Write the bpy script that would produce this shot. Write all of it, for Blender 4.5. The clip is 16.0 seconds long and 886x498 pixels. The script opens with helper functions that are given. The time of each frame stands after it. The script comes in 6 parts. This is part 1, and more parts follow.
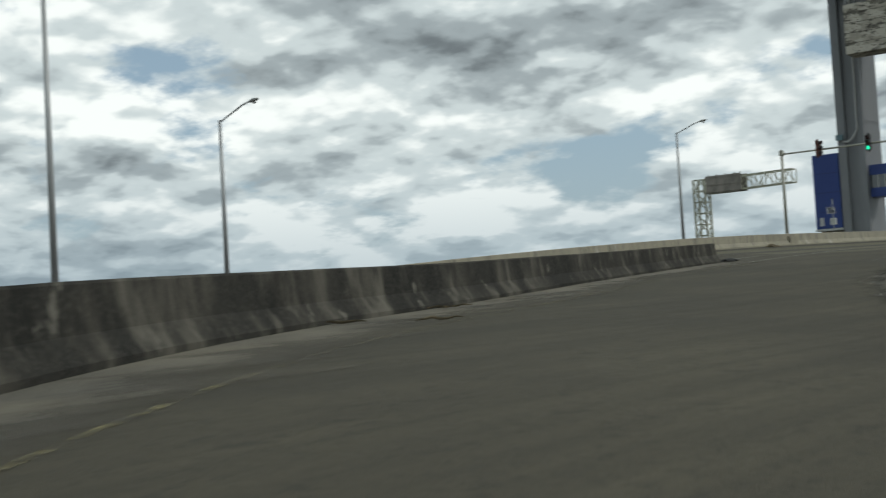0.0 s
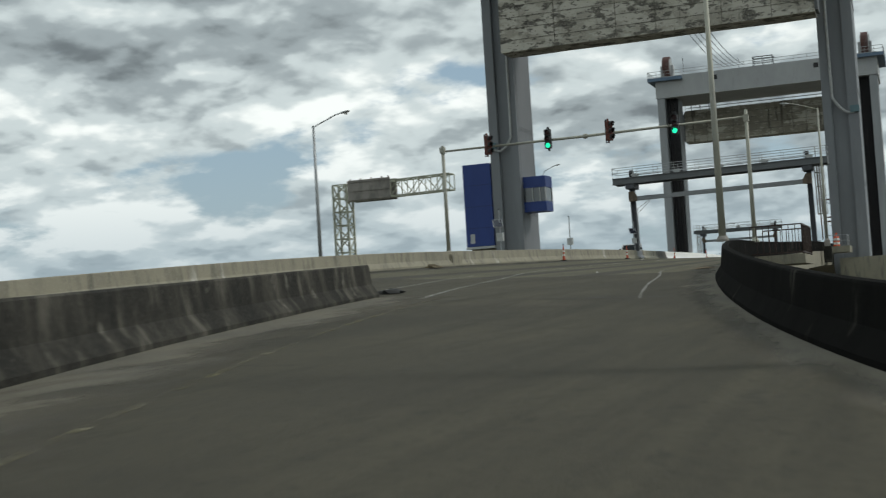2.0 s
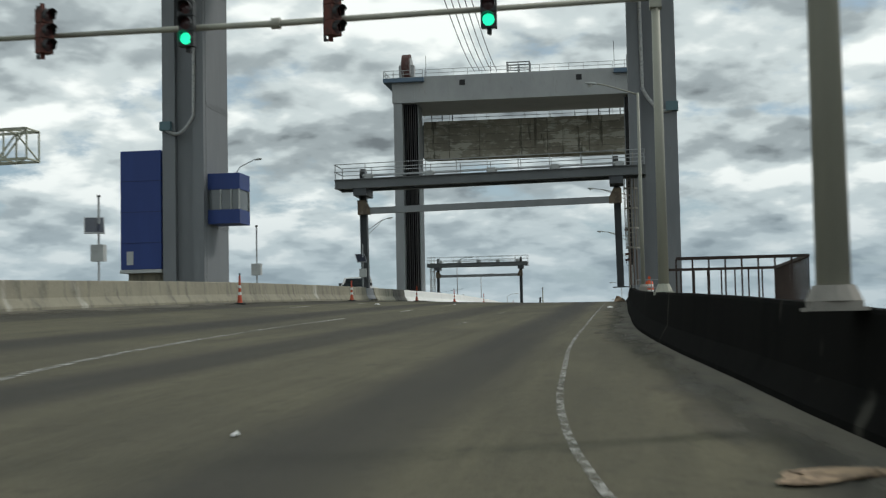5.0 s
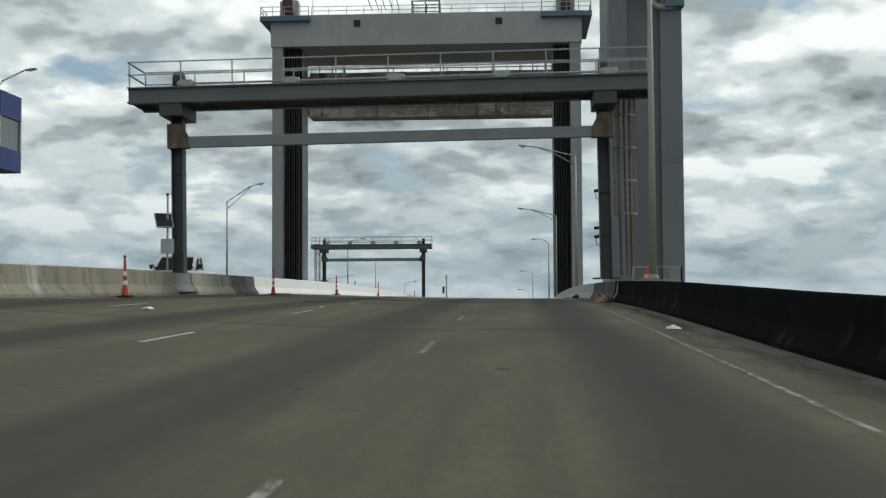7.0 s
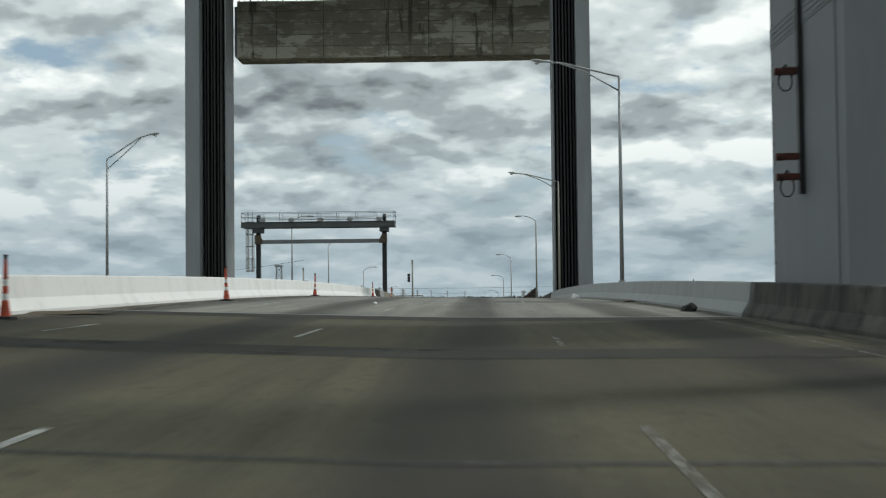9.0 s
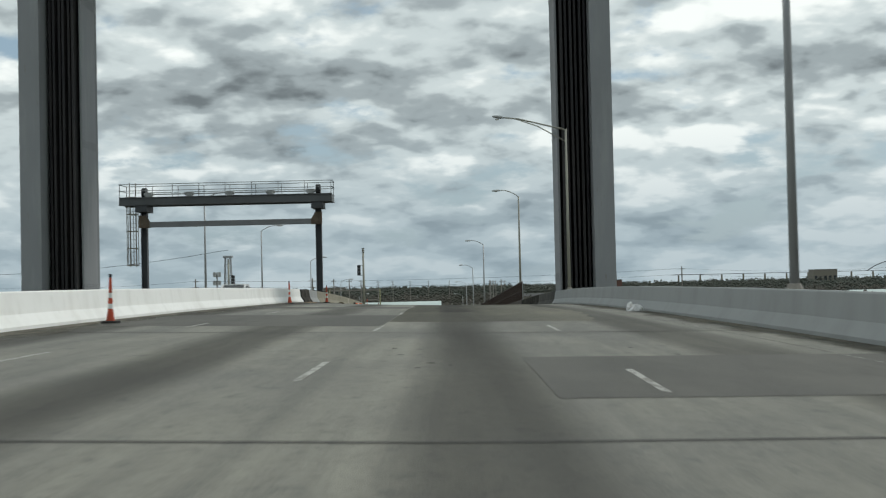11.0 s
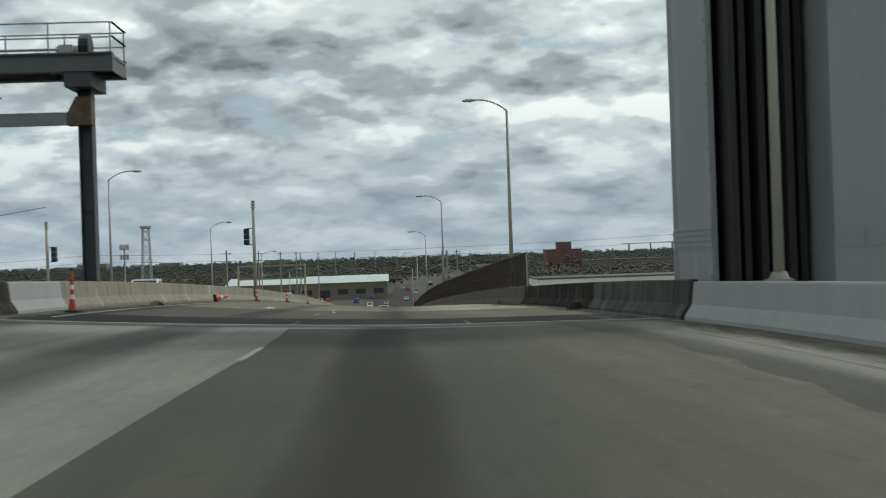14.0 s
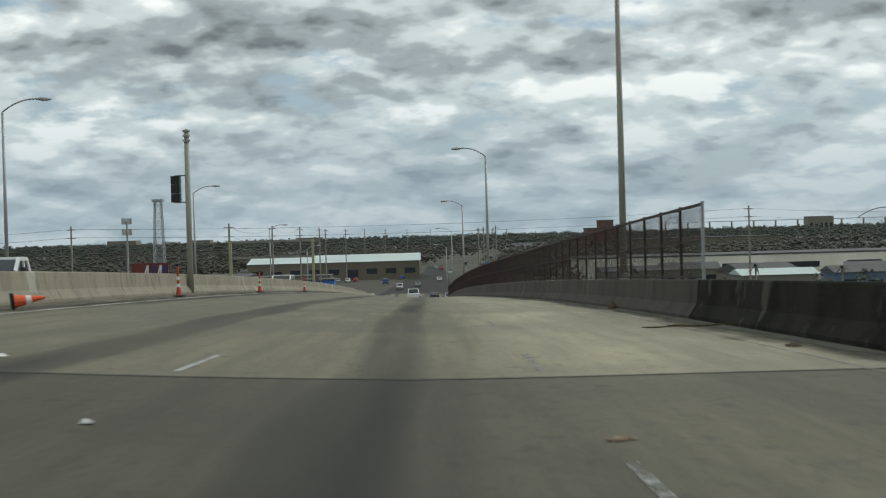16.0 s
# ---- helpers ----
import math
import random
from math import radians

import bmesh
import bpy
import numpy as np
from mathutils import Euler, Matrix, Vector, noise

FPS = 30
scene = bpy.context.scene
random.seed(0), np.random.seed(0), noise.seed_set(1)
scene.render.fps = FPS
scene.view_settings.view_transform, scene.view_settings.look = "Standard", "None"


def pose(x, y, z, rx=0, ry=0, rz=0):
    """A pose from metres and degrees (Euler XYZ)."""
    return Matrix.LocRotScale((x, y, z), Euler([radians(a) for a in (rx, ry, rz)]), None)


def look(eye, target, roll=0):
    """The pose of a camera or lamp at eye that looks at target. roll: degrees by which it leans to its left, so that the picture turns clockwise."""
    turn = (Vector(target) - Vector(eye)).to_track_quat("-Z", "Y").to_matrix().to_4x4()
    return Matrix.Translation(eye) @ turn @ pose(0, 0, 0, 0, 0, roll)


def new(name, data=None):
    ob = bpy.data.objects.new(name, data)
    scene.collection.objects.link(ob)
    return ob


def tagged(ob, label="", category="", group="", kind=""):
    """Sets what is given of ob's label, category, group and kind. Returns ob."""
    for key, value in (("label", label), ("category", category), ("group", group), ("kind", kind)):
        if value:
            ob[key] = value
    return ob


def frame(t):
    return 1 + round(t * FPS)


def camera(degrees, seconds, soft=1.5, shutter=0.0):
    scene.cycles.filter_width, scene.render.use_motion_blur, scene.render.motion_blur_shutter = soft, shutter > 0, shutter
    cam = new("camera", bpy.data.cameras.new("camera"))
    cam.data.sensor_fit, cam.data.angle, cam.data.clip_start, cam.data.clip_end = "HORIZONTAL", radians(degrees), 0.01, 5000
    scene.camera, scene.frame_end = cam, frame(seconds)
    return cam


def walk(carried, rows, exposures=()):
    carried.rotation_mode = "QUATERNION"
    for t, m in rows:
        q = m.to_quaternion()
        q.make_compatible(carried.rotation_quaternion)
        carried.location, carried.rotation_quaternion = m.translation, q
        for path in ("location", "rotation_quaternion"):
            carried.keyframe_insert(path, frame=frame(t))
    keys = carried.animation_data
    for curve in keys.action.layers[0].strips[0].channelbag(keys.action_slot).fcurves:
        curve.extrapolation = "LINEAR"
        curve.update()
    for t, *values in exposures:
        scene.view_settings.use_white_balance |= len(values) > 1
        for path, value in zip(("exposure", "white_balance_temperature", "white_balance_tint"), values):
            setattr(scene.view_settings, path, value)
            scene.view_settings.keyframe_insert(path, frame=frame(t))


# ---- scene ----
cam = camera(37.9, 16.0, 1.2, 0.3)
PATH = [
    (0, (23.888, -146.64, -3.19), (22.703, -145.032, -3.087), -3.3),
    (0.5, (21.813, -143.125, -2.889), (20.786, -141.412, -2.783), -3.8),
    (1, (19.411, -138.447, -2.611), (18.513, -136.663, -2.507), -4.1),
    (1.5, (16.897, -132.749, -2.375), (16.1, -130.917, -2.274), -4.1),
    (2, (14.571, -127.194, -2.132), (13.874, -125.322, -2.037), -3.5),
    (2.5, (12.5, -121.215, -1.837), (11.912, -119.306, -1.736), -3.0),
    (3, (10.746, -114.987, -1.584), (10.251, -113.052, -1.489), -2.7),
    (3.5, (9.204, -108.615, -1.287), (8.79, -106.662, -1.181), -2.2),
    (4, (7.944, -102.04, -0.951), (7.588, -100.075, -0.83), -1.9),
    (4.5, (6.745, -95.19, -0.557), (6.433, -93.218, -0.425), -1.6),
    (4.7, (6.284, -92.303, -0.404), (5.985, -90.329, -0.278), -1.5),
    (6.8, (2.574, -58.852, 0.711), (2.451, -56.858, 0.817), 0.6),
    (7, (2.139, -55.311, 0.82), (2.022, -53.317, 0.917), -0.3),
    (7.5, (1.34, -46.714, 1.127), (1.237, -44.719, 1.211), -0.4),
    (8, (0.564, -38.166, 1.497), (0.474, -36.17, 1.582), -0.6),
    (8.5, (0.064, -29.656, 1.684), (-0.011, -27.659, 1.766), -0.7),
    (9, (-0.39, -20.262, 1.997), (-0.448, -18.264, 2.068), -0.6),
    (9.2, (-0.505, -16.167, 2.073), (-0.553, -14.169, 2.142), -0.4),
    (11.5, (-0.966, 23.805, 2.887), (-0.956, 25.805, 2.923), -1.3),
    (12, (-0.958, 32.657, 2.92), (-0.937, 34.657, 2.939), -1.0),
    (12.5, (-0.947, 41.863, 2.984), (-0.91, 43.863, 3.002), -1.1),
    (13, (-0.81, 50.922, 2.874), (-0.762, 52.921, 2.886), -1.3),
    (13.5, (-0.604, 59.954, 2.951), (-0.539, 61.953, 2.949), -1.7),
    (14, (-0.406, 68.761, 2.896), (-0.328, 70.759, 2.901), -1.9),
    (14.5, (-0.264, 77.36, 2.818), (-0.18, 79.359, 2.812), -1.5),
    (15, (-0.265, 86.306, 2.736), (-0.171, 88.304, 2.723), -1.6),
    (15.5, (-0.21, 95.362, 2.568), (-0.153, 97.361, 2.54), -2.2),
    (16, (0.048, 103.034, 2.292), (0.073, 105.034, 2.266), -1.6),
]
walk(cam, [(t, look(eye, target, roll)) for t, eye, target, roll in PATH], [(0.0, 0.0), (16.0, 0.0)])

# ---- world and sun ----
SUN_FROM = Vector((0.80, 0.42, 0.80)).normalized()


def build_world():
    world = bpy.data.worlds.new("sky")
    scene.world = world
    world.use_nodes = True
    nt = world.node_tree
    nt.nodes.clear()
    nd = lambda kind: nt.nodes.new(kind)
    out, bg = nd("ShaderNodeOutputWorld"), nd("ShaderNodeBackground")
    sky = nd("ShaderNodeTexSky")
    sky.sky_type, sky.sun_disc = "NISHITA", False
    sky.sun_elevation = math.asin(SUN_FROM.z)
    sky.sun_rotation = math.atan2(SUN_FROM.x, SUN_FROM.y)
    co = nd("ShaderNodeTexCoord")
    sep = nd("ShaderNodeSeparateXYZ")
    nt.links.new(co.outputs["Generated"], sep.inputs[0])

    def mth(op, a, b=None, clamp=False):
        n = nd("ShaderNodeMath")
        n.operation, n.use_clamp = op, clamp
        for i, v in enumerate((a, b)):
            if v is None:
                continue
            if isinstance(v, (int, float)):
                n.inputs[i].default_value = v
            else:
                nt.links.new(v, n.inputs[i])
        return n.outputs[0]

    # a broken deck of heaped clouds seen from below: crowded into thin rows towards the horizon, wide and flat-based overhead
    def deck(lift):
        near = nd("ShaderNodeMath")
        near.operation = "DIVIDE"
        near.inputs[0].default_value = 1.0
        nt.links.new(mth("ADD", mth("MAXIMUM", sep.outputs[2], 0.0), 0.30 + lift), near.inputs[1])
        spread = nd("ShaderNodeVectorMath")
        spread.operation = "SCALE"
        nt.links.new(co.outputs["Generated"], spread.inputs[0])
        nt.links.new(near.outputs[0], spread.inputs[3])
        flat = nd("ShaderNodeVectorMath")
        flat.operation = "MULTIPLY"
        nt.links.new(spread.outputs[0], flat.inputs[0])
        flat.inputs[1].default_value = (1.0, 1.0, 0.0)
        return flat.outputs[0]

    def shifted(lift, off):
        move = nd("ShaderNodeVectorMath")
        move.operation = "ADD"
        nt.links.new(deck(lift), move.inputs[0])
        move.inputs[1].default_value = (*off, 0.0)
        return move.outputs[0]

    def noise_at(place, scale, detail, rough):
        n = nd("ShaderNodeTexNoise")
        n.inputs["Scale"].default_value, n.inputs["Detail"].default_value, n.inputs["Roughness"].default_value = scale, detail, rough
        nt.links.new(place, n.inputs["Vector"])
        return n

    def heaps_at(lift, scale, off):
        """Rounded heaps whose outline is broken by noise."""
        place = shifted(lift, off)
        warp = nd("ShaderNodeVectorMath")
        warp.operation = "MULTIPLY_ADD"
        nt.links.new(noise_at(place, scale * 1.5, 4.0, 0.5).outputs["Color"], warp.inputs[0])
        warp.inputs[1].default_value = (0.75 / scale, 0.75 / scale, 0.0)
        nt.links.new(place, warp.inputs[2])
        v = nd("ShaderNodeTexVoronoi")
        v.feature = "SMOOTH_F1"
        v.inputs["Scale"].default_value, v.inputs["Detail"].default_value = scale, 2.0
        v.inputs["Roughness"].default_value, v.inputs["Lacunarity"].default_value, v.inputs["Smoothness"].default_value = 0.45, 2.3, 0.45
        nt.links.new(warp.outputs[0], v.inputs["Vector"])
        return mth("SUBTRACT", 0.5, v.outputs["Distance"])

    def ramp(fac, stops):
        r = nd("ShaderNodeValToRGB")
        els = r.color_ramp.elements
        while len(els) < len(stops):
            els.new(0.5)
        for e, (p, c) in zip(els, stops):
            e.position, e.color = p, (*c, 1)
        r.color_ramp.interpolation = "EASE"
        nt.links.new(fac, r.inputs[0])
        return r.outputs[0]

    def mix(fac, a, b):
        m = nd("ShaderNodeMix")
        m.data_type = "RGBA"
        for s, v in ((m.inputs[0], fac), (m.inputs[6], a), (m.inputs[7], b)):
            if isinstance(v, tuple):
                s.default_value = (*v, 1)
            elif isinstance(v, float):
                s.default_value = v
            else:
                nt.links.new(v, s)
        return m.outputs[2]

    scaled = nd("ShaderNodeVectorMath")
    scaled.operation = "SCALE"
    nt.links.new(sky.outputs[0], scaled.inputs[0])
    scaled.inputs[3].default_value = 0.09
    thin = mix(0.5, scaled.outputs[0], (0.36, 0.50, 0.58))
    # each heap is bright on its upper side and grey beneath; scale, step towards the light, weight, offset
    tone_at = 0.585
    for scale, step, weight, off in ((1.5, 0.055, 0.50, (6.2, 5.1)), (3.2, 0.028, 0.62, (8.8, 1.3)), (7.0, 0.013, 0.55, (4.3, 2.2))):
        up = mth("SUBTRACT", heaps_at(0.0, scale, off), heaps_at(step, scale, off))
        tone_at = mth("ADD", mth("MULTIPLY", up, weight), tone_at)
    thick = noise_at(shifted(0.0, (2.7, 9.1)), 1.5, 4.0, 0.5).outputs[0]
    fine = noise_at(shifted(0.0, (5.5, 3.9)), 11.0, 7.0, 0.6).outputs[0]
    tone_at = mth("ADD", tone_at, mth("MULTIPLY", mth("SUBTRACT", 0.5, thick), 1.15))
    tone_at = mth("ADD", tone_at, mth("MULTIPLY", mth("SUBTRACT", fine, 0.5), 0.35), True)
    tone = ramp(tone_at, [(0.0, (0.165, 0.195, 0.208)), (0.30, (0.35, 0.408, 0.425)), (0.60, (0.61, 0.69, 0.695)), (0.92, (0.96, 1.015, 0.985))])
    gap = mth("ADD", noise_at(shifted(0.0, (1.0, 7.0)), 2.6, 6.0, 0.6).outputs[0], mth("MULTIPLY", heaps_at(0.0, 3.4, (8.8, 1.3)), 0.25))
    cloudy = mix(ramp(gap, [(0.24, (0, 0, 0)), (0.36, (1, 1, 1))]), thin, tone)
    # thin haze low over the ground
    low = ramp(sep.outputs[2], [(0.0, (1, 1, 1)), (0.15, (0.0, 0.0, 0.0))])
    hazy = mix(mth("MULTIPLY", low, 0.75), cloudy, (0.33, 0.43, 0.49))
    nt.links.new(hazy, bg.inputs[0])
    bg.inputs[1].default_value = 1.0
    nt.links.new(bg.outputs[0], out.inputs[0])


build_world()
sun_data = bpy.data.lights.new("sun", "SUN")
sun_data.energy, sun_data.angle, sun_data.color = 1.3, radians(9), (1.0, 0.985, 0.93)
sun_lamp = new("sun", sun_data)
sun_lamp.matrix_basis = look((0, 0, 60), Vector((0, 0, 60)) - SUN_FROM)

# ---- materials ----


def material(name, base, rough=0.8, metal=0.0, spots=(), bump=0.0, bump_scale=40.0, streak=None, emit=None, spec=0.5):
    """spots: (scale, low, high, colour, strength, stretch) layers of noise mixed over the base; streak: dark runs down a face."""
    m = bpy.data.materials.new(name)
    m.use_nodes = True
    nt = m.node_tree
    bsdf = nt.nodes["Principled BSDF"]
    bsdf.inputs["Roughness"].default_value, bsdf.inputs["Metallic"].default_value = rough, metal
    bsdf.inputs["Specular IOR Level"].default_value = spec
    geo = nt.nodes.new("ShaderNodeNewGeometry")
    color = None

    def noise_tex(scale, detail=6.0, stretch=(1, 1, 1), rough_=0.6):
        mp = nt.nodes.new("ShaderNodeMapping")
        mp.inputs["Scale"].default_value = stretch
        nt.links.new(geo.outputs["Position"], mp.inputs[0])
        n = nt.nodes.new("ShaderNodeTexNoise")
        n.inputs["Scale"].default_value, n.inputs["Detail"].default_value, n.inputs["Roughness"].default_value = scale, detail, rough_
        nt.links.new(mp.outputs[0], n.inputs["Vector"])
        return n.outputs[0]

    for scale, low, high, tint, strength, stretch in spots:
        r = nt.nodes.new("ShaderNodeMapRange")
        r.inputs[1].default_value, r.inputs[2].default_value, r.inputs[4].default_value = low, high, strength
        nt.links.new(noise_tex(scale, 7.0, stretch), r.inputs[0])
        mx = nt.nodes.new("ShaderNodeMix")
        mx.data_type = "RGBA"
        nt.links.new(r.outputs[0], mx.inputs[0])
        if color is None:
            mx.inputs[6].default_value = (*base, 1)
        else:
            nt.links.new(color, mx.inputs[6])
        mx.inputs[7].default_value = (*tint, 1)
        color = mx.outputs[2]
    if color is None:
        bsdf.inputs["Base Color"].default_value = (*base, 1)
    else:
        nt.links.new(color, bsdf.inputs["Base Color"])
    if bump:
        b = nt.nodes.new("ShaderNodeBump")
        b.inputs["Strength"].default_value, b.inputs["Distance"].default_value = bump, 0.02
        nt.links.new(noise_tex(bump_scale), b.inputs["Height"])
        nt.links.new(b.outputs[0], bsdf.inputs["Normal"])
    if emit:
        bsdf.inputs["Emission Color"].default_value, bsdf.inputs["Emission Strength"].default_value = (*emit[0], 1), emit[1]
    return m


ONE = (1, 1, 1)
OIL = (0.043, 0.041, 0.036)


def road_mat(name, k, lanes=0.0, tint=(1, 1, 1), clean_side=False):
    """lanes: how dark the oil strip along the middle of each lane is."""
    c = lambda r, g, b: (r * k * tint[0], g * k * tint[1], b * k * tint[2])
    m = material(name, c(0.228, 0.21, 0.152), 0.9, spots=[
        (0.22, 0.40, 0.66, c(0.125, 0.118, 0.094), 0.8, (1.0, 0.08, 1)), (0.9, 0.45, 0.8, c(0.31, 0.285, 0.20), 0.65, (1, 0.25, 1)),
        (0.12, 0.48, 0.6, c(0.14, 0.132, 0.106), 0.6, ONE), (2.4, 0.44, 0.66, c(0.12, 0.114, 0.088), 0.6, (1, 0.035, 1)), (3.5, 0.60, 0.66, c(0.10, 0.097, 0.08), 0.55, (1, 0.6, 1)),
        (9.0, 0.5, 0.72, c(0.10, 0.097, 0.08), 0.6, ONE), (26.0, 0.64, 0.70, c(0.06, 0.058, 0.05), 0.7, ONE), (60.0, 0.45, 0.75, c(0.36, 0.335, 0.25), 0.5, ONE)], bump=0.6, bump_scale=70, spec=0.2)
    if lanes:
        nt = m.node_tree
        bsdf = nt.nodes["Principled BSDF"]
        geo = nt.nodes.new("ShaderNodeNewGeometry")
        sx = nt.nodes.new("ShaderNodeSeparateXYZ")
        nt.links.new(geo.outputs["Position"], sx.inputs[0])

        def mt(op, u, v=0.0):
            n = nt.nodes.new("ShaderNodeMath")
            n.operation = op
            for i, q in enumerate((u, v)):
                if isinstance(q, float):
                    n.inputs[i].default_value = q
                else:
                    nt.links.new(q, n.inputs[i])
            return n.outputs[0]

        nz = nt.nodes.new("ShaderNodeTexNoise")
        nz.inputs["Scale"].default_value = 0.07
        nt.links.new(geo.outputs["Position"], nz.inputs["Vector"])
        wave = mt("COSINE", mt("MULTIPLY", mt("ADD", mt("ADD", sx.outputs[0], 0.3), mt("MULTIPLY", nz.outputs[0], 0.6)), 2 * math.pi / 4.0))
        mr = nt.nodes.new("ShaderNodeMapRange")
        mr.inputs[1].default_value, mr.inputs[2].default_value, mr.inputs[4].default_value = 0.0, 1.0, lanes
        mr.interpolation_type = "SMOOTHSTEP"
        nt.links.new(wave, mr.inputs[0])
        nz2 = nt.nodes.new("ShaderNodeTexNoise")
        nz2.inputs["Scale"].default_value, nz2.inputs["Detail"].default_value = 0.5, 6.0
        mp = nt.nodes.new("ShaderNodeMapping")
        mp.inputs["Scale"].default_value = (1.6, 0.09, 1)
        nt.links.new(geo.outputs["Position"], mp.inputs[0])
        nt.links.new(mp.outputs[0], nz2.inputs["Vector"])
        mx = nt.nodes.new("ShaderNodeMix")
        mx.data_type = "RGBA"
        oil = mt("MULTIPLY", mr.outputs[0], mt("ADD", nz2.outputs[0], 0.45))
        if clean_side:
            # the outer lane carries little traffic and keeps its pale surface
            fade = nt.nodes.new("ShaderNodeMapRange")
            fade.inputs[1].default_value, fade.inputs[2].default_value, fade.inputs[3].default_value, fade.inputs[4].default_value = 0.2, 2.2, 1.0, 0.0
            nt.links.new(sx.outputs[0], fade.inputs[0])
            oil = mt("MAXIMUM", mt("MULTIPLY", oil, fade.outputs[0]), mt("MULTIPLY", fade.outputs[0], 0.52))
        nt.links.new(oil, mx.inputs[0])
        old = bsdf.inputs["Base Color"].links[0].from_socket
        nt.links.new(old, mx.inputs[6])
        mx.inputs[7].default_value = (*OIL, 1)
        nt.links.new(mx.outputs[2], bsdf.inputs["Base Color"])
    return m


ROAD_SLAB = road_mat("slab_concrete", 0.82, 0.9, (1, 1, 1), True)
# k also carries cloud shade on ramp and approach, sunshine on span and descent
ROAD_RAMP, ROAD, ROAD_SPAN, ROAD_DOWN = road_mat("ramp_concrete_shaded", 0.30, 0.0, (1.0, 0.98, 0.95)), road_mat("approach_concrete_shaded", 0.51, 0.85, (1.0, 0.98, 0.9)), road_mat("span_concrete_sunlit", 1.28, 0.7, (0.95, 1.0, 1.18)), road_mat("descent_concrete_sunlit", 1.6, 0.85, (1, 1, 0.97), True)
ASPHALT = material("asphalt", (0.042, 0.042, 0.039), 0.85, spots=[
    (0.5, 0.4, 0.7, (0.06, 0.058, 0.052), 0.7, (1, 0.2, 1)), (40.0, 0.5, 0.75, (0.09, 0.087, 0.08), 0.5, ONE)], bump=0.4, bump_scale=120, spec=0.12)
DIRT = material("gutter_dirt", (0.125, 0.112, 0.083), 0.95, spots=[
    (0.9, 0.4, 0.62, (0.075, 0.070, 0.056), 0.9, (1, 0.4, 1)), (30.0, 0.45, 0.7, (0.18, 0.165, 0.125), 0.5, ONE)], bump=0.5, bump_scale=60)
PAINT = material("road_paint", (0.52, 0.515, 0.475), 0.7, spots=[
    (0.35, 0.50, 0.62, (0.20, 0.19, 0.16), 0.8, ONE), (14.0, 0.50, 0.66, (0.17, 0.16, 0.13), 0.7, ONE)])


def patchy(mat, low, high, scale=0.9, stretch=(1, 0.3, 1)):
    """Lets a thin layer break up into patches."""
    nt = mat.node_tree
    geo, mp, n = nt.nodes.new("ShaderNodeNewGeometry"), nt.nodes.new("ShaderNodeMapping"), nt.nodes.new("ShaderNodeTexNoise")
    mp.inputs["Scale"].default_value = stretch
    n.inputs["Scale"].default_value, n.inputs["Detail"].default_value, n.inputs["Roughness"].default_value = scale, 8.0, 0.65
    r, t, mx = nt.nodes.new("ShaderNodeMapRange"), nt.nodes.new("ShaderNodeBsdfTransparent"), nt.nodes.new("ShaderNodeMixShader")
    r.inputs[1].default_value, r.inputs[2].default_value = low, high
    nt.links.new(geo.outputs["Position"], mp.inputs[0])
    nt.links.new(mp.outputs[0], n.inputs["Vector"])
    nt.links.new(n.outputs[0], r.inputs[0])
    nt.links.new(r.outputs[0], mx.inputs[0])
    nt.links.new(t.outputs[0], mx.inputs[1])
    nt.links.new(nt.nodes["Principled BSDF"].outputs[0], mx.inputs[2])
    nt.links.new(mx.outputs[0], nt.nodes["Material Output"].inputs[0])




def drifted(mat, at_right):
    """Dirt lies thick at one side of its strip and thins out towards the other."""
    nt = mat.node_tree
    uv, sx, r, add = nt.nodes.new("ShaderNodeUVMap"), nt.nodes.new("ShaderNodeSeparateXYZ"), nt.nodes.new("ShaderNodeMapRange"), nt.nodes.new("ShaderNodeMath")
    uv.uv_map = "across"
    nt.links.new(uv.outputs[0], sx.inputs[0])
    a, b = (0.0, 1.0) if at_right else (1.0, 0.0)
    r.inputs[1].default_value, r.inputs[2].default_value, r.inputs[3].default_value, r.inputs[4].default_value = a, b, -0.42, 0.34
    nt.links.new(sx.outputs[0], r.inputs[0])
    mask = nt.nodes["Mix Shader"].inputs[0].links[0].from_node
    nt.links.new(mask.inputs[0].links[0].from_socket, add.inputs[0])
    nt.links.new(r.outputs[0], add.inputs[1])
    nt.links.new(add.outputs[0], mask.inputs[0])


DIRT_L = DIRT.copy()
for dirt, at_right in ((DIRT, True), (DIRT_L, False)):
    patchy(dirt, 0.30, 0.72, 1.6, (1, 0.22, 1))
    drifted(dirt, at_right)
patchy(PAINT, 0.26, 0.56, 11.0, ONE)
PAINT_OLD = material("worn_road_paint", (0.36, 0.355, 0.325), 0.7, spots=[(0.3, 0.45, 0.62, (0.19, 0.18, 0.15), 0.8, ONE), (14.0, 0.46, 0.62, (0.15, 0.142, 0.118), 0.8, ONE)])
patchy(PAINT_OLD, 0.40, 0.60, 9.0, ONE)
PAINT_YELLOW = material("worn_yellow_paint", (0.19, 0.165, 0.075), 0.8, spots=[(0.6, 0.45, 0.62, (0.14, 0.125, 0.085), 0.8, ONE)])
patchy(PAINT_YELLOW, 0.48, 0.72, 5.0, (1, 0.5, 1))
JOINT = material("joint_rubber", (0.035, 0.034, 0.032), 0.9, spots=[(8.0, 0.5, 0.7, (0.12, 0.11, 0.1), 0.6, ONE)])
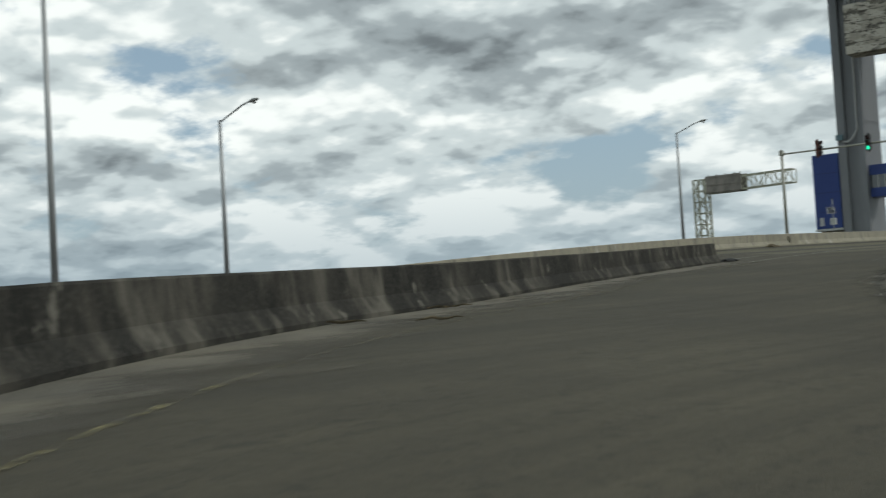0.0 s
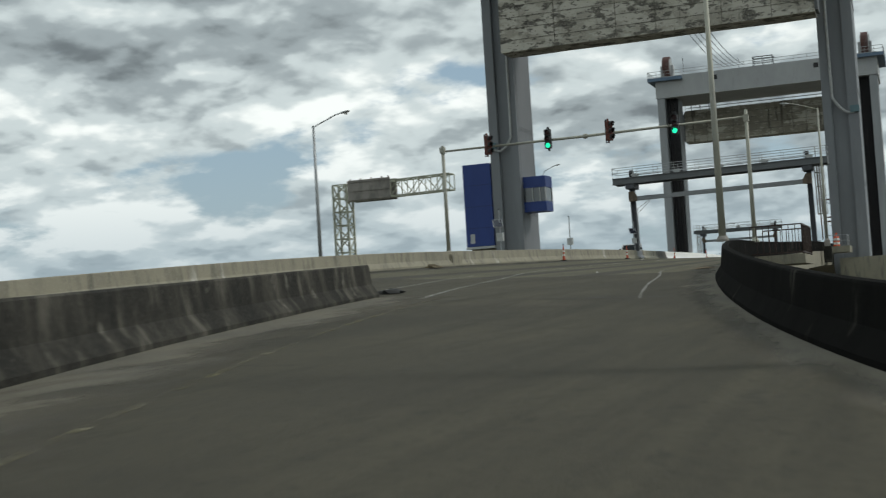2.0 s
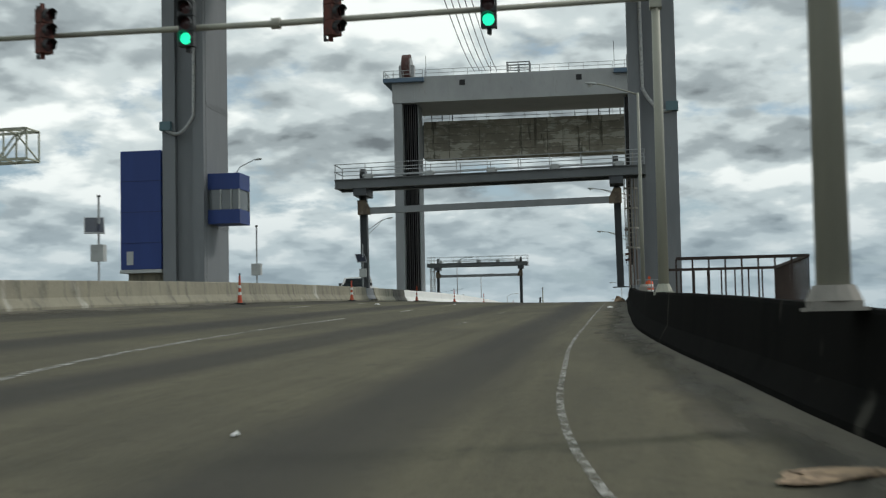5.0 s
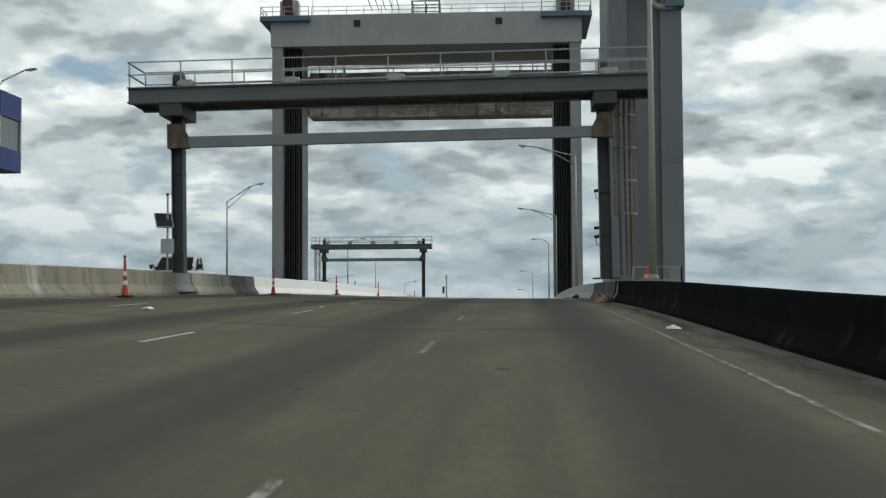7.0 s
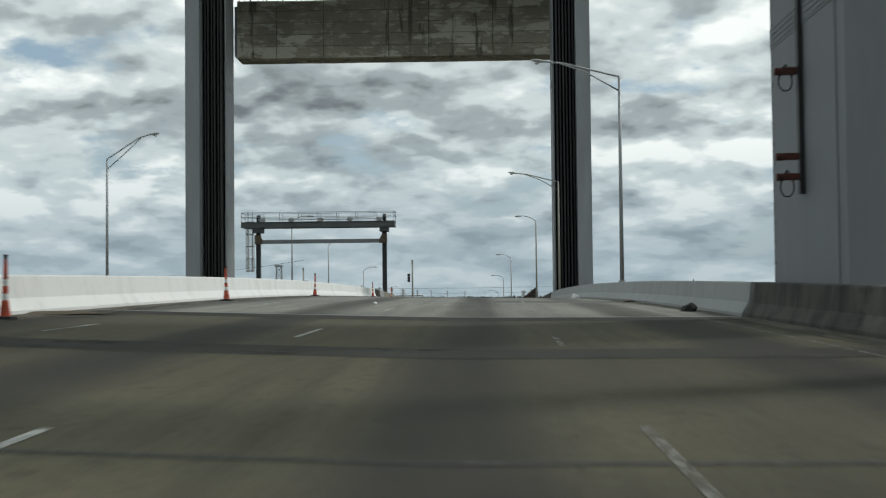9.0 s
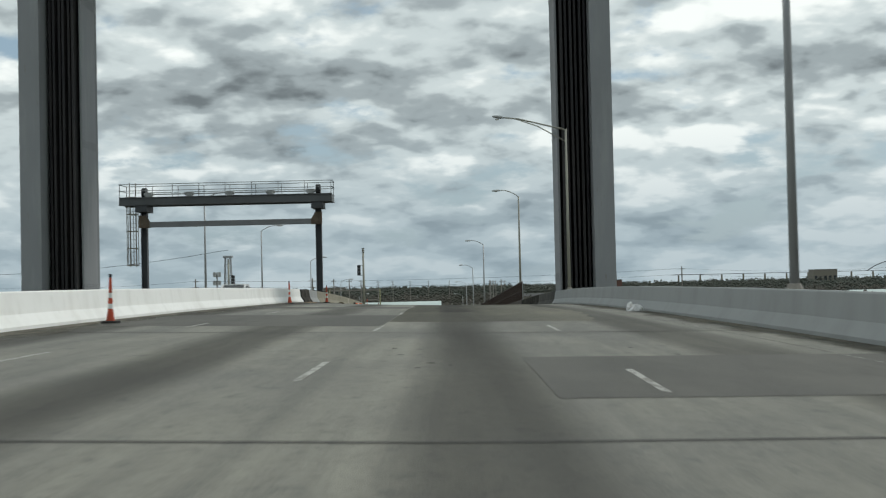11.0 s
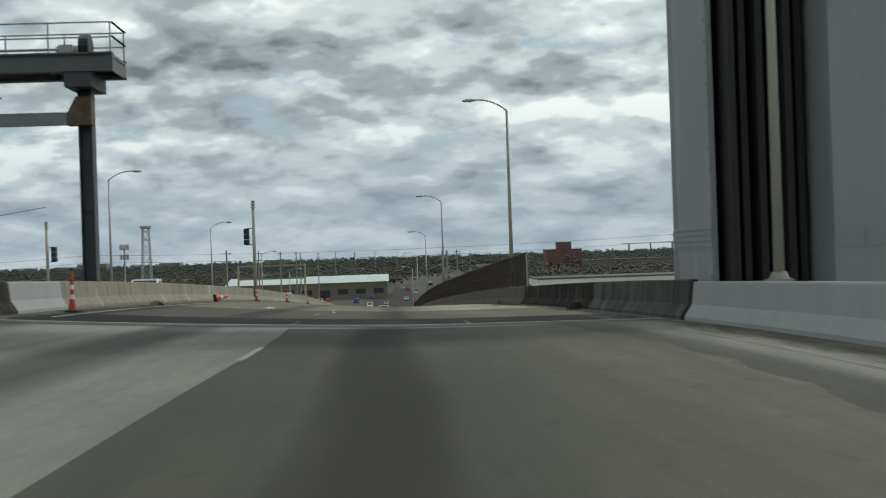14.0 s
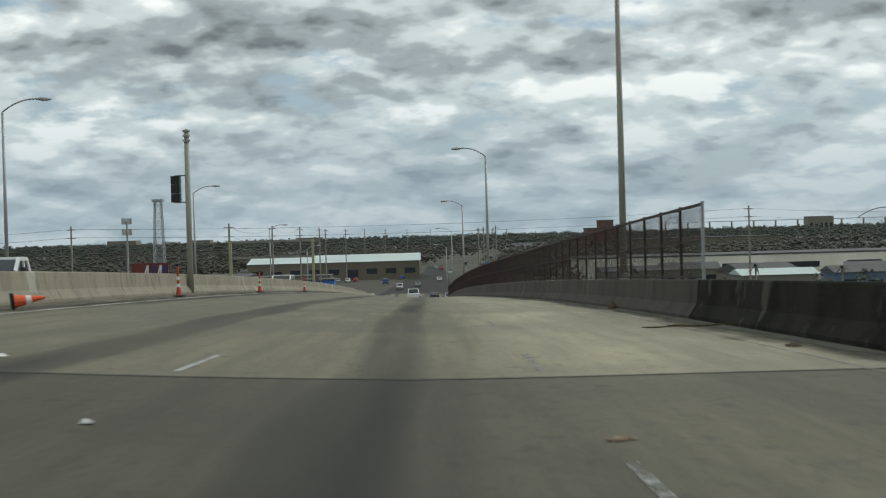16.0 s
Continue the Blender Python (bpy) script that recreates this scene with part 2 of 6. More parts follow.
OLD_CONC = material("old_barrier_concrete", (0.088, 0.082, 0.067), 0.95, spots=[
    (0.9, 0.36, 0.54, (0.022, 0.021, 0.018), 0.92, (1, 1, 0.3)), (0.45, 0.50, 0.57, (0.017, 0.017, 0.015), 0.8, (1, 1, 0.7)), (4.0, 0.50, 0.60, (0.030, 0.029, 0.025), 0.7, (1, 1, 0.10)),
    (1.6, 0.54, 0.66, (0.15, 0.14, 0.114), 0.6, (1, 1, 0.3)), (1.3, 0.63, 0.67, (0.19, 0.18, 0.15), 0.6, (1, 1, 0.9)), (18.0, 0.5, 0.75, (0.13, 0.122, 0.10), 0.4, ONE)], bump=0.6, bump_scale=18, spec=0.15)
# mould black, darkened further for the shade on the side away from the sun
BLACK_CONC = material("shaded_mouldy_barrier_concrete", (0.0085, 0.0083, 0.0075), 0.98, spots=[
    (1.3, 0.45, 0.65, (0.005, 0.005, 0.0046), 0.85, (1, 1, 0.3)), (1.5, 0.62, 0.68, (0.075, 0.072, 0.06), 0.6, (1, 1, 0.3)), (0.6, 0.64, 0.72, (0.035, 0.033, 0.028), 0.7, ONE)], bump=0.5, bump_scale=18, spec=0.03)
SMOKED_CONC = material("smoked_barrier_concrete", (0.034, 0.031, 0.026), 0.96, spots=[
    (0.8, 0.40, 0.58, (0.012, 0.0115, 0.010), 0.85, (1, 1, 0.4)), (1.6, 0.58, 0.66, (0.12, 0.112, 0.09), 0.7, (1, 1, 0.4)), (0.5, 0.60, 0.66, (0.09, 0.083, 0.068), 0.7, ONE), (14.0, 0.5, 0.75, (0.06, 0.056, 0.047), 0.5, ONE)], bump=0.5, bump_scale=18, spec=0.1)
SOOTY_CONC = material("sooty_barrier_concrete", (0.085, 0.081, 0.070), 0.95, spots=[(1.3, 0.42, 0.62, (0.018, 0.018, 0.017), 0.85, (1, 1, 0.4)), (0.35, 0.60, 0.66, (0.16, 0.15, 0.13), 0.7, ONE), (12.0, 0.5, 0.7, (0.08, 0.077, 0.066), 0.5, ONE)], bump=0.5, bump_scale=18)
BROWN_CONC = material("brown_stained_concrete", (0.075, 0.060, 0.050), 0.95, spots=[
    (0.5, 0.45, 0.62, (0.045, 0.036, 0.03), 0.8, (1, 1, 0.6)), (1.4, 0.5, 0.66, (0.03, 0.026, 0.023), 0.7, (1, 1, 0.3)), (0.3, 0.58, 0.68, (0.13, 0.115, 0.09), 0.6, ONE), (14.0, 0.5, 0.75, (0.11, 0.09, 0.075), 0.4, ONE)], bump=0.4, bump_scale=20)
PALE_CONC = material("pale_barrier_concrete", (0.26, 0.24, 0.178), 0.95, spots=[
    (0.9, 0.45, 0.7, (0.18, 0.165, 0.13), 0.75, (1, 1, 0.35)), (3.0, 0.52, 0.66, (0.09, 0.085, 0.072), 0.65, (1, 1, 0.15)),
    (0.45, 0.62, 0.68, (0.50, 0.48, 0.42), 0.8, (1, 1, 0.3)), (14.0, 0.5, 0.75, (0.36, 0.335, 0.27), 0.5, ONE)], bump=0.4, bump_scale=20)
WORN_CONC = material("streaked_barrier_concrete", (0.42, 0.395, 0.31), 0.95, spots=[
    (0.7, 0.44, 0.58, (0.25, 0.235, 0.18), 0.8, (1, 1, 0.35)), (2.2, 0.54, 0.62, (0.11, 0.104, 0.085), 0.75, (1, 1, 0.12)),
    (5.0, 0.56, 0.66, (0.17, 0.16, 0.13), 0.6, (1, 1, 0.4)), (16.0, 0.5, 0.75, (0.46, 0.43, 0.35), 0.5, ONE)], bump=0.4, bump_scale=20)
GREY_CONC = material("grey_stained_concrete", (0.125, 0.122, 0.105), 0.95, spots=[
    (1.1, 0.42, 0.6, (0.055, 0.054, 0.048), 0.85, (1, 1, 0.3)), (2.4, 0.60, 0.68, (0.27, 0.255, 0.205), 0.7, (1, 1, 0.12)), (14.0, 0.5, 0.75, (0.18, 0.172, 0.145), 0.4, ONE)], bump=0.4, bump_scale=20)
WHITE_CONC = material("white_painted_barrier", (0.86, 0.86, 0.83), 0.8, spots=[
    (0.8, 0.5, 0.8, (0.62, 0.61, 0.57), 0.6, (1, 1, 0.4)), (6.0, 0.58, 0.75, (0.5, 0.48, 0.43), 0.35, (1, 1, 0.3))], bump=0.15, bump_scale=20)
CLEAN_CONC = material("grey_painted_barrier", (0.34, 0.35, 0.345), 0.85, spots=[
    (0.8, 0.45, 0.75, (0.26, 0.262, 0.25), 0.6, (1, 1, 0.4)), (7.0, 0.6, 0.75, (0.22, 0.21, 0.19), 0.4, (1, 1, 0.3))], bump=0.15, bump_scale=20)
CW_CONC = material("counterweight_concrete", (0.46, 0.435, 0.37), 0.95, spots=[
    (0.5, 0.46, 0.54, (0.30, 0.28, 0.23), 0.85, (0.6, 1, 1.3)), (0.8, 0.545, 0.575, (0.085, 0.078, 0.064), 0.9, (0.7, 1, 1.5)), (2.4, 0.56, 0.60, (0.05, 0.046, 0.04), 0.8, (0.6, 1, 1.4)),
    (0.8, 0.58, 0.68, (0.12, 0.11, 0.09), 0.7, (1.6, 1, 0.25)), (7.0, 0.5, 0.7, (0.52, 0.49, 0.42), 0.5, ONE)], bump=0.6, bump_scale=6)
CW_BROWN = material("brown_counterweight_concrete", (0.31, 0.285, 0.225), 0.95, spots=[
    (0.3, 0.42, 0.56, (0.20, 0.182, 0.145), 0.85, (0.8, 1, 0.9)), (0.33, 0.53, 0.55, (0.50, 0.475, 0.40), 0.9, (0.55, 1, 1.5)), (1.4, 0.57, 0.60, (0.40, 0.38, 0.32), 0.8, (0.6, 1, 1.8)),
    (0.7, 0.57, 0.64, (0.07, 0.063, 0.05), 0.85, (1.6, 1, 0.2)), (7.0, 0.5, 0.7, (0.30, 0.275, 0.22), 0.5, ONE)], bump=0.6, bump_scale=6)
CW_LINE = material("stained_form_joint", (0.075, 0.068, 0.055), 0.95, spots=[(1.2, 0.45, 0.6, (0.2, 0.185, 0.15), 0.8, ONE)])
STEEL = material("grey_painted_steel", (0.18, 0.189, 0.198), 0.55, spots=[
    (0.25, 0.40, 0.7, (0.142, 0.149, 0.157), 0.7, (1, 1, 0.25)), (2.2, 0.52, 0.8, (0.225, 0.234, 0.24), 0.5, (1, 1, 0.2)),
    (5.0, 0.66, 0.74, (0.16, 0.10, 0.06), 0.5, (1, 1, 0.5))], bump=0.08, bump_scale=5)
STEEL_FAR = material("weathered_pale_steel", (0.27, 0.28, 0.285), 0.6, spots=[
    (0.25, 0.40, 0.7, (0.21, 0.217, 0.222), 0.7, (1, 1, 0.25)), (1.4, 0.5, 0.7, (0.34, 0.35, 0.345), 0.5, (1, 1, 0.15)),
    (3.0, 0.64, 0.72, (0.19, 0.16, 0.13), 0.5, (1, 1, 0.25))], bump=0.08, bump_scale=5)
HEADER = material("pale_painted_steel", (0.36, 0.365, 0.36), 0.6, spots=[
    (0.35, 0.42, 0.7, (0.29, 0.295, 0.295), 0.7, (1, 1, 0.5)), (1.6, 0.6, 0.75, (0.24, 0.21, 0.17), 0.5, (1, 1, 0.25))], bump=0.08, bump_scale=5)
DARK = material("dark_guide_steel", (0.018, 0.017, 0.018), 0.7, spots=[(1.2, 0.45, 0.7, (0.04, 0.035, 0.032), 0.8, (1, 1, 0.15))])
DKSTEEL = material("dark_grey_beam_paint", (0.11, 0.118, 0.12), 0.55, spots=[
    (0.5, 0.45, 0.7, (0.15, 0.157, 0.16), 0.6, (1, 1, 0.4)), (6.0, 0.66, 0.75, (0.13, 0.075, 0.04), 0.6, ONE)], bump=0.05)
POSTSTEEL = material("dark_blue_grey_post_paint", (0.055, 0.06, 0.066), 0.6, spots=[(0.5, 0.45, 0.7, (0.08, 0.085, 0.09), 0.6, (1, 1, 0.3)), (5.0, 0.66, 0.74, (0.09, 0.05, 0.03), 0.6, ONE)], bump=0.05)
SHOE_BROWN = material("rust_stained_shoe", (0.15, 0.115, 0.08), 0.85, spots=[(2.5, 0.45, 0.62, (0.07, 0.05, 0.036), 0.8, ONE), (5.0, 0.58, 0.68, (0.26, 0.23, 0.18), 0.7, ONE)])
CAGE_TAN = material("dull_tan_cage_steel", (0.27, 0.255, 0.215), 0.7, spots=[(2.0, 0.45, 0.65, (0.17, 0.15, 0.12), 0.7, (1, 1, 0.3))])
PIPE_BROWN = material("brown_riser_pipe", (0.13, 0.095, 0.075), 0.7, spots=[(1.5, 0.45, 0.65, (0.2, 0.17, 0.14), 0.6, (1, 1, 0.2))])
GALV = material("galvanized_steel", (0.36, 0.37, 0.37), 0.5, 0.35, spots=[(2.0, 0.4, 0.7, (0.28, 0.285, 0.29), 0.7, (1, 1, 0.2))])
POLE_TAN = material("weathered_galvanized_pole", (0.36, 0.355, 0.29), 0.65, 0.2, spots=[(1.5, 0.42, 0.7, (0.27, 0.265, 0.24), 0.7, (1, 1, 0.15))])
POLE_GREEN = material("faded_green_lattice_paint", (0.36, 0.37, 0.29), 0.75, spots=[(2.5, 0.5, 0.7, (0.22, 0.21, 0.16), 0.7, ONE)])
SIGN_BACK = material("weathered_sign_back", (0.27, 0.25, 0.22), 0.8, spots=[(1.5, 0.45, 0.65, (0.15, 0.14, 0.125), 0.8, (1, 1, 0.5))])
BLUE = material("blue_painted_panel", (0.011, 0.036, 0.175), 0.5, spots=[(0.8, 0.45, 0.75, (0.017, 0.050, 0.22), 0.6, (1, 1, 0.3))])
GLASS_DK = material("tinted_window", (0.10, 0.115, 0.12), 0.12, spec=0.8)
BLACK = material("black_housing", (0.015, 0.016, 0.016), 0.5)
GREEN_LIT = material("green_signal_lit", (0.01, 0.4, 0.25), 0.4, emit=((0.02, 1.0, 0.5), 1.1))
LENS_OFF = material("unlit_signal_lens", (0.05, 0.02, 0.02), 0.25)
RUST = material("rusted_red_housing", (0.11, 0.03, 0.02), 0.8, spots=[(6.0, 0.45, 0.65, (0.04, 0.025, 0.02), 0.8, ONE)])
MAROON = material("maroon_painted_sheave", (0.075, 0.028, 0.022), 0.7, spots=[(2.0, 0.5, 0.7, (0.14, 0.13, 0.12), 0.5, ONE)])
CABLE_GREY = material("pale_grey_cable_sleeve", (0.46, 0.46, 0.44), 0.6, spots=[(7.0, 0.5, 0.65, (0.25, 0.25, 0.24), 0.8, ONE)])
WIRE = material("dark_wire", (0.03, 0.03, 0.032), 0.6)
ORANGE = material("orange_plastic", (0.78, 0.115, 0.03), 0.6, spots=[(9.0, 0.5, 0.7, (0.45, 0.08, 0.035), 0.6, ONE)])
DULL_ORANGE = material("faded_dirty_orange_plastic", (0.50, 0.07, 0.025), 0.65, spots=[(6.0, 0.45, 0.65, (0.22, 0.045, 0.025), 0.8, ONE)])
REFLECT = material("white_reflective_band", (0.72, 0.72, 0.70), 0.5, spots=[(12.0, 0.55, 0.7, (0.4, 0.38, 0.34), 0.7, ONE)])
RUBBER = material("black_rubber", (0.018, 0.018, 0.017), 0.85)
SOLAR = material("solar_panel_face", (0.012, 0.015, 0.028), 0.2)
CABINET = material("pale_grey_cabinet", (0.42, 0.43, 0.42), 0.6, spots=[(3.0, 0.5, 0.75, (0.3, 0.3, 0.29), 0.6, ONE)])
FENCE_BROWN = material("rusted_brown_fence_steel", (0.035, 0.022, 0.017), 0.8, spots=[(5.0, 0.45, 0.7, (0.06, 0.036, 0.025), 0.7, ONE)])


# ---- building helpers ----
def part(name, bm, mat, parent, label=""):
    me = bpy.data.meshes.new(name)
    bm.normal_update()
    bm.to_mesh(me)
    bm.free()
    me.materials.append(mat)
    ob = new(name, me)
    ob.parent = parent
    if label:
        ob["label"] = label
    return ob


def thing(name, m, label, category, group="", kind=""):
    ob = new(name)
    ob.empty_display_size = 0.2
    ob.matrix_basis = m
    return tagged(ob, label, category, group, kind)


def structure(name, bm, mat, label, category):
    return tagged(part(name, bm, mat, None), label, category, kind="structure")


def box(bm, x0, x1, y0, y1, z0, z1, m=None):
    vs = [bm.verts.new((x, y, z)) for z in (z0, z1) for y in (y0, y1) for x in (x0, x1)]
    if m is not None:
        for v in vs:
            v.co = m @ v.co
    for f in ((0, 2, 3, 1), (4, 5, 7, 6), (0, 1, 5, 4), (2, 6, 7, 3), (0, 4, 6, 2), (1, 3, 7, 5)):
        bm.faces.new([vs[i] for i in f])
    return bm


def ring(bm, c, axis, r, n):
    q = Vector(axis).normalized().to_track_quat("Z", "Y")
    return [bm.verts.new(Vector(c) + q @ Vector((r * math.cos(2 * math.pi * i / n), r * math.sin(2 * math.pi * i / n), 0))) for i in range(n)]


def tube(bm, pts, r, n=8, caps=True):
    """A round tube along points; r is one radius or one for each point."""
    pts = [Vector(p) for p in pts]
    rs = [r] * len(pts) if isinstance(r, (int, float)) else r
    rings = []
    for i, p in enumerate(pts):
        d = pts[min(i + 1, len(pts) - 1)] - pts[max(i - 1, 0)]
        if d.length < 1e-6:
            d = Vector((0, 0, 1))
        rings.append(ring(bm, p, d, rs[i], n))
    for a, b in zip(rings, rings[1:]):
        off = min(range(n), key=lambda k: (a[0].co - b[k].co).length)
        for i in range(n):
            bm.faces.new((a[i], a[(i + 1) % n], b[(i + 1 + off) % n], b[(i + off) % n]))
    if caps:
        bm.faces.new(rings[0][::-1])
        bm.faces.new(rings[-1])
    return bm


def bar(bm, a, b, w, h=None):
    """A square bar from a to b."""
    a, b = Vector(a), Vector(b)
    h = h or w
    q = (b - a).to_track_quat("Y", "Z").to_matrix().to_4x4()
    return box(bm, -w / 2, w / 2, 0, (b - a).length, -h / 2, h / 2, Matrix.Translation(a) @ q)


def smooth(ob):
    for p in ob.data.polygons:
        p.use_smooth = True
    return ob


def hermite(knots):
    """A smooth curve through knots (x, y), straight beyond them."""
    xs, ys = np.array(knots, float).T
    sl = np.gradient(ys, xs)

    def f(x):
        if x <= xs[0]:
            return float(ys[0] + sl[0] * (x - xs[0]))
        if x >= xs[-1]:
            return float(ys[-1] + sl[-1] * (x - xs[-1]))
        i = int(np.searchsorted(xs, x) - 1)
        h = xs[i + 1] - xs[i]
        t = (x - xs[i]) / h
        return float((2 * t**3 - 3 * t**2 + 1) * ys[i] + (t**3 - 2 * t**2 + t) * h * sl[i] + (3 * t**2 - 2 * t**3) * ys[i + 1] + (t**3 - t**2) * h * sl[i + 1])

    return f


# ---- the lie of the bridge: y runs along it, x to its right ----
GROUND = -15.0
crest = hermite([(-230, -8.6), (-180, -5.95), (-146, -4.24), (-140, -3.84), (-133, -3.54), (-126, -3.25), (-120, -2.97), (-110, -2.52), (-100, -2.03), (-80, -1.17), (-58, -0.41), (-38, 0.25), (-16, 0.92), (4, 1.35),
                 (24, 1.66), (50, 1.80), (70, 1.74), (86, 1.55), (103, 1.14), (130, 0.28), (160, -0.87), (190, -2.2), (230, -4.1), (270, -6.2),
                 (330, -9.7), (390, -13.0), (430, -14.6), (460, -14.95), (520, -14.98)])
drive = hermite([(-170, 38), (-146, 23.6), (-138, 19.2), (-127, 14.5), (-115, 10.75), (-102, 7.95), (-92, 6.2), (-59, 2.6), (-38, 0.6), (-16, -0.5), (24, -0.97), (60, -0.6), (103, 0), (160, 0), (500, 0)])
fall = hermite([(-200, 0.055), (-150, 0.055), (-125, 0.058), (-100, 0.045), (-60, 0.025), (-20, 0.025), (500, 0.022)])
right_edge = hermite([(-165, 39.0), (-150, 30.8), (-144, 27.5), (-136.4, 23.4), (-128, 18.95), (-119, 15.5), (-109.3, 12.62), (-103.5, 11.3), (-96, 9.9), (-90, 8.95), (-84, 8.2), (-77.5, 7.4), (-72, 6.95), (-65, 6.4), (-58, 6.0), (-45, 5.8), (-20, 5.75), (100, 5.7), (135, 5.7), (170, 5.2), (206, 4.3), (264, 3.7), (330, 3.4), (500, 3.4)])
ramp_left = hermite([(-165, 30.5), (-150, 20.9), (-145, 17.8), (-140, 15.0), (-134, 12.1), (-128, 10.0), (-121, 7.75), (-110.4, 4.6), (-104, 3.15), (-98.2, 2.05)])
LEFT_EDGE = -9.7


crown = hermite([(-200, 16), (-150, 16), (-120, 5.5), (-104, 1.2), (-92, -2.5), (-78, -6.5), (-62, -10.0), (-50, -10.5), (500, -10.5)])


shoulder = hermite([(-200, 1.0), (-110, 1.0), (-95, 0.7), (-75, 0.3), (-55, 0.15), (0, 0.15), (20, 0.4), (50, 0.55), (80, 0.45), (110, 0.15), (500, 0.1)])


# the left side is banked up, most of all before the first tower and on the way down
rise = hermite([(-200, 0.0), (-112, 0.0), (-98, 0.2), (-80, 0.38), (-60, 0.47), (-40, 0.44), (-20, 0.26), (0, 0.12), (15, 0.04), (40, 0.0), (80, 0.05), (103, 0.3), (150, 0.52), (300, 0.55), (400, 0.2), (460, 0.0), (2700, 0.0)])


def road_z(x, y):
    bank = rise(y) * min(1.0, max(0.0, (1.5 - x) / 11.2)) ** 2
    u = max(x, crown(y)) - drive(y)
    other = max(0.0, -10.4 - x) if y > -90 else 0.0
    return crest(y) + bank - fall(y) * (u if u < 0 else u * shoulder(y)) - min(0.22, other * 0.9) - 0.03 * other


def road_sheet(bm, x0, x1, y0, y1, lift=0.0, step=2.0, cols=None):
    """A sheet that lies on the road between two lines x0(y) and x1(y)."""
    n = max(1, int(math.ceil((y1 - y0) / step)))
    c = cols or max(1, int(8))
    fx0 = x0 if callable(x0) else (lambda y: x0)
    fx1 = x1 if callable(x1) else (lambda y: x1)
    rows = []
    for i in range(n + 1):
        y = y0 + (y1 - y0) * i / n
        a, b = fx0(y), fx1(y)
        rows.append([bm.verts.new((a + (b - a) * j / c, y, road_z(a + (b - a) * j / c, y) + lift)) for j in range(c + 1)])
    across = bm.loops.layers.uv.new("across")
    for i, (p, q) in enumerate(zip(rows, rows[1:])):
        for j in range(c):
            f = bm.faces.new((p[j], p[j + 1], q[j + 1], q[j]))
            for loop, k in zip(f.loops, (j, j + 1, j + 1, j)):
                loop[across].uv = (k / c, 0.5)
    return bm


JERSEY = [(0.0, -0.25), (0.0, 0.08), (0.17, 0.33), (0.225, 0.78), (0.245, 0.81), (0.40, 0.81), (0.42, 0.78), (0.44, -0.25)]


def barrier(bm, foot, y0, y1, side, step=1.6, profile=JERSEY, wear=0.005, tall=None):
    """A safety-shape parapet: foot(y) is its toe on the road, side +1 where its body lies to the right of the toe."""
    f = foot if callable(foot) else (lambda y: foot)
    n = max(1, int(math.ceil((y1 - y0) / step)))
    rows = []
    for i in range(n + 1):
        y = y0 + (y1 - y0) * i / n
        x, dx = f(y), (f(y + 0.3) - f(y - 0.3)) / 0.6
        nx, ny = side / math.hypot(1, dx), -side * dx / math.hypot(1, dx)
        z = road_z(x, y)
        k = tall(y) if tall else 1.0
        rows.append([bm.verts.new((x + nx * (u + random.uniform(-wear, wear)), y + ny * u, z + (v * k if v > 0.5 else v) + random.uniform(-wear, wear) * 0.7)) for u, v in profile])
    for p, q in zip(rows, rows[1:]):
        for j in range(len(profile) - 1):
            bm.faces.new((p[j], p[j + 1], q[j + 1], q[j]) if side < 0 else (p[j + 1], p[j], q[j], q[j + 1]))
    bm.faces.new(rows[0] if side > 0 else rows[0][::-1])
    bm.faces.new(rows[-1][::-1] if side > 0 else rows[-1])
    return bm


# ---- ground and deck ----
def build_ground():
    bm = bmesh.new()
    xs = [-5000, -1500, -600, -250, -100, 0, 100, 250, 600, 1500, 5000]
    ys = [-1500, -400, -100, 200, 450, 800, 1500, 3000, 6000]
    grid = [[bm.verts.new((x, y, GROUND - 0.12)) for x in xs] for y in ys]
    for a, b in zip(grid, grid[1:]):
        for j in range(len(xs) - 1):
            bm.faces.new((a[j], a[j + 1], b[j + 1], b[j]))
    mat = material("winter_grass_and_lots", (0.055, 0.05, 0.034), 0.95, spots=[
        (0.02, 0.52, 0.6, (0.12, 0.113, 0.098), 0.8, ONE), (0.06, 0.5, 0.65, (0.035, 0.036, 0.022), 0.8, ONE), (0.6, 0.4, 0.7, (0.08, 0.072, 0.05), 0.5, ONE)])
    structure("ground", bm, mat, "flat ground of winter grass and paved lots far below", "ground")


build_ground()
# each stretch has its pavement tone plus the cloud shade or sun over it
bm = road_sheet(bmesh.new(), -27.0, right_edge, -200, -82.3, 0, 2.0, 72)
structure("road_ramp", bm, ROAD_RAMP, "worn concrete roadway of the curving ramp, cloud shade in its colour", "road")
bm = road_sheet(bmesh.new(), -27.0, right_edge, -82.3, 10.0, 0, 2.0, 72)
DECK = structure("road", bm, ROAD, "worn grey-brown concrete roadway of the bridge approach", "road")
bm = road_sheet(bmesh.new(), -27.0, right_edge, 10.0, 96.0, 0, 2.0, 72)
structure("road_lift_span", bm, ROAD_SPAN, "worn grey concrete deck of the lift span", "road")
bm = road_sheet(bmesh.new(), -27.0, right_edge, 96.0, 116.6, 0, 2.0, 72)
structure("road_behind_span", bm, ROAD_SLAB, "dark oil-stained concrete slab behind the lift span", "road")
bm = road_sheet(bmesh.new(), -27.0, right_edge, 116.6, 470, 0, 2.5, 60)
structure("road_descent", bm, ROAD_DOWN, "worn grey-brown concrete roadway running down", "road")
bm = road_sheet(bmesh.new(), -24.0, 8.0, 470, 2600, 0.0, 25, 4)
structure("road_far", bm, ASPHALT, "straight grey street running to the horizon", "road")

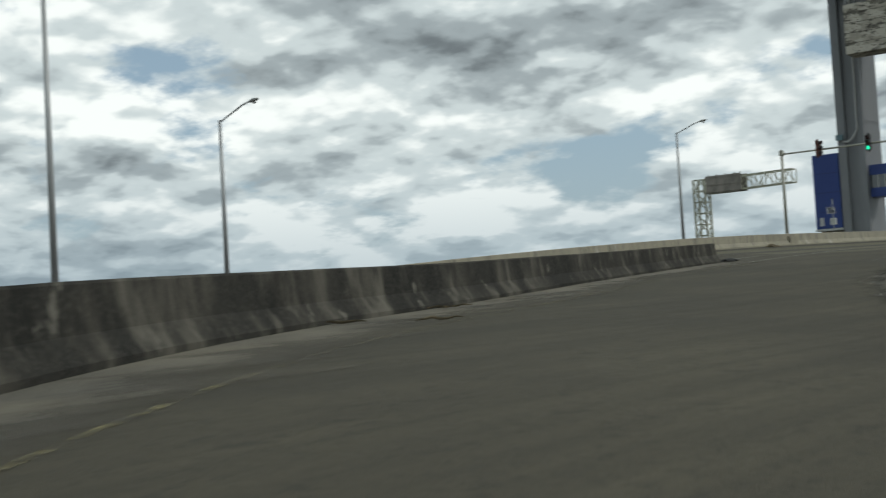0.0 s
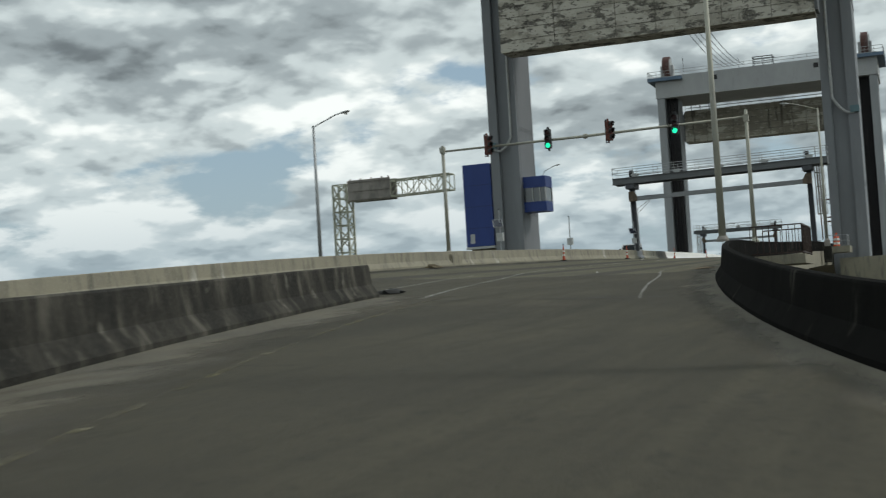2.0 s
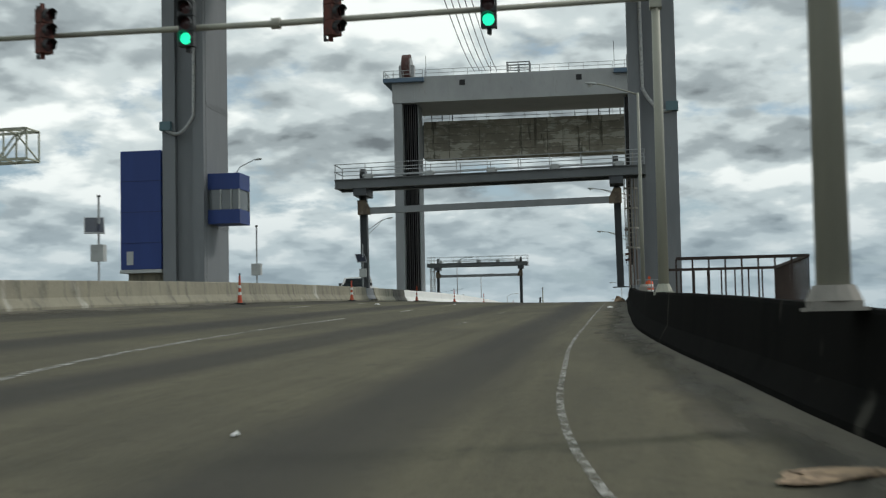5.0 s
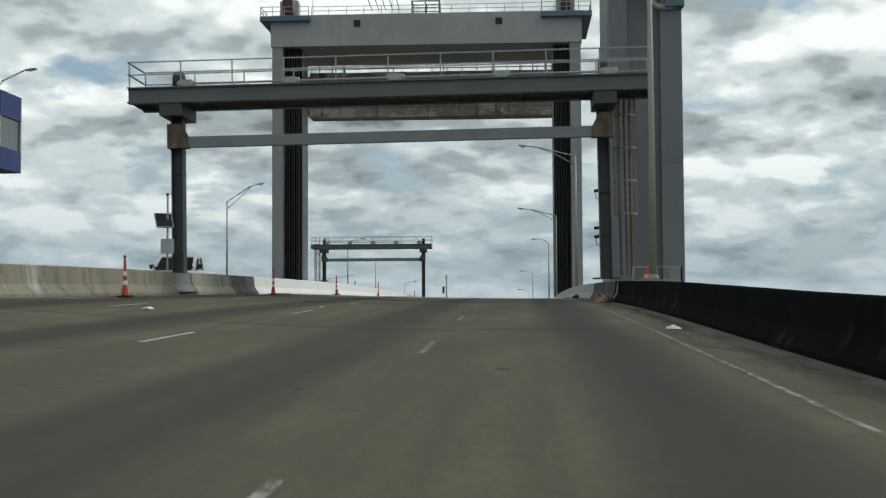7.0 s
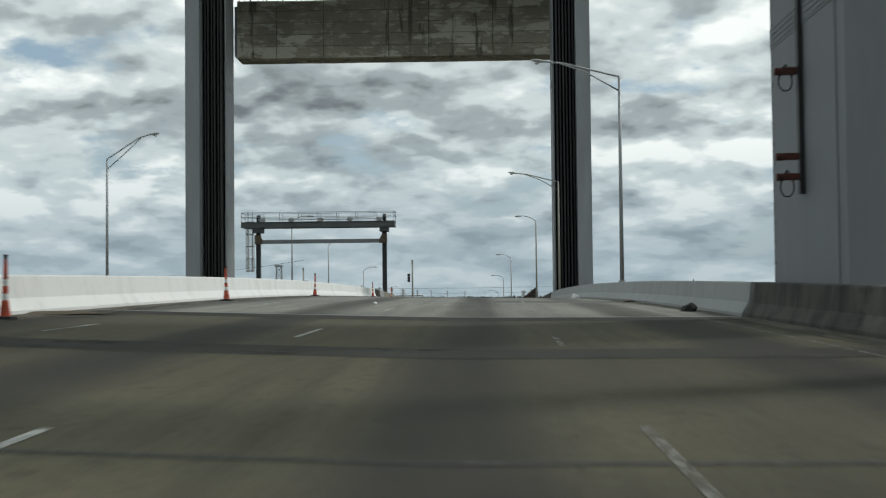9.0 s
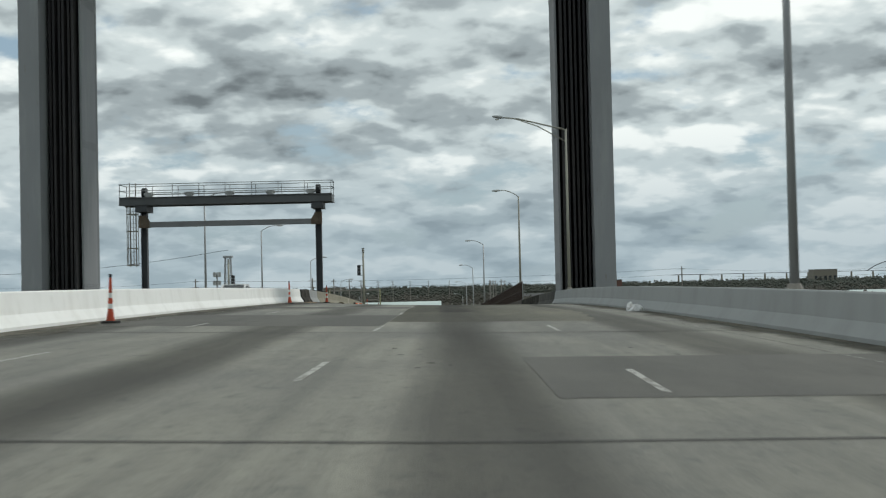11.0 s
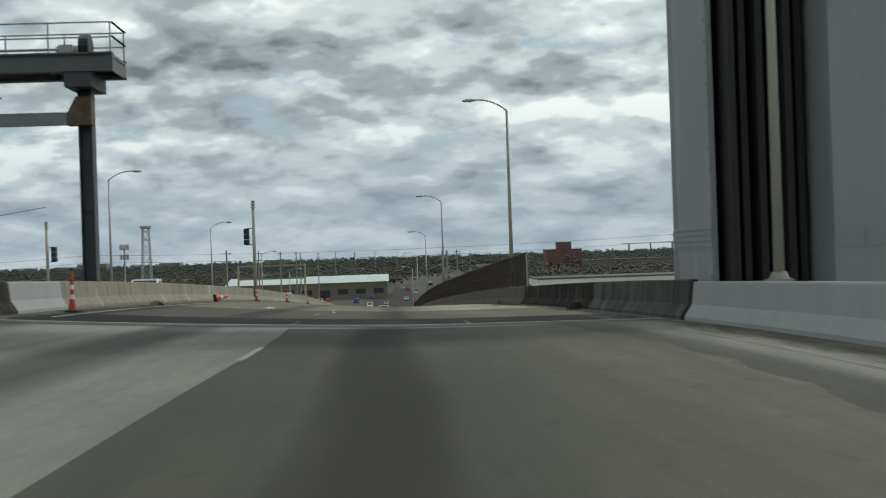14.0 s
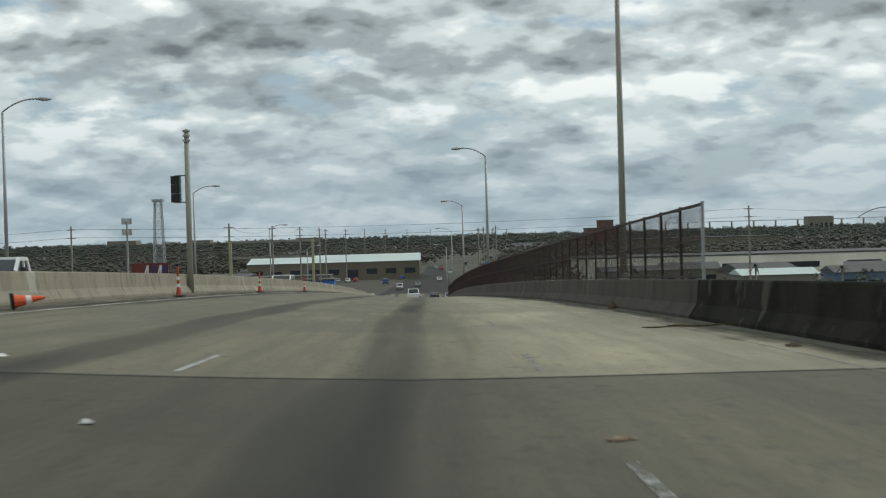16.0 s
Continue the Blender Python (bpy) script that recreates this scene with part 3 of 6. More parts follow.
# the deck's underside and edge beam
bm = bmesh.new()
for y0, y1 in ((-200, 9.9), (10.1, 95.9), (96.1, 430)):
    n = int((y1 - y0) / 4)
    rows = []
    for i in range(n + 1):
        y = y0 + (y1 - y0) * i / n
        a, b = -27.5, right_edge(y) + 0.45
        rows.append([bm.verts.new(p) for p in ((a, y, road_z(a, y) - 0.02), (a, y, road_z(a, y) - 1.3), (b, y, road_z(b, y) - 1.3), (b, y, road_z(b, y) - 0.02))])
    for p, q in zip(rows, rows[1:]):
        for j in range(3):
            bm.faces.new((p[j + 1], p[j], q[j], q[j + 1]))
structure("deck_edge", bm, PALE_CONC, "concrete edge beam and underside of the deck", "bridge deck")

# parapets
structure("barrier_ramp_left", barrier(bmesh.new(), ramp_left, -165, -98.2, -1), OLD_CONC, "dark stained concrete parapet on the ramp's outer side, ending in a gore", "concrete barrier")
high_wall = hermite([(-200, 1.0), (-104, 1.0), (-94, 1.06), (-84, 1.16), (-72, 1.2), (-60, 1.15), (-45, 1.03), (-20, 1.0), (20, 1.0)])
structure("barrier_right_ramp", barrier(bmesh.new(), right_edge, -165, -5.6, 1, tall=high_wall), BLACK_CONC, "black mouldy concrete parapet along the ramp, darkened for its shaded side", "concrete barrier")
structure("barrier_right_approach", barrier(bmesh.new(), right_edge, -4.05, 9.8, 1), SOOTY_CONC, "blackened stained concrete parapet along the ramp and approach", "concrete barrier")
structure("barrier_right_span", barrier(bmesh.new(), right_edge, 10.2, 95.8, 1, profile=JERSEY, wear=0.004), CLEAN_CONC, "clean grey painted concrete parapet of the lift span", "concrete barrier")
structure("barrier_right_tower", barrier(bmesh.new(), right_edge, 96.2, 109.4, 1, tall=lambda y: 1.06), SOOTY_CONC, "stained grey concrete parapet beside the tower leg", "concrete barrier")
structure("barrier_right_leaving", barrier(bmesh.new(), right_edge, 109.45, 130.9, 1, tall=lambda y: 1.06, wear=0.002), SMOKED_CONC, "sooty dark concrete parapet past the tower", "concrete barrier")
structure("barrier_right_descent", barrier(bmesh.new(), right_edge, 131.1, 430, 1, tall=lambda y: 1.06, wear=0.002), BROWN_CONC, "dark stained concrete parapet on the descent", "concrete barrier")
for y0, y1, mt, lb in ((-8.3, -4.3, WORN_CONC, "pale streaked concrete barrier unit with bare patches"), (-4.25, -1.9, WORN_CONC, "pale streaked concrete barrier unit"), (-1.85, 2.9, GREY_CONC, "grey stained concrete barrier unit with a sloping end")):
    structure("barrier_unit", barrier(bmesh.new(), LEFT_EDGE, y0, y1, -1), mt, lb, "concrete barrier")
# steel cover plates that bridge the deck joints in the parapets
for toe, y0, y1, side in ((LEFT_EDGE, -10.85, -8.35, -1), (5.75, -5.5, -4.1, 1)):
    bm = barrier(bmesh.new(), toe + side * 0.06, y0, y1, side, profile=[(0.0, 0.1), (0.0, 0.14), (0.14, 0.36), (0.2, 0.77), (0.34, 0.77), (0.36, 0.1)], wear=0.0)
    plate = structure("cover_plate", bm, STEEL if side < 0 else POSTSTEEL, "grey steel cover plate over a joint in the parapet" if side < 0 else "dark steel cover plate over a joint in the parapet", "cover plate")
    for k in range(8):
        y = y0 + 0.12 if k < 4 else y1 - 0.12
        h = 0.42 + 0.1 * (k % 4)
        x = toe + side * (0.06 + 0.14 + 0.06 * (h - 0.36) / 0.41)
        part("bolt", tube(bmesh.new(), [(x + side * 0.01, y, road_z(toe, y) + h), (x - side * 0.025, y, road_z(toe, y) + h)], 0.022, 6), DKSTEEL, plate)
structure("barrier_left_approach", barrier(bmesh.new(), LEFT_EDGE, -200, -10.9, -1), PALE_CONC, "sandy pale concrete median barrier", "concrete barrier")
structure("barrier_left_span", barrier(bmesh.new(), LEFT_EDGE - 0.03, 3.05, 95.8, -1, wear=0.003), WHITE_CONC, "white painted median barrier of the lift span", "concrete barrier")
for y0, y1, mt, lb in ((96.2, 101.0, OLD_CONC, "dark stained concrete barrier unit"), (101.05, 106.0, CLEAN_CONC, "pale grey concrete barrier unit")):
    structure("barrier_unit", barrier(bmesh.new(), LEFT_EDGE, y0, y1, -1), mt, lb, "concrete barrier")
structure("barrier_left_descent", barrier(bmesh.new(), LEFT_EDGE, 106.05, 430, -1), PALE_CONC, "sandy stained concrete median barrier", "concrete barrier")


# ---- the towers of the lift bridge ----
CX, NEAR_Y, FAR_Y = -8.55, 6.7, 96.3
INNER, OUTER, TOP = 14.7, 18.05, 32.0


def tower(m, label, legs, inner_front=2.6, back=3.25, steel=None):
    steel = steel or STEEL
    root = thing("lift_tower", m, label, "bridge tower", "towers of the lift bridge")
    for s, INNER, OUTER in legs:
        # a leg: the walls of a box, open towards the span, with deep flanges towards the road
        lo, hi = sorted((s * INNER, s * OUTER))
        leg = part("leg", box(bmesh.new(), lo, hi, -2.7, -2.3, -18, TOP), STEEL, root, "grey painted riveted steel box leg")
        for a, b, front in ((INNER, INNER + 0.12, inner_front), (OUTER - 1.25, OUTER, 2.6)):
            part("side_wall", box(bmesh.new(), *sorted((s * a, s * b)), -2.298, front, -18, TOP), steel, leg)
        for a, b in ((INNER + 0.02, INNER + 0.85), (OUTER - 1.0, OUTER - 0.02)):
            part("flange", box(bmesh.new(), *sorted((s * a, s * b)), -back, -2.702, -18, TOP), steel, leg)
        for z in np.arange(2.75 if inner_front < 2 else 7.5, TOP, 9.0):
            for a, b, c, d in ((INNER - 0.012, INNER, -2.7, inner_front), (OUTER, OUTER + 0.012, -2.7, 2.6), (OUTER - 1.24, OUTER, 2.6, 2.612)):
                plate = part("splice_plate", box(bmesh.new(), *sorted((s * a, s * b)), c, d, z, z + 0.5), steel, leg)
                bm = bmesh.new()
                flat_x = d - c > b - a
                run = np.arange(c + 0.1, d - 0.05, 0.16) if flat_x else np.arange(a + 0.1, b - 0.05, 0.16)
                for u in run:
                    for dz in (0.07, 0.19, 0.31, 0.43):
                        if flat_x:
                            xx = s * (a if a < INNER else b)
                            box(bm, xx - 0.014, xx + 0.014, u - 0.022, u + 0.022, z + dz - 0.022, z + dz + 0.022)
                        else:
                            box(bm, s * u - 0.022, s * u + 0.022, d - 0.002, d + 0.014, z + dz - 0.022, z + dz + 0.022)
                part("rivet_field", bm, steel, plate)["kind"] = "stuff"
            for a, b in ((INNER + 0.02, INNER + 0.85), (OUTER - 1.0, OUTER - 0.02)):
                band = part("splice_plate", box(bmesh.new(), *sorted((s * a, s * b)), -back - 0.014, -back, z, z + 0.42), steel, leg)
                bm = bmesh.new()
                for u in np.arange(a + 0.08, b - 0.04, 0.14):
                    for dz in (0.06, 0.16, 0.26, 0.36):
                        box(bm, s * u - 0.02, s * u + 0.02, -back - 0.028, -back - 0.013, z + dz - 0.02, z + dz + 0.02)
                part("rivet_field", bm, steel, band)["kind"] = "stuff"
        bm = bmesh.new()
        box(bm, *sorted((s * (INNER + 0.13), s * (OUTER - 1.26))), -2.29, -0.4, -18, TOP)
        part("channel_back", bm, DARK, leg, "black back of the guide channel recess")
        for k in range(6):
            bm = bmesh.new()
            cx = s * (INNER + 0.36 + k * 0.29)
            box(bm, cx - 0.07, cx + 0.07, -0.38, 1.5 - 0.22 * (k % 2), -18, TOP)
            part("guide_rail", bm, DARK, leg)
        bm = bmesh.new()
        for z in np.arange(-1, TOP, 0.45):
            box(bm, *sorted((s * (INNER - 0.02), s * INNER)), inner_front - 0.19, inner_front - 0.11, z, z + 0.08)
        part("rivet_row", bm, steel, leg)["kind"] = "stuff"
    # header girder with its ledges and rails
    bm = bmesh.new()
    box(bm, -OUTER - 0.15, OUTER + 0.15, -9.5, 2.75, TOP, TOP + 3.7)
    girder = part("header_girder", bm, HEADER, root, "pale grey steel header girder")
    for x in np.arange(-15, 16, 5.0):
        part("stiffener", box(bmesh.new(), x - 0.05, x + 0.05, 2.75, 2.83, TOP + 0.1, TOP + 3.6), HEADER, girder)
    for x in (-9.0, 7.6):
        part("hatch", box(bmesh.new(), x, x + 0.8, 2.76, 2.80, TOP + 2.2, TOP + 3.0), DARK, girder, "small dark hatch")
    for s in (-1, 1):
        bm = bmesh.new()
        box(bm, *sorted((s * (INNER - 1.2), s * (OUTER + 1.3))), -9.8, 3.6, TOP + 2.9, TOP + 3.45)
        part("platform", bm, material("blue_grey_platform_paint", (0.10, 0.15, 0.21), 0.6) if s < 0 else bpy.data.materials["blue_grey_platform_paint"], root, "blue-grey platform ledge")
        cx = s * (INNER + 1.7)
        bm = bmesh.new()
        tube(bm, [(cx - 0.55, 0, TOP + 5.6), (cx + 0.55, 0, TOP + 5.6)], 1.95, 28)
        sheave = part("sheave", bm, MAROON, root, "maroon rope sheave wheel")
        bm = bmesh.new()
        for k in (-1, 1):
            tube(bm, [(cx + k * 0.55, 0, TOP + 5.6), (cx + k * 0.68, 0, TOP + 5.6)], 1.5, 28)
            box(bm, cx + k * 0.9 - 0.2, cx + k * 0.9 + 0.2, -0.7, 0.7, TOP + 3.46, TOP + 5.9)
        part("bearing", bm, HEADER, sheave)
        bm = bmesh.new()
        edge = [(s * (INNER - 1.1), 3.5), (s * (OUTER + 1.2), 3.5), (s * (OUTER + 1.2), -9.6)]
        rail_run(bm, [(x, y, TOP + 3.45) for x, y in edge], 1.1, 0.035, 1.6)
        part("railing", bm, GALV, root)
    bm = bmesh.new()
    rail_run(bm, [(-INNER + 1.3, 2.6, TOP + 3.7), (INNER - 1.3, 2.6, TOP + 3.7)], 1.0, 0.03, 2.0)
    part("railing", bm, GALV, root)
    # machinery frame and aerial on the girder
    bm = bmesh.new()
    for x in (-1.6, 0, 1.6):
        for y in (0, 2.0):
            bar(bm, (x, y, TOP + 3.7), (x, y, TOP + 5.3), 0.12)
    for y in (0, 2.0):
        bar(bm, (-1.7, y, TOP + 5.3), (1.7, y, TOP + 5.3), 0.14)
        bar(bm, (-1.7, y, TOP + 4.5), (1.7, y, TOP + 4.5), 0.1)
    bar(bm, (-1.6, -0.1, TOP + 5.3), (-1.6, 2.1, TOP + 5.3), 0.14)
    bar(bm, (1.6, -0.1, TOP + 5.3), (1.6, 2.1, TOP + 5.3), 0.14)
    part("machinery_frame", bm, DKSTEEL, root)
    for x, h in ((-17.2, 3.5), (-13.6, 4.4), (13.4, 3.6), (4.0, 2.2)):
        part("aerial", tube(bmesh.new(), [(x, 1.5, TOP + 3.4), (x, 1.5, TOP + 3.4 + h)], 0.035, 6), WIRE, root)
    return root


def counterweight(m, z, label, mat=None):
    root = thing("counterweight", m, label, "counterweight", "counterweights of the lift bridge")
    bm = bmesh.new()
    w = 15.25
    box(bm, -w, w, -10.6, -7.4, z, z + 5.6)
    bmesh.ops.subdivide_edges(bm, edges=bm.edges[:], cuts=9, use_grid_fill=True)
    for v in bm.verts:
        v.co.x += random.uniform(-0.02, 0.02)
        v.co.z += random.uniform(-0.03, 0.03)
    block = part("concrete_block", bm, mat or CW_CONC, root)
    for x in (-9.6, -3.4, 0.5, 6.8, 11.4):
        part("form_joint", box(bmesh.new(), x - 0.035, x + 0.035, -7.4, -7.36, z + 0.05, z + 5.55), CW_LINE, block)
        part("form_joint", box(bmesh.new(), x - 0.035, x + 0.035, -10.64, -10.6, z + 0.05, z + 5.55), CW_LINE, block)
    for h in (1.15, 2.3, 3.45, 4.6):
        part("form_joint", box(bmesh.new(), -w + 0.1, w - 0.1, -7.4, -7.365, z + h - 0.02, z + h + 0.02), CW_LINE, block)
        part("form_joint", box(bmesh.new(), -w + 0.1, w - 0.1, -10.635, -10.6, z + h - 0.02, z + h + 0.02), CW_LINE, block)
    bm = bmesh.new()
    for y in (-7.5, -10.5):
        rail_run(bm, [(-w + 0.2, y, z + 5.6), (w - 0.2, y, z + 5.6)], 1.0, 0.03, 1.9)
    part("railing", bm, GALV, root)
    for s in (-1, 1):
        for k in (0, 1, 2):
            bm = bmesh.new()
            x = s * (w - 1.0 - k * 1.6)
            tube(bm, [(x, -9.2, z + 5.5), (x, -9.2, TOP + 0.2)], 0.07, 6)
            part("rope", bm, WIRE, root)
    for s in (-1, 1):
        bm = bmesh.new()
        box(bm, *sorted((s * w + s * 0.01, s * (w + 0.3))), -10.2, -7.8, z + 0.3, z + 5.2)
        part("guide_shoe", bm, DKSTEEL, root)
    return root


def rail_run(bm, pts, height, r, spacing, mids=1):
    """Posts and rails along a line of points."""
    for a, b in zip(pts, pts[1:]):
        a, b = Vector(a), Vector(b)
        n = max(1, round((b - a).length / spacing))
        for i in range(n + 1):
            p = a.lerp(b, i / n)
            box(bm, p.x - r, p.x + r, p.y - r, p.y + r, p.z, p.z + height)
        for k in range(mids + 1):
            z = height * (k + 1) / (mids + 1)
            bar(bm, a + Vector((0, 0, z)), b + Vector((0, 0, z)), r * 2)
    return bm


NEAR = pose(CX, NEAR_Y, 0)
FAR = pose(CX, FAR_Y, 0, 0, 0, 180)
tower(NEAR, "tall grey steel lift tower with an operator cab", ((-1, 16.3, 19.5), (1, 14.85, 18.2)))
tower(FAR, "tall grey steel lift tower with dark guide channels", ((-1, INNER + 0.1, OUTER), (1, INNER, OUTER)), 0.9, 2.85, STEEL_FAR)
counterweight(NEAR, 23.35, "flaking stained concrete counterweight hanging in the tower")
counterweight(FAR, 25.1, "stained concrete counterweight hanging in the farther tower", CW_BROWN)


# ---- markings, joints and patches on the road ----
line_a = hermite([(-60, 0.9), (-35, 0.8), (0, 0.8), (44, 1.39), (80, 1.42), (98, 1.3), (110, 1.2), (122, 1.35), (150, 1.55), (420, 1.6)])
line_b = hermite([(-60, -3.1), (-35, -3.1), (0, -3.3), (32, -2.54), (78, -2.35), (90, -2.4), (100, -2.75), (118, -2.75), (150, -2.5), (420, -2.4)])
line_c = hermite([(-60, -7.0), (-35, -7.1), (0, -7.2), (44, -6.7), (118, -6.4), (420, -6.4)])
edge_line = hermite([(-104, 9.6), (-100, 8.85), (-94, 7.8), (-87, 6.75), (-79, 5.35), (-68, 4.75), (-50, 4.6), (-30, 4.6), (110, 4.65), (130, 4.8), (420, 4.8)])
gore_line = hermite([(-100, 3.75), (-93, 2.2), (-83, 0.35), (-72, -1.9), (-60, -2.9), (-49, -3.15)])
gore_far = hermite([(-112, 2.2), (-93.5, 0.1), (-86.5, -1.2), (-72, -3.1), (-60, -3.3)])


def stripe(name, f, y0, y1, w, mat=PAINT, lift=0.006, label="faded white painted lane line"):
    bm = road_sheet(bmesh.new(), lambda y: f(y) - w / 2, lambda y: f(y) + w / 2, y0, y1, lift, 1.5, 1)
    return structure(name, bm, mat, label, "road marking")


stripe("edge_line_right", edge_line, -101, 300, 0.075, PAINT_OLD)
stripe("gore_line", gore_line, -99.5, -50, 0.15, PAINT_OLD)
stripe("gore_line_far", gore_far, -97, -78, 0.12, PAINT_OLD)
stripe("edge_line_left", lambda y: LEFT_EDGE + 1.1, 100, 300, 0.11)
for f, ys in ((line_b, [-49.5, -36.2, -23.7, -13.2, 1.4, 15.8, 31.0, 43.7, 56.5, 71.0, 86.3] + [98.9, 108.6, 118.8] + [133.5 + 13.4 * k for k in range(13)]),
              (line_a, [-50.0, -36.5, -24.8, -12.5, -0.1, 14.3, 29.5, 43.5] + [98.8, 109.0, 119.0] + [132.0 + 13.8 * k for k in range(13)]),
              (line_c, [-38, -25, -12, 1, 20.5, 33, 45.3, 58, 71, 84, 104, 118, 132.5, 147, 161, 176])):
    for y in ys:
        stripe("lane_dash", f, y - 1.5, y + 1.5, 0.09, PAINT_OLD if f is line_a and y < 20 or y > 125 or 95 < y < 105 or f is line_a and y > 95 else PAINT)
stripe("lane_dash", lambda y: -0.3, 66.8, 70.4, 0.05, PAINT_OLD)

for y, w in ((-100.5, 0.10), (-82.3, 0.10), (-56, 0.08), (-30.9, 0.10), (-12.7, 0.12), (24.5, 0.07), (41.2, 0.10), (67.4, 0.08), (116.6, 0.10), (142, 0.1), (168, 0.1)):
    x0 = (lambda yy: ramp_left(yy)) if y < -98 else LEFT_EDGE
    bm = road_sheet(bmesh.new(), x0, right_edge, y - w / 2, y + w / 2, 0.005, 1.0, 24)
    structure("expansion_joint", bm, JOINT, "dark sealed expansion joint across the roadway", "road joint")


def patch(x0, x1, y0, y1, mat, label, lift=0.004, name="road_patch"):
    return structure(name, road_sheet(bmesh.new(), x0, x1, y0, y1, lift, 1.0, 18), mat, label, "road surface")


STAIN = material("dark_worn_concrete", (0.09, 0.088, 0.078), 0.85, spots=[
    (0.35, 0.42, 0.62, (0.125, 0.121, 0.105), 0.8, (1, 0.3, 1)), (1.6, 0.5, 0.7, (0.08, 0.078, 0.068), 0.7, (1, 0.2, 1)), (30.0, 0.5, 0.75, (0.15, 0.145, 0.125), 0.4, ONE)], bump=0.3, bump_scale=90)
# dark concrete that stands in for cast shadow on the road
SHADOW_BAND = material("shadow_band_concrete", (0.046, 0.044, 0.038), 0.9, spots=[(0.5, 0.45, 0.62, (0.07, 0.067, 0.057), 0.7, (1, 0.6, 1)), (20.0, 0.5, 0.7, (0.03, 0.029, 0.026), 0.5, ONE)], bump=0.3, bump_scale=90, spec=0.15)
patchy(SHADOW_BAND, 0.28, 0.42, 0.5, (1, 1.5, 1))
BLACKTOP = material("fresh_blacktop", (0.020, 0.020, 0.021), 0.9, spots=[(0.6, 0.45, 0.65, (0.034, 0.033, 0.032), 0.7, (1, 0.3, 1)), (35.0, 0.5, 0.75, (0.05, 0.05, 0.048), 0.4, ONE)], bump=0.3, bump_scale=110, spec=0.15)
STEELPLATE = material("worn_joint_steel", (0.27, 0.275, 0.275), 0.45, 0.3, spots=[(3.0, 0.45, 0.65, (0.22, 0.21, 0.2), 0.8, (1, 1, 1))])
RESURF = road_mat("resurfaced_lane", 0.82, 1.0, (0.95, 0.98, 1.05), True)
RESURF_PALE = road_mat("resurfaced_lane_pale", 1.02, 0.7, (0.95, 0.98, 1.05), True)
worn_side = lambda y: 3.15 + 0.28 * math.sin(y * 0.24) + 0.1 * math.sin(y * 1.9)
patch(line_b, worn_side, 48.0, 74.2, RESURF_PALE, "grey resurfaced lane on the lift span")
patch(lambda y: line_b(y) + 0.01, lambda y: 0.3 + 0.12 * math.sin(y * 0.7), 58.7, 74.2, RESURF, "dark resurfaced strip on the lift span", 0.0055)
patch(line_b, worn_side, 74.2, 95.2, RESURF, "dark resurfaced lane on the lift span")
patch(LEFT_EDGE + 0.6, lambda y: line_b(y) - 0.02, 44.8, 54.3, STAIN, "dark patch across the left lanes")
patch(LEFT_EDGE + 0.6, lambda y: line_b(y) - 0.02, 66.0, 70.7, STAIN, "dark patch across the left lanes")
patch(0.1, 5.2, 27.5, 33.4, STAIN, "dark rectangular patch in the near lane")
# shadow of the steelwork overhead, painted as two dark bands
patch(LEFT_EDGE + 0.02, 5.68, -4.2, -2.3, SHADOW_BAND, "dark shadow band painted across the roadway")
patch(LEFT_EDGE + 0.02, 5.68, 7.7, 9.9, SHADOW_BAND, "dark shadow band painted across the roadway")
patch(LEFT_EDGE + 0.02, 5.3, 97.75, 103.0, BLACKTOP, "dark asphalt strip behind the span joint")
patch(LEFT_EDGE + 0.02, 5.5, 96.5, 97.4, STAIN, "dark strip in front of the span joint")
for y, w in ((97.42, 0.3), (9.9, 0.2)):
    patch(LEFT_EDGE + 0.02, 5.68, y, y + w, STEELPLATE, "worn steel plate of the span joint", 0.008, "joint_plate")
for y0, y1 in ((-160, 9.7), (10.3, 95.7), (96.3, 300)):
    patch(lambda y: right_edge(y) - (1.25 + 0.3 * math.sin(y * 0.31) + 0.12 * math.sin(y * 1.7)), lambda y: right_edge(y) + 0.02, y0, y1, DIRT, "sandy dirt gathered along the parapet", 0.007, "gutter_dirt")
    patch(lambda y: LEFT_EDGE - 0.02, lambda y: LEFT_EDGE + (1.6 + 0.3 * math.sin(y * 0.23) + 0.15 * math.sin(y * 1.3)), max(y0, -92), y1, DIRT_L, "sandy dirt gathered along the median barrier", 0.007, "gutter_dirt")
patch(lambda y: ramp_left(y) - 0.02, lambda y: ramp_left(y) + (2.6 + 0.4 * math.sin(y * 0.35)), -160, -98.5, DIRT_L, "sandy dirt gathered along the ramp parapet", 0.007, "gutter_dirt")
stripe("edge_line_yellow", lambda y: ramp_left(y) + 1.75, -158, -100, 0.11, PAINT_YELLOW, 0.0085, "almost worn-off yellow edge line on the ramp")


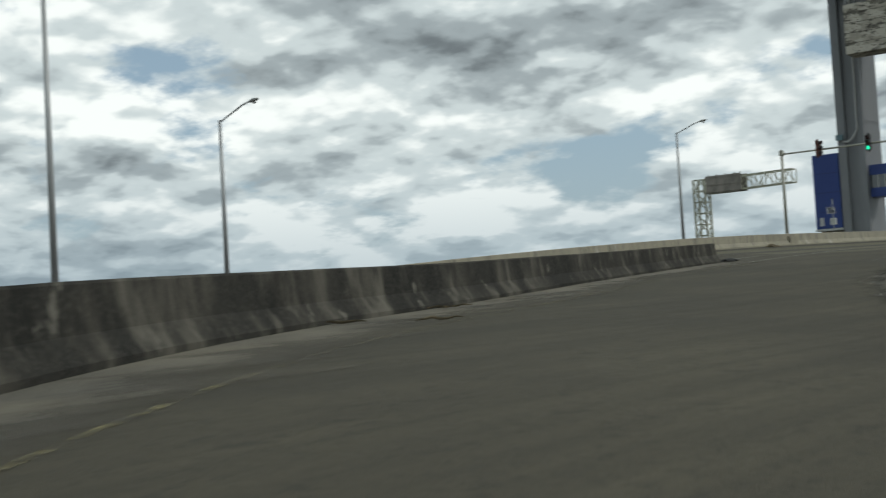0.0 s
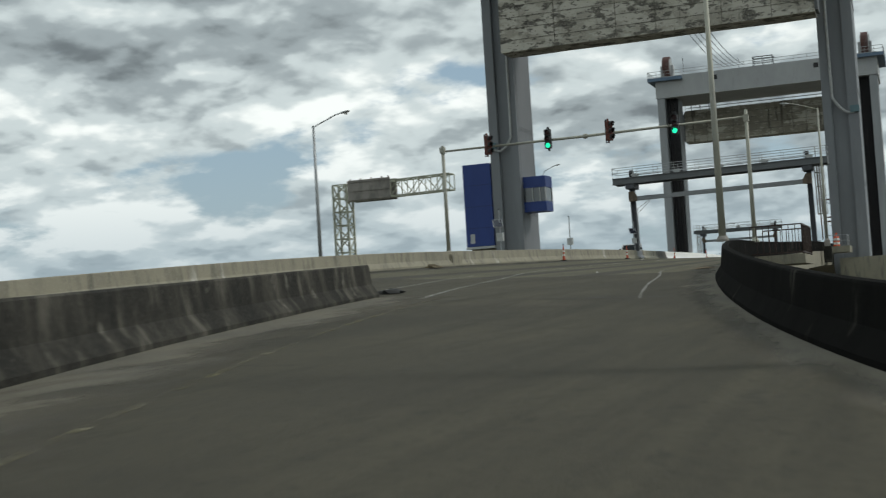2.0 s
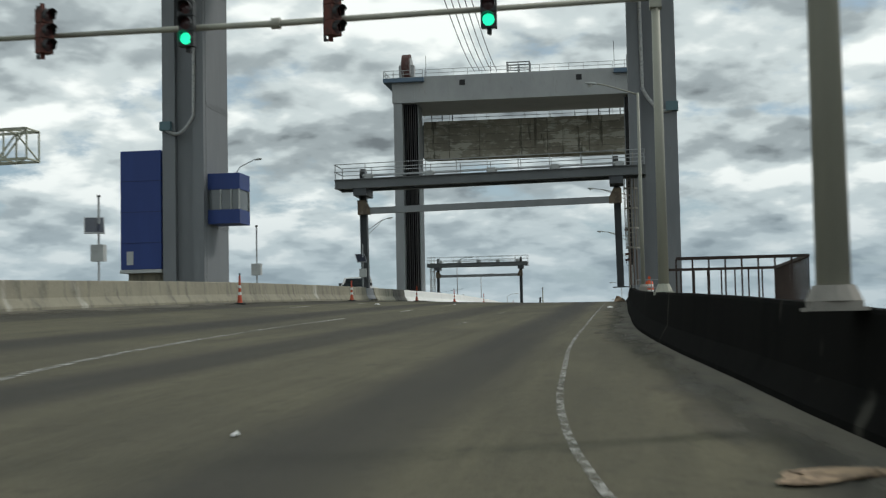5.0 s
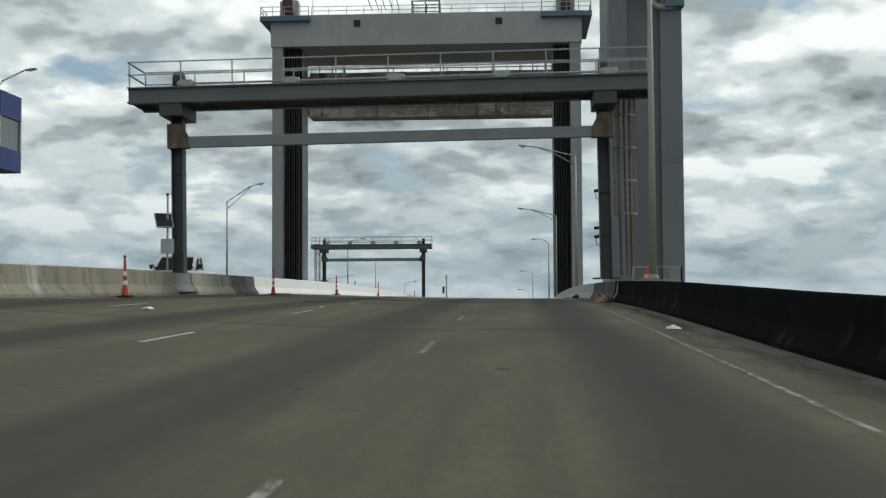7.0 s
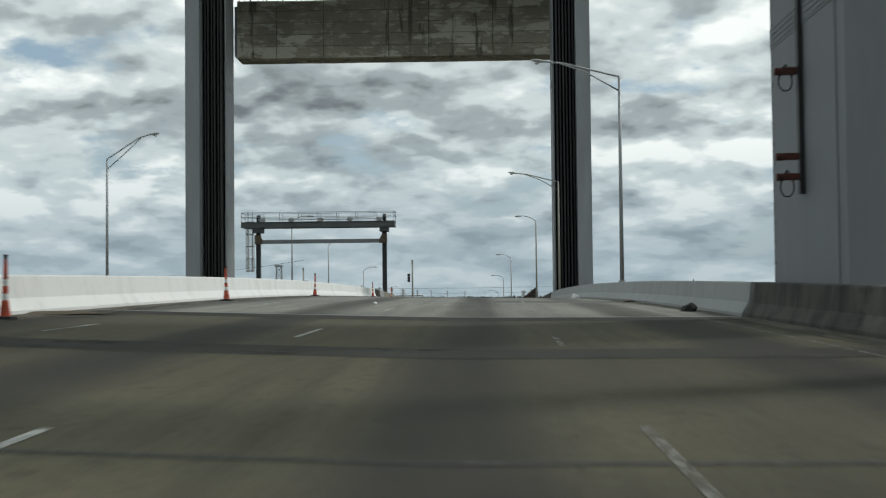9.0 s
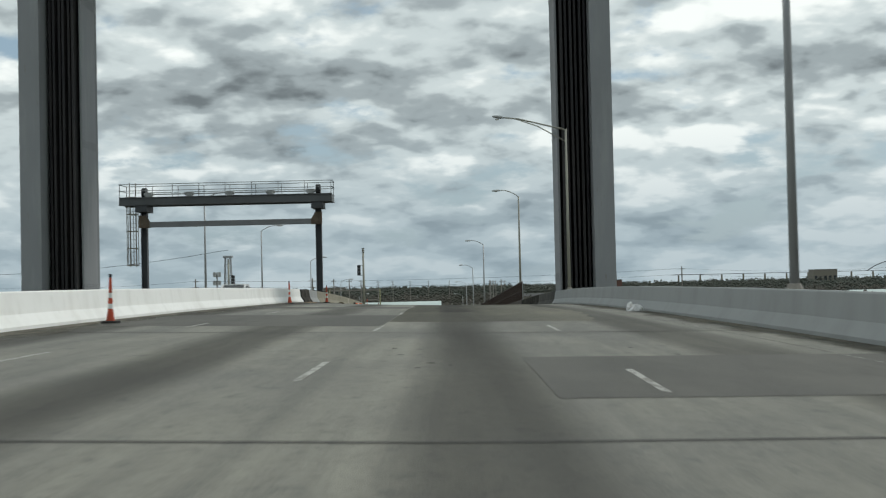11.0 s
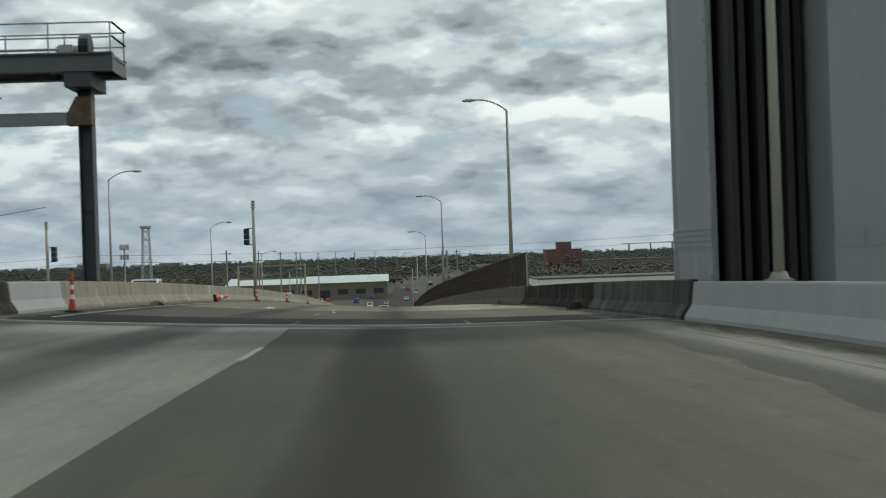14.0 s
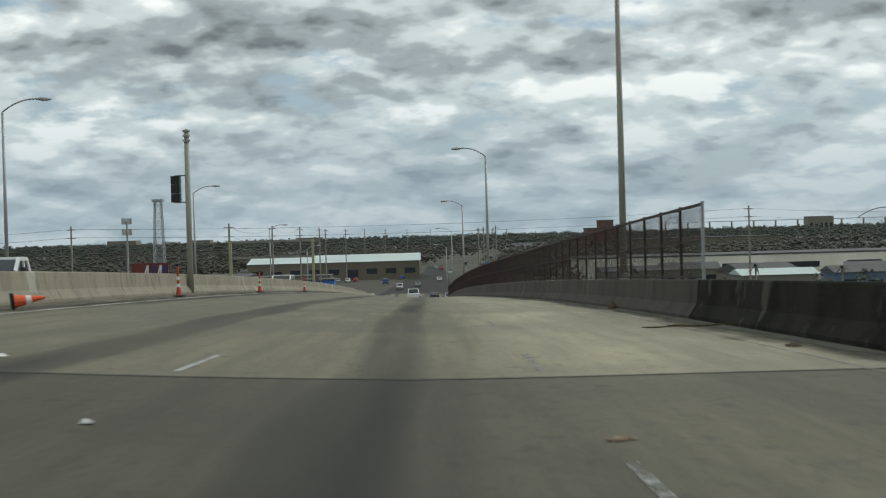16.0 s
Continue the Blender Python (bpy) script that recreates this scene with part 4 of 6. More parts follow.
SPOT = material("oil_spot", (0.062, 0.06, 0.053), 0.8, spots=[(9.0, 0.45, 0.65, (0.09, 0.086, 0.074), 0.7, ONE)])
patchy(SPOT, 0.40, 0.58, 7.0, ONE)
for x, y, w, d in ((-1.75, 35.6, 0.16, 0.5), (-1.6, 34.0, 0.2, 0.45), (-1.15, 32.3, 0.18, 0.5), (-1.3, 31.4, 0.14, 0.4), (-0.9, 31.9, 0.12, 0.3), (1.9, 35.4, 0.14, 0.4), (2.3, 33.6, 0.12, 0.35), (0.9, 36.8, 0.1, 0.3),
                   (1.95, -40.6, 0.28, 0.45), (0.1, -43.4, 0.2, 0.4), (-5.6, -20.0, 0.25, 0.5), (1.15, 68.5, 0.35, 0.6), (2.6, -12.0, 0.2, 0.4), (-0.4, -33.0, 0.14, 0.4), (6.4, -97.5, 0.2, 0.5), (0.4, 50.5, 0.2, 0.5), (2.2, 47.0, 0.2, 0.6)):
    rnd, bm = random.Random(int(x * 100) + int(y * 10)), bmesh.new()
    rim = []
    for k in range(14):
        q, r = 2 * math.pi * k / 14, rnd.uniform(0.65, 1.0)
        px, py = x + w * 0.36 * r * math.cos(q), y + d * 0.36 * r * math.sin(q)
        rim.append(bm.verts.new((px, py, road_z(px, py) + 0.009)))
    mid = bm.verts.new((x, y, road_z(x, y) + 0.009))
    for p, q in zip(rim, rim[1:] + rim[:1]):
        bm.faces.new((p, q, mid))
    structure("oil_spot", bm, SPOT, "small dark oil spot on the deck", "road surface")


# ---- gantries over the two carriageways ----
def gantry(xa, xb, y, flip, z0a, z0b, label, up=0.0, lean=0.0, over=1.8):
    """Two posts at xa and xb, a walkway beam with rails above and a plain beam below. flip: the side that the ladder hangs on."""
    root = thing("barrier_gantry", pose(0, y, up, 0, -lean, 0), label, "gantry", "gantries of the lift bridge")
    a, b = xa - 1.6, xb + over
    bm = bmesh.new()
    for yy in (-1.0, 1.0):
        box(bm, a, b, yy - 0.04, yy + 0.04, 8.6, 9.12)
        for z in (8.57, 9.12):
            box(bm, a - 0.01, b + 0.01, yy - 0.17, yy + 0.17, z, z + 0.05)
    box(bm, a, a + 0.06, -0.96, 0.96, 8.61, 9.12)
    box(bm, b - 0.06, b, -0.96, 0.96, 8.57, 9.12)
    n = int((b - a) / 2.2)
    for i in range(1, n):
        x = a + (b - a) * i / n
        box(bm, x - 0.05, x + 0.05, -0.96, 0.96, 8.7, 8.95)
        bar(bm, (x, -0.95, 8.62), (x + (b - a) / n, 0.95, 8.62), 0.08)
    beam = part("walkway_beam", bm, DKSTEEL, root, "dark grey riveted walkway beam")
    bm = box(bmesh.new(), a, b, -0.8, 0.8, 8.98, 9.02)
    part("walkway_floor", bm, DKSTEEL, beam)
    for yy in (-1.05, 1.05):
        bm = rail_run(bmesh.new(), [(a + 0.05, yy, 9.17), (b - 0.05, yy, 9.17)], 0.95, 0.022, 1.9)
        part("railing", bm, GALV, root)
    for xx, s in ((a, -1), (b, 1)):
        bm = bmesh.new()
        for k in (0.5, 0.95):
            bar(bm, (xx, -1.05, 9.17 + k), (xx, 1.05, 9.17 + k), 0.045)
            bar(bm, (xx, -1.05, 9.17 + k), (xx - s * 0.0, 1.05, 9.17 + k), 0.045)
        part("railing", bm, GALV, root)
    # drive gear on the walkway
    bm = bmesh.new()
    tube(bm, [(a + 1.6, -0.2, 9.42), (b - 1.4, -0.2, 9.42)], 0.045, 6)
    shaft = part("drive_shaft", bm, GALV, root)
    for i in range(5):
        x = a + 2.0 + (b - a - 3.6) * i / 4
        bm = box(bmesh.new(), x - 0.22, x + 0.22, -0.42, 0.1, 9.04, 9.54)
        tube(bm, [(x - 0.34, -0.2, 9.42), (x + 0.34, -0.2, 9.42)], 0.12, 8)
        part("gear_housing", bm, CABINET, root, "pale gear housing")
    for xx in (xa, xb):
        bm = bmesh.new()
        tube(bm, [(xx - 0.16, 0.2, 9.52), (xx + 0.16, 0.2, 9.52)], 0.42, 16)
        part("rope_wheel", bm, BLACK, root)
    for xx, z0 in ((xa, z0a), (xb, z0b)):
        set_back = 0.75 if flip > 0 and xx == xb else 0.0
        bm = bmesh.new()
        box(bm, xx - 0.22, xx - 0.18, -0.25, 0.25, z0 - 0.4, 8.1)
        box(bm, xx + 0.18, xx + 0.22, -0.25, 0.25, z0 - 0.4, 8.1)
        box(bm, xx - 0.179, xx + 0.179, -0.02, 0.02, z0 - 0.4, 8.1)
        box(bm, xx - 0.42, xx + 0.42, -1.1, 1.1, 8.1, 8.565)
        box(bm, xx - 0.5, xx + 0.5, -0.4, 0.4, z0 - 0.45, z0 - 0.401)
        for z in np.arange(z0 + 1.2, 8, 1.6):
            box(bm, xx - 0.1795, xx + 0.1795, -0.10, -0.021, z, z + 0.012)
        for v in bm.verts:
            if abs(v.co.y) < 0.6:
                v.co.y += set_back
        post = part("post", bm, POSTSTEEL, root, "dark grey steel H-section post")
        if xx < 0:
            part("pedestal", box(bmesh.new(), xx - 0.45, xx + 0.3, -0.6, 0.6, z0 - 3.0, z0 - 0.46), PALE_CONC, root)
    bm = box(bmesh.new(), xa + 0.26, xb - 0.26, -0.50, -0.20, 6.97, 7.37)
    low = part("barrier_beam", bm, material("light_grey_beam_paint", (0.24, 0.25, 0.255), 0.6, spots=[(0.8, 0.5, 0.75, (0.17, 0.175, 0.18), 0.6, ONE)]) if flip > 0 else bpy.data.materials["light_grey_beam_paint"], root, "grey movable barrier beam")
    for xx, s in ((xa, 1), (xb, -1)):
        bm = bmesh.new()
        vs = [(-0.28, 6.94), (0.5, 6.94), (0.5, 7.3), (0.2, 7.85), (-0.28, 7.85)]
        f0 = [bm.verts.new((xx + s * u, -0.58, v)) for u, v in vs]
        f1 = [bm.verts.new((xx + s * u, -0.14, v)) for u, v in vs]
        bm.faces.new(f0 if s > 0 else f0[::-1])
        bm.faces.new(f1[::-1] if s > 0 else f1)
        for i in range(5):
            j = (i + 1) % 5
            bm.faces.new((f0[j], f0[i], f1[i], f1[j]) if s > 0 else (f0[i], f0[j], f1[j], f1[i]))
        part("beam_shoe", bm, SHOE_BROWN, low, "rust-brown end shoe")
    # caged ladder
    lx, ly = (xb + 0.85, 1.5) if flip > 0 else (xa - 0.85, 0.0)
    ladder = bmesh.new()
    for k in (-0.22, 0.22):
        bar(ladder, (lx + k, ly, 4.1), (lx + k, ly, 10.3), 0.06)
    for z in np.arange(4.3, 9.2, 0.3):
        bar(ladder, (lx - 0.22, ly, z), (lx + 0.22, ly, z), 0.03)
    lad = part("ladder", ladder, CAGE_TAN, root)
    bm = bmesh.new()
    for z in np.arange(4.2, 9.4, 1.25):
        ps = [(lx + 0.42 * math.cos(q), ly - 0.05 - 0.68 * math.sin(q), z) for q in np.linspace(0, math.pi, 13)]
        for p, q in zip(ps, ps[1:]):
            bar(bm, p, q, 0.035, 0.09)
    for q in np.linspace(0.1, math.pi - 0.1, 7):
        p = (lx + 0.42 * math.cos(q), ly - 0.05 - 0.68 * math.sin(q))
        bar(bm, (*p, 4.2), (*p, 9.2), 0.045)
    part("cage", bm, CAGE_TAN, lad, "dull tan ladder cage")
    if flip > 0:
        for k, r in ((-0.2, 0.06), (0.02, 0.045), (0.22, 0.06)):
            part("riser_pipe", tube(bmesh.new(), [(lx + k, ly + 0.25, z0b - 0.3), (lx + k, ly + 0.25, 9.1)], r, 8), PIPE_BROWN, root, "brown riser pipe")
    return root


gantry(-10.58, 5.45, -7.4, 1, 1.6, 2.2, "dark grey steel gantry with a railed walkway over the lanes", 0.19, 0.8)
gantry(-23.05, -10.15, 110.9, -1, 1.6, 1.4, "dark grey steel gantry over the opposite lanes", 0.4, 0.0, 1.1)


# ---- lamps ----
def cobra(bm, p, d, s=1.0):
    """A cobra-head lantern at p, pointing along d."""
    d = Vector(d).normalized()
    q = d.to_track_quat("Y", "Z").to_matrix().to_4x4()
    m = Matrix.Translation(p) @ q
    prof = [(0.0, 0.05, 0.05), (0.12, 0.09, 0.07), (0.3, 0.16, 0.10), (0.55, 0.17, 0.09), (0.72, 0.10, 0.05), (0.76, 0.03, 0.02)]
    rows = []
    for y, w, h in prof:
        rows.append([bm.verts.new(m @ Vector((w * s * math.cos(a), y * s, h * s * math.sin(a)))) for a in np.linspace(0, 2 * math.pi, 9)[:-1]])
    for a, b in zip(rows, rows[1:]):
        for i in range(8):
            bm.faces.new((a[i], a[(i + 1) % 8], b[(i + 1) % 8], b[i]))
    bm.faces.new(rows[0][::-1])
    bm.faces.new(rows[-1])


def lamp(x, y, z, height, kind, side, label, mat=GALV, thick=0.125, group="street lamps", arm_len=2.1, rise=0.65, name="street_lamp", footing=True):
    """kind: straight, twin or bent arm; side: -1 where the arm reaches towards smaller x."""
    root = thing(name, pose(x, y, z), label, "street lamp", group)
    bm = bmesh.new()
    tube(bm, [(0, 0, -0.5 if footing else 0.0), (0, 0, height * 0.5), (0, 0, height)], [thick, thick * 0.8, thick * 0.58], 12)
    smooth(part("pole", bm, mat, root))
    bm = box(bmesh.new(), -0.24, 0.24, -0.24, 0.24, -0.5 if footing else -0.05, -0.02)
    box(bm, -0.2, 0.2, -0.2, 0.2, -0.019, 0.03)
    tube(bm, [(0, 0, 0.031), (0, 0, 0.16)], [thick + 0.09, thick + 0.03], 12)
    part("base", bm, SIGN_BACK, root)
    if footing:
        bm = box(bmesh.new(), -0.34, 0.34, -0.34, 0.34, -1.9, -0.5)
        part("pedestal", bm, OLD_CONC, root)
    bm = bmesh.new()
    r = 0.045
    if kind == "straight":
        pts = [(0, 0, height - 0.1), (side * arm_len * 0.8, 0, height + rise * 0.85), (side * arm_len, 0, height + rise)]
    elif kind == "twin":
        pts = [(0, 0, height - 0.05), (side * arm_len * 0.75, 0, height + rise * 0.85), (side * arm_len, 0, height + rise)]
    else:
        pts = [(side * arm_len * u, 0, height + rise * (1 - (1 - u) ** 2.2)) for u in np.linspace(0, 1, 8)]
    tube(bm, pts, r, 8)
    if kind == "twin":
        tube(bm, [(0, 0, height - 0.75), (side * arm_len * 0.45, 0, height + rise * 0.25), (side * arm_len * 0.8, 0, height + rise * 0.86)], r * 0.8, 8)
    smooth(part("arm", bm, mat, root))
    bm = bmesh.new()
    cobra(bm, pts[-1], (side, 0, 0.12 if kind != "bent" else -0.05), 0.95 if kind != "bent" else 1.15)
    head = part("lantern", bm, CABINET, root, "grey cobra-head lantern")
    smooth(head)
    bm = bmesh.new()
    p = Vector(pts[-1]) + Vector((side * 0.42, 0, -0.07))
    tube(bm, [p, p + Vector((0, 0, -0.07))], [0.13, 0.07], 8)
    part("lens", bm, REFLECT, head)
    return root


OLDLAMP = "tall grey street lamp with a rising straight arm"
for x, y, z, h in ((-24.15, -47.3, 1.4, 9.7), (-24.2, -100.1, -1.2, 8.7), (-23.6, -111.1, -1.7, 14)):
    lamp(x, y, z, h, "straight", 1, OLDLAMP, GALV, 0.14 if y > -105 else 0.17)
lamp(14.85, -113.5, road_z(14.5, -113.5) + 0.95, 12.5, "straight", -1, "thick weathered lamp pole behind the ramp parapet", POLE_TAN, 0.20)
lamp(7.36, -77.0, road_z(7.3, -77.0) + 1.0, 10.0, "straight", -1, "weathered tan lamp pole standing on the parapet", POLE_TAN, 0.145, arm_len=2.4, footing=False)
lamp(6.75, -10.6, 1.9, 11.6, "straight", -1, "tall tan lamp pole in front of the tower leg", POLE_TAN, 0.13, arm_len=2.4)
TWIN = "slender galvanized lamp with a braced twin arm beside the lift span"
lamp(6.5, 42.9, 2.45, 10.2, "twin", -1, TWIN, GALV, 0.11, arm_len=3.6, rise=0.75)
lamp(6.4, 91.3, 2.2, 9.5, "twin", -1, TWIN, POLE_TAN, 0.10, arm_len=3.6, rise=0.75)
lamp(-25.7, 66.5, 2.6, 8.9, "twin", 1, TWIN, GALV, 0.11, arm_len=2.9, rise=1.6)
BENT = "grey street lamp with a curved arm along the descent"
for i, y in enumerate((147.6, 206.6, 264, 322, 380)):
    z = road_z(6.4, y)
    lamp((6.85, 4.95, 4.6, 4.3, 4.2)[i], y, z + 0.9, (10.9, 10.3, 10.4, 10.6, 10.6)[i], "bent", -1, BENT, POLE_TAN if i == 0 else GALV, 0.13, arm_len=1.85, rise=0.7)
for y in (138, 176, 235, 298, 358):
    z = road_z(-24, y)
    lamp(-23.6, y, z + 0.8, 10.2, "bent", 1, BENT, GALV, 0.12, arm_len=1.9, rise=0.7)


# ---- traffic signals on their mast over the approach ----
def signal_head(x, z, lit, turned):
    root = thing("traffic_signal", pose(x, -60.0, z, 0, 0, 62 if turned else 0), "three-lens black traffic signal showing green" if lit else "three-lens traffic signal turned sideways, unlit", "traffic signal", "signals on the mast arm")
    bm = bmesh.new()
    for k in range(3):
        box(bm, -0.17, 0.17, -0.13, 0.10, -0.52 + 0.35 * k, -0.19 + 0.35 * k)
    box(bm, -0.05, 0.05, 0.02, 0.08, 0.531, 0.66)
    box(bm, -0.05, 0.05, 0.02, 0.08, -0.64, -0.521)
    part("housing", bm, BLACK if lit else RUST, root, "black housing" if lit else "faded red-brown housing")
    for k in range(3):
        zc = -0.355 + 0.35 * k
        bm = bmesh.new()
        ring_a = [bm.verts.new((0.135 * math.cos(a), -0.131, zc + 0.135 * math.sin(a))) for a in np.linspace(0, 2 * math.pi, 17)[:-1]]
        bm.faces.new(ring_a)
        mid = bmesh.ops.poke(bm, faces=bm.faces[:])["verts"][0]
        mid.co.y -= 0.03
        part("lens", bm, GREEN_LIT if (lit and k == 0) else LENS_OFF, root, "lit green lens" if (lit and k == 0) else "dark lens")
        bm = bmesh.new()
        ra = [(0.15 * math.cos(a), zc + 0.15 * math.sin(a)) for a in np.linspace(-0.5, math.pi + 0.5, 13)]
        v0 = [bm.verts.new((u, -0.13, v)) for u, v in ra]
        v1 = [bm.verts.new((u, -0.33 if 0.2 < i / 12 < 0.8 else -0.25, v)) for i, (u, v) in enumerate(ra)]
        v2 = [bm.verts.new((u * 1.06, -0.13, (v - zc) * 1.06 + zc)) for u, v in ra]
        for i in range(12):
            bm.faces.new((v0[i], v0[i + 1], v1[i + 1], v1[i]))
            bm.faces.new((v1[i], v1[i + 1], v2[i + 1], v2[i]))
        part("visor", bm, BLACK, root)
    bm = bmesh.new()
    for zz in (0.6, -0.6):
        bar(bm, (0, 0.05, zz), (0, 0.22, zz), 0.05)
    bar(bm, (0, 0.22, -0.62), (0, 0.22, 0.62), 0.05)
    part("bracket", bm, BLACK, root)
    return root


for x, lit in ((-7.45, False), (-4.0, True), (-0.64, False), (2.88, True)):
    signal_head(x, 6.76 + 0.01 * (x + 10) - (0.05 if lit else -0.0), lit, not lit)

mast = thing("signal_mast", pose(0, -59.75, 0), "grey steel signal mast spanning between two poles", "signal mast")
bm = bmesh.new()
tube(bm, [(-10.2, 0, 6.72), (-2, 0, 6.74), (6.35, 0, 6.86)], [0.06, 0.075, 0.06], 10)
smooth(part("mast_arm", bm, POLE_TAN, mast))
for x, z0, z1 in ((-10.2, 0.95, 7.0), (6.5, 0.4, 7.2)):
    bm = bmesh.new()
    tube(bm, [(x, 0, z0), (x, 0, z1)], [0.115, 0.09], 12)
    tube(bm, [(x, 0, z1), (x, 0, z1 + 0.06)], [0.105, 0.04], 12)
    pole = smooth(part("pole", bm, POLE_TAN, mast))
    bm = box(bmesh.new(), x - 0.22, x + 0.22, -0.22, 0.22, z0 - 0.02, z0 + 0.05)
    tube(bm, [(x, 0, z0 + 0.051), (x, 0, z0 + 0.22)], [0.19, 0.125], 12)
    part("base_plate", bm, POLE_TAN, pole)
    bm = box(bmesh.new(), x - 0.13, x + 0.13, -0.16, 0.16, 6.62, 6.95)
    part("clamp", bm, POLE_TAN, pole)
bm = bmesh.new()
tube(bm, [(-2.1, 0, 6.74), (-1.9, 0, 6.74)], 0.13, 12)
part("flange", bm, POLE_TAN, mast)
# the barrier swells round the mast's foot
bm = bmesh.new()
box(bm, -10.6, -9.72, -60.6, -58.9, -1.0, 0.93)
bmesh.ops.bevel(bm, geom=bm.edges[:], offset=0.06, segments=2, affect="EDGES")
structure("barrier_pier", bm, PALE_CONC, "pale concrete block in the median barrier under the mast", "concrete barrier")


# ---- cantilever sign truss ----
def sign_truss():
    root = thing("sign_truss", pose(-23.9, -43.7, 0), "faded green lattice truss with the back of a road sign", "sign gantry")
    def lattice(name, p0, p1, u, v, n, w):
        bm = bmesh.new()
        p0, p1, u, v = Vector(p0), Vector(p1), Vector(u), Vector(v)
        corners = [p0, p0 + u, p0 + u + v, p0 + v]
        d = p1 - p0
        for c in corners:
            bar(bm, c, c + d, w)
        for k in range(n + 1):
            q = [c + d * (k / n) for c in corners]
            for i in range(4):
                bar(bm, q[i], q[(i + 1) % 4], w * 0.6)
            if k < n:
                q2 = [c + d * ((k + 1) / n) for c in corners]
                for i in range(4):
                    a, b = (i, (i + 1) % 4) if k % 2 else ((i + 1) % 4, i)
                    bar(bm, q[a], q2[b], w * 0.6)
        return part(name, bm, POLE_GREEN, root)
    lattice("column", (-0.5, -0.5, -0.5), (-0.5, -0.5, 7.2), (1.05, 0, 0), (0, 1.0, 0), 8, 0.13)
    lattice("arm", (0.4, -0.5, 6.0), (8.35, -0.5, 6.15), (0, 1.0, 0), (0, 0, 1.1), 9, 0.09)
    bm = box(bmesh.new(), 0.7, 3.95, 0.62, 0.68, 5.92, 7.4)
    panel = part("sign_panel", bm, SIGN_BACK, root, "weathered grey sign back")
    for x in (0.9, 1.7, 2.5, 3.3, 3.8):
        bm = box(bmesh.new(), x, x + 0.08, -0.60, -0.52, 5.9, 7.5)
        part("sign_stiffener", bm, SIGN_BACK, panel)
    for z in (6.0, 6.6, 7.25):
        bm = box(bmesh.new(), 0.7, 3.95, -0.66, -0.605, z, z + 0.09)
        part("sign_stiffener", bm, SIGN_BACK, panel)
    bm = box(bmesh.new(), 0.7, 3.95, -0.601, -0.56, 5.92, 7.4)
    part("catwalk_screen", bm, SIGN_BACK, panel)
    bm = box(bmesh.new(), -0.9, 0.9, -0.9, 0.9, -2.5, -0.5)
    part("footing", bm, PALE_CONC, root)


sign_truss()

# ---- operator house, cab and cable loops on the nearer tower ----
house = thing("operator_house", pose(-29.6, 6.4, 4.2), "tall blue panelled operator house fixed beside the tower leg", "operator house")
bm = bmesh.new()
box(bm, -1.7, 1.45, -3.0, 2.6, 0.25, 9.1)
bmesh.ops.bevel(bm, geom=bm.edges[:], offset=0.05, segments=1, affect="EDGES")
wall = part("wall", bm, BLUE, house)
bm = bmesh.new()
for z in (2.2, 4.5, 6.8):
    box(bm, -1.72, 1.47, -3.02, 2.62, z, z + 0.05)
part("panel_seam", bm, material("dark_blue_seam", (0.008, 0.02, 0.10), 0.6), wall)
bm = box(bmesh.new(), -1.75, 1.5, -3.05, 2.65, 0.0, 0.245)
part("floor_edge", bm, CABINET, house)
bm = box(bmesh.new(), -1.4, 1.4, -2.2, 2.0, -16, -0.01)
part("pier_support", bm, PALE_CONC, house)
bm = box(bmesh.new(), -1.2, -0.7, -3.06, -3.02, 0.6, 1.6)
part("vent", bm, CABINET, wall)

cab = thing("lookout_cab", pose(-23.35, 5.6, 7.75), "small blue lookout cab with a window band on the tower leg", "lookout cab")
for nm, z0, z1, mt in (("lower_panel", 0, 1.05, BLUE), ("window_band", 1.051, 2.55, GLASS_DK), ("upper_panel", 2.551, 3.75, BLUE)):
    e = 0.08 if nm == "window_band" else 0.0
    bm = box(bmesh.new(), -1.5 + e, 0.95 - e, -1.3 + e, 1.3 - e, z0, z1)
    part(nm, bm, mt, cab)
for x, y in ((-0.5, -1.3), (0.9, -1.3), (0.9, 1.25), (0.3, -1.3)):
    bm = box(bmesh.new(), x - 0.05, x + 0.05, y - 0.05, y + 0.05, 1.05, 2.56)
    part("window_post", bm, CABINET, cab)
bm = bmesh.new()
tube(bm, [(0.6, -1.0, 3.75), (0.9, -1.0, 4.2), (2.0, -1.0, 4.7)], 0.035, 6)
arm = part("lamp_bracket", bm, GALV, cab)
bm = bmesh.new()
cobra(bm, (2.0, -1.0, 4.7), (1, 0, 0.1), 0.8)
part("lantern", bm, CABINET, arm)


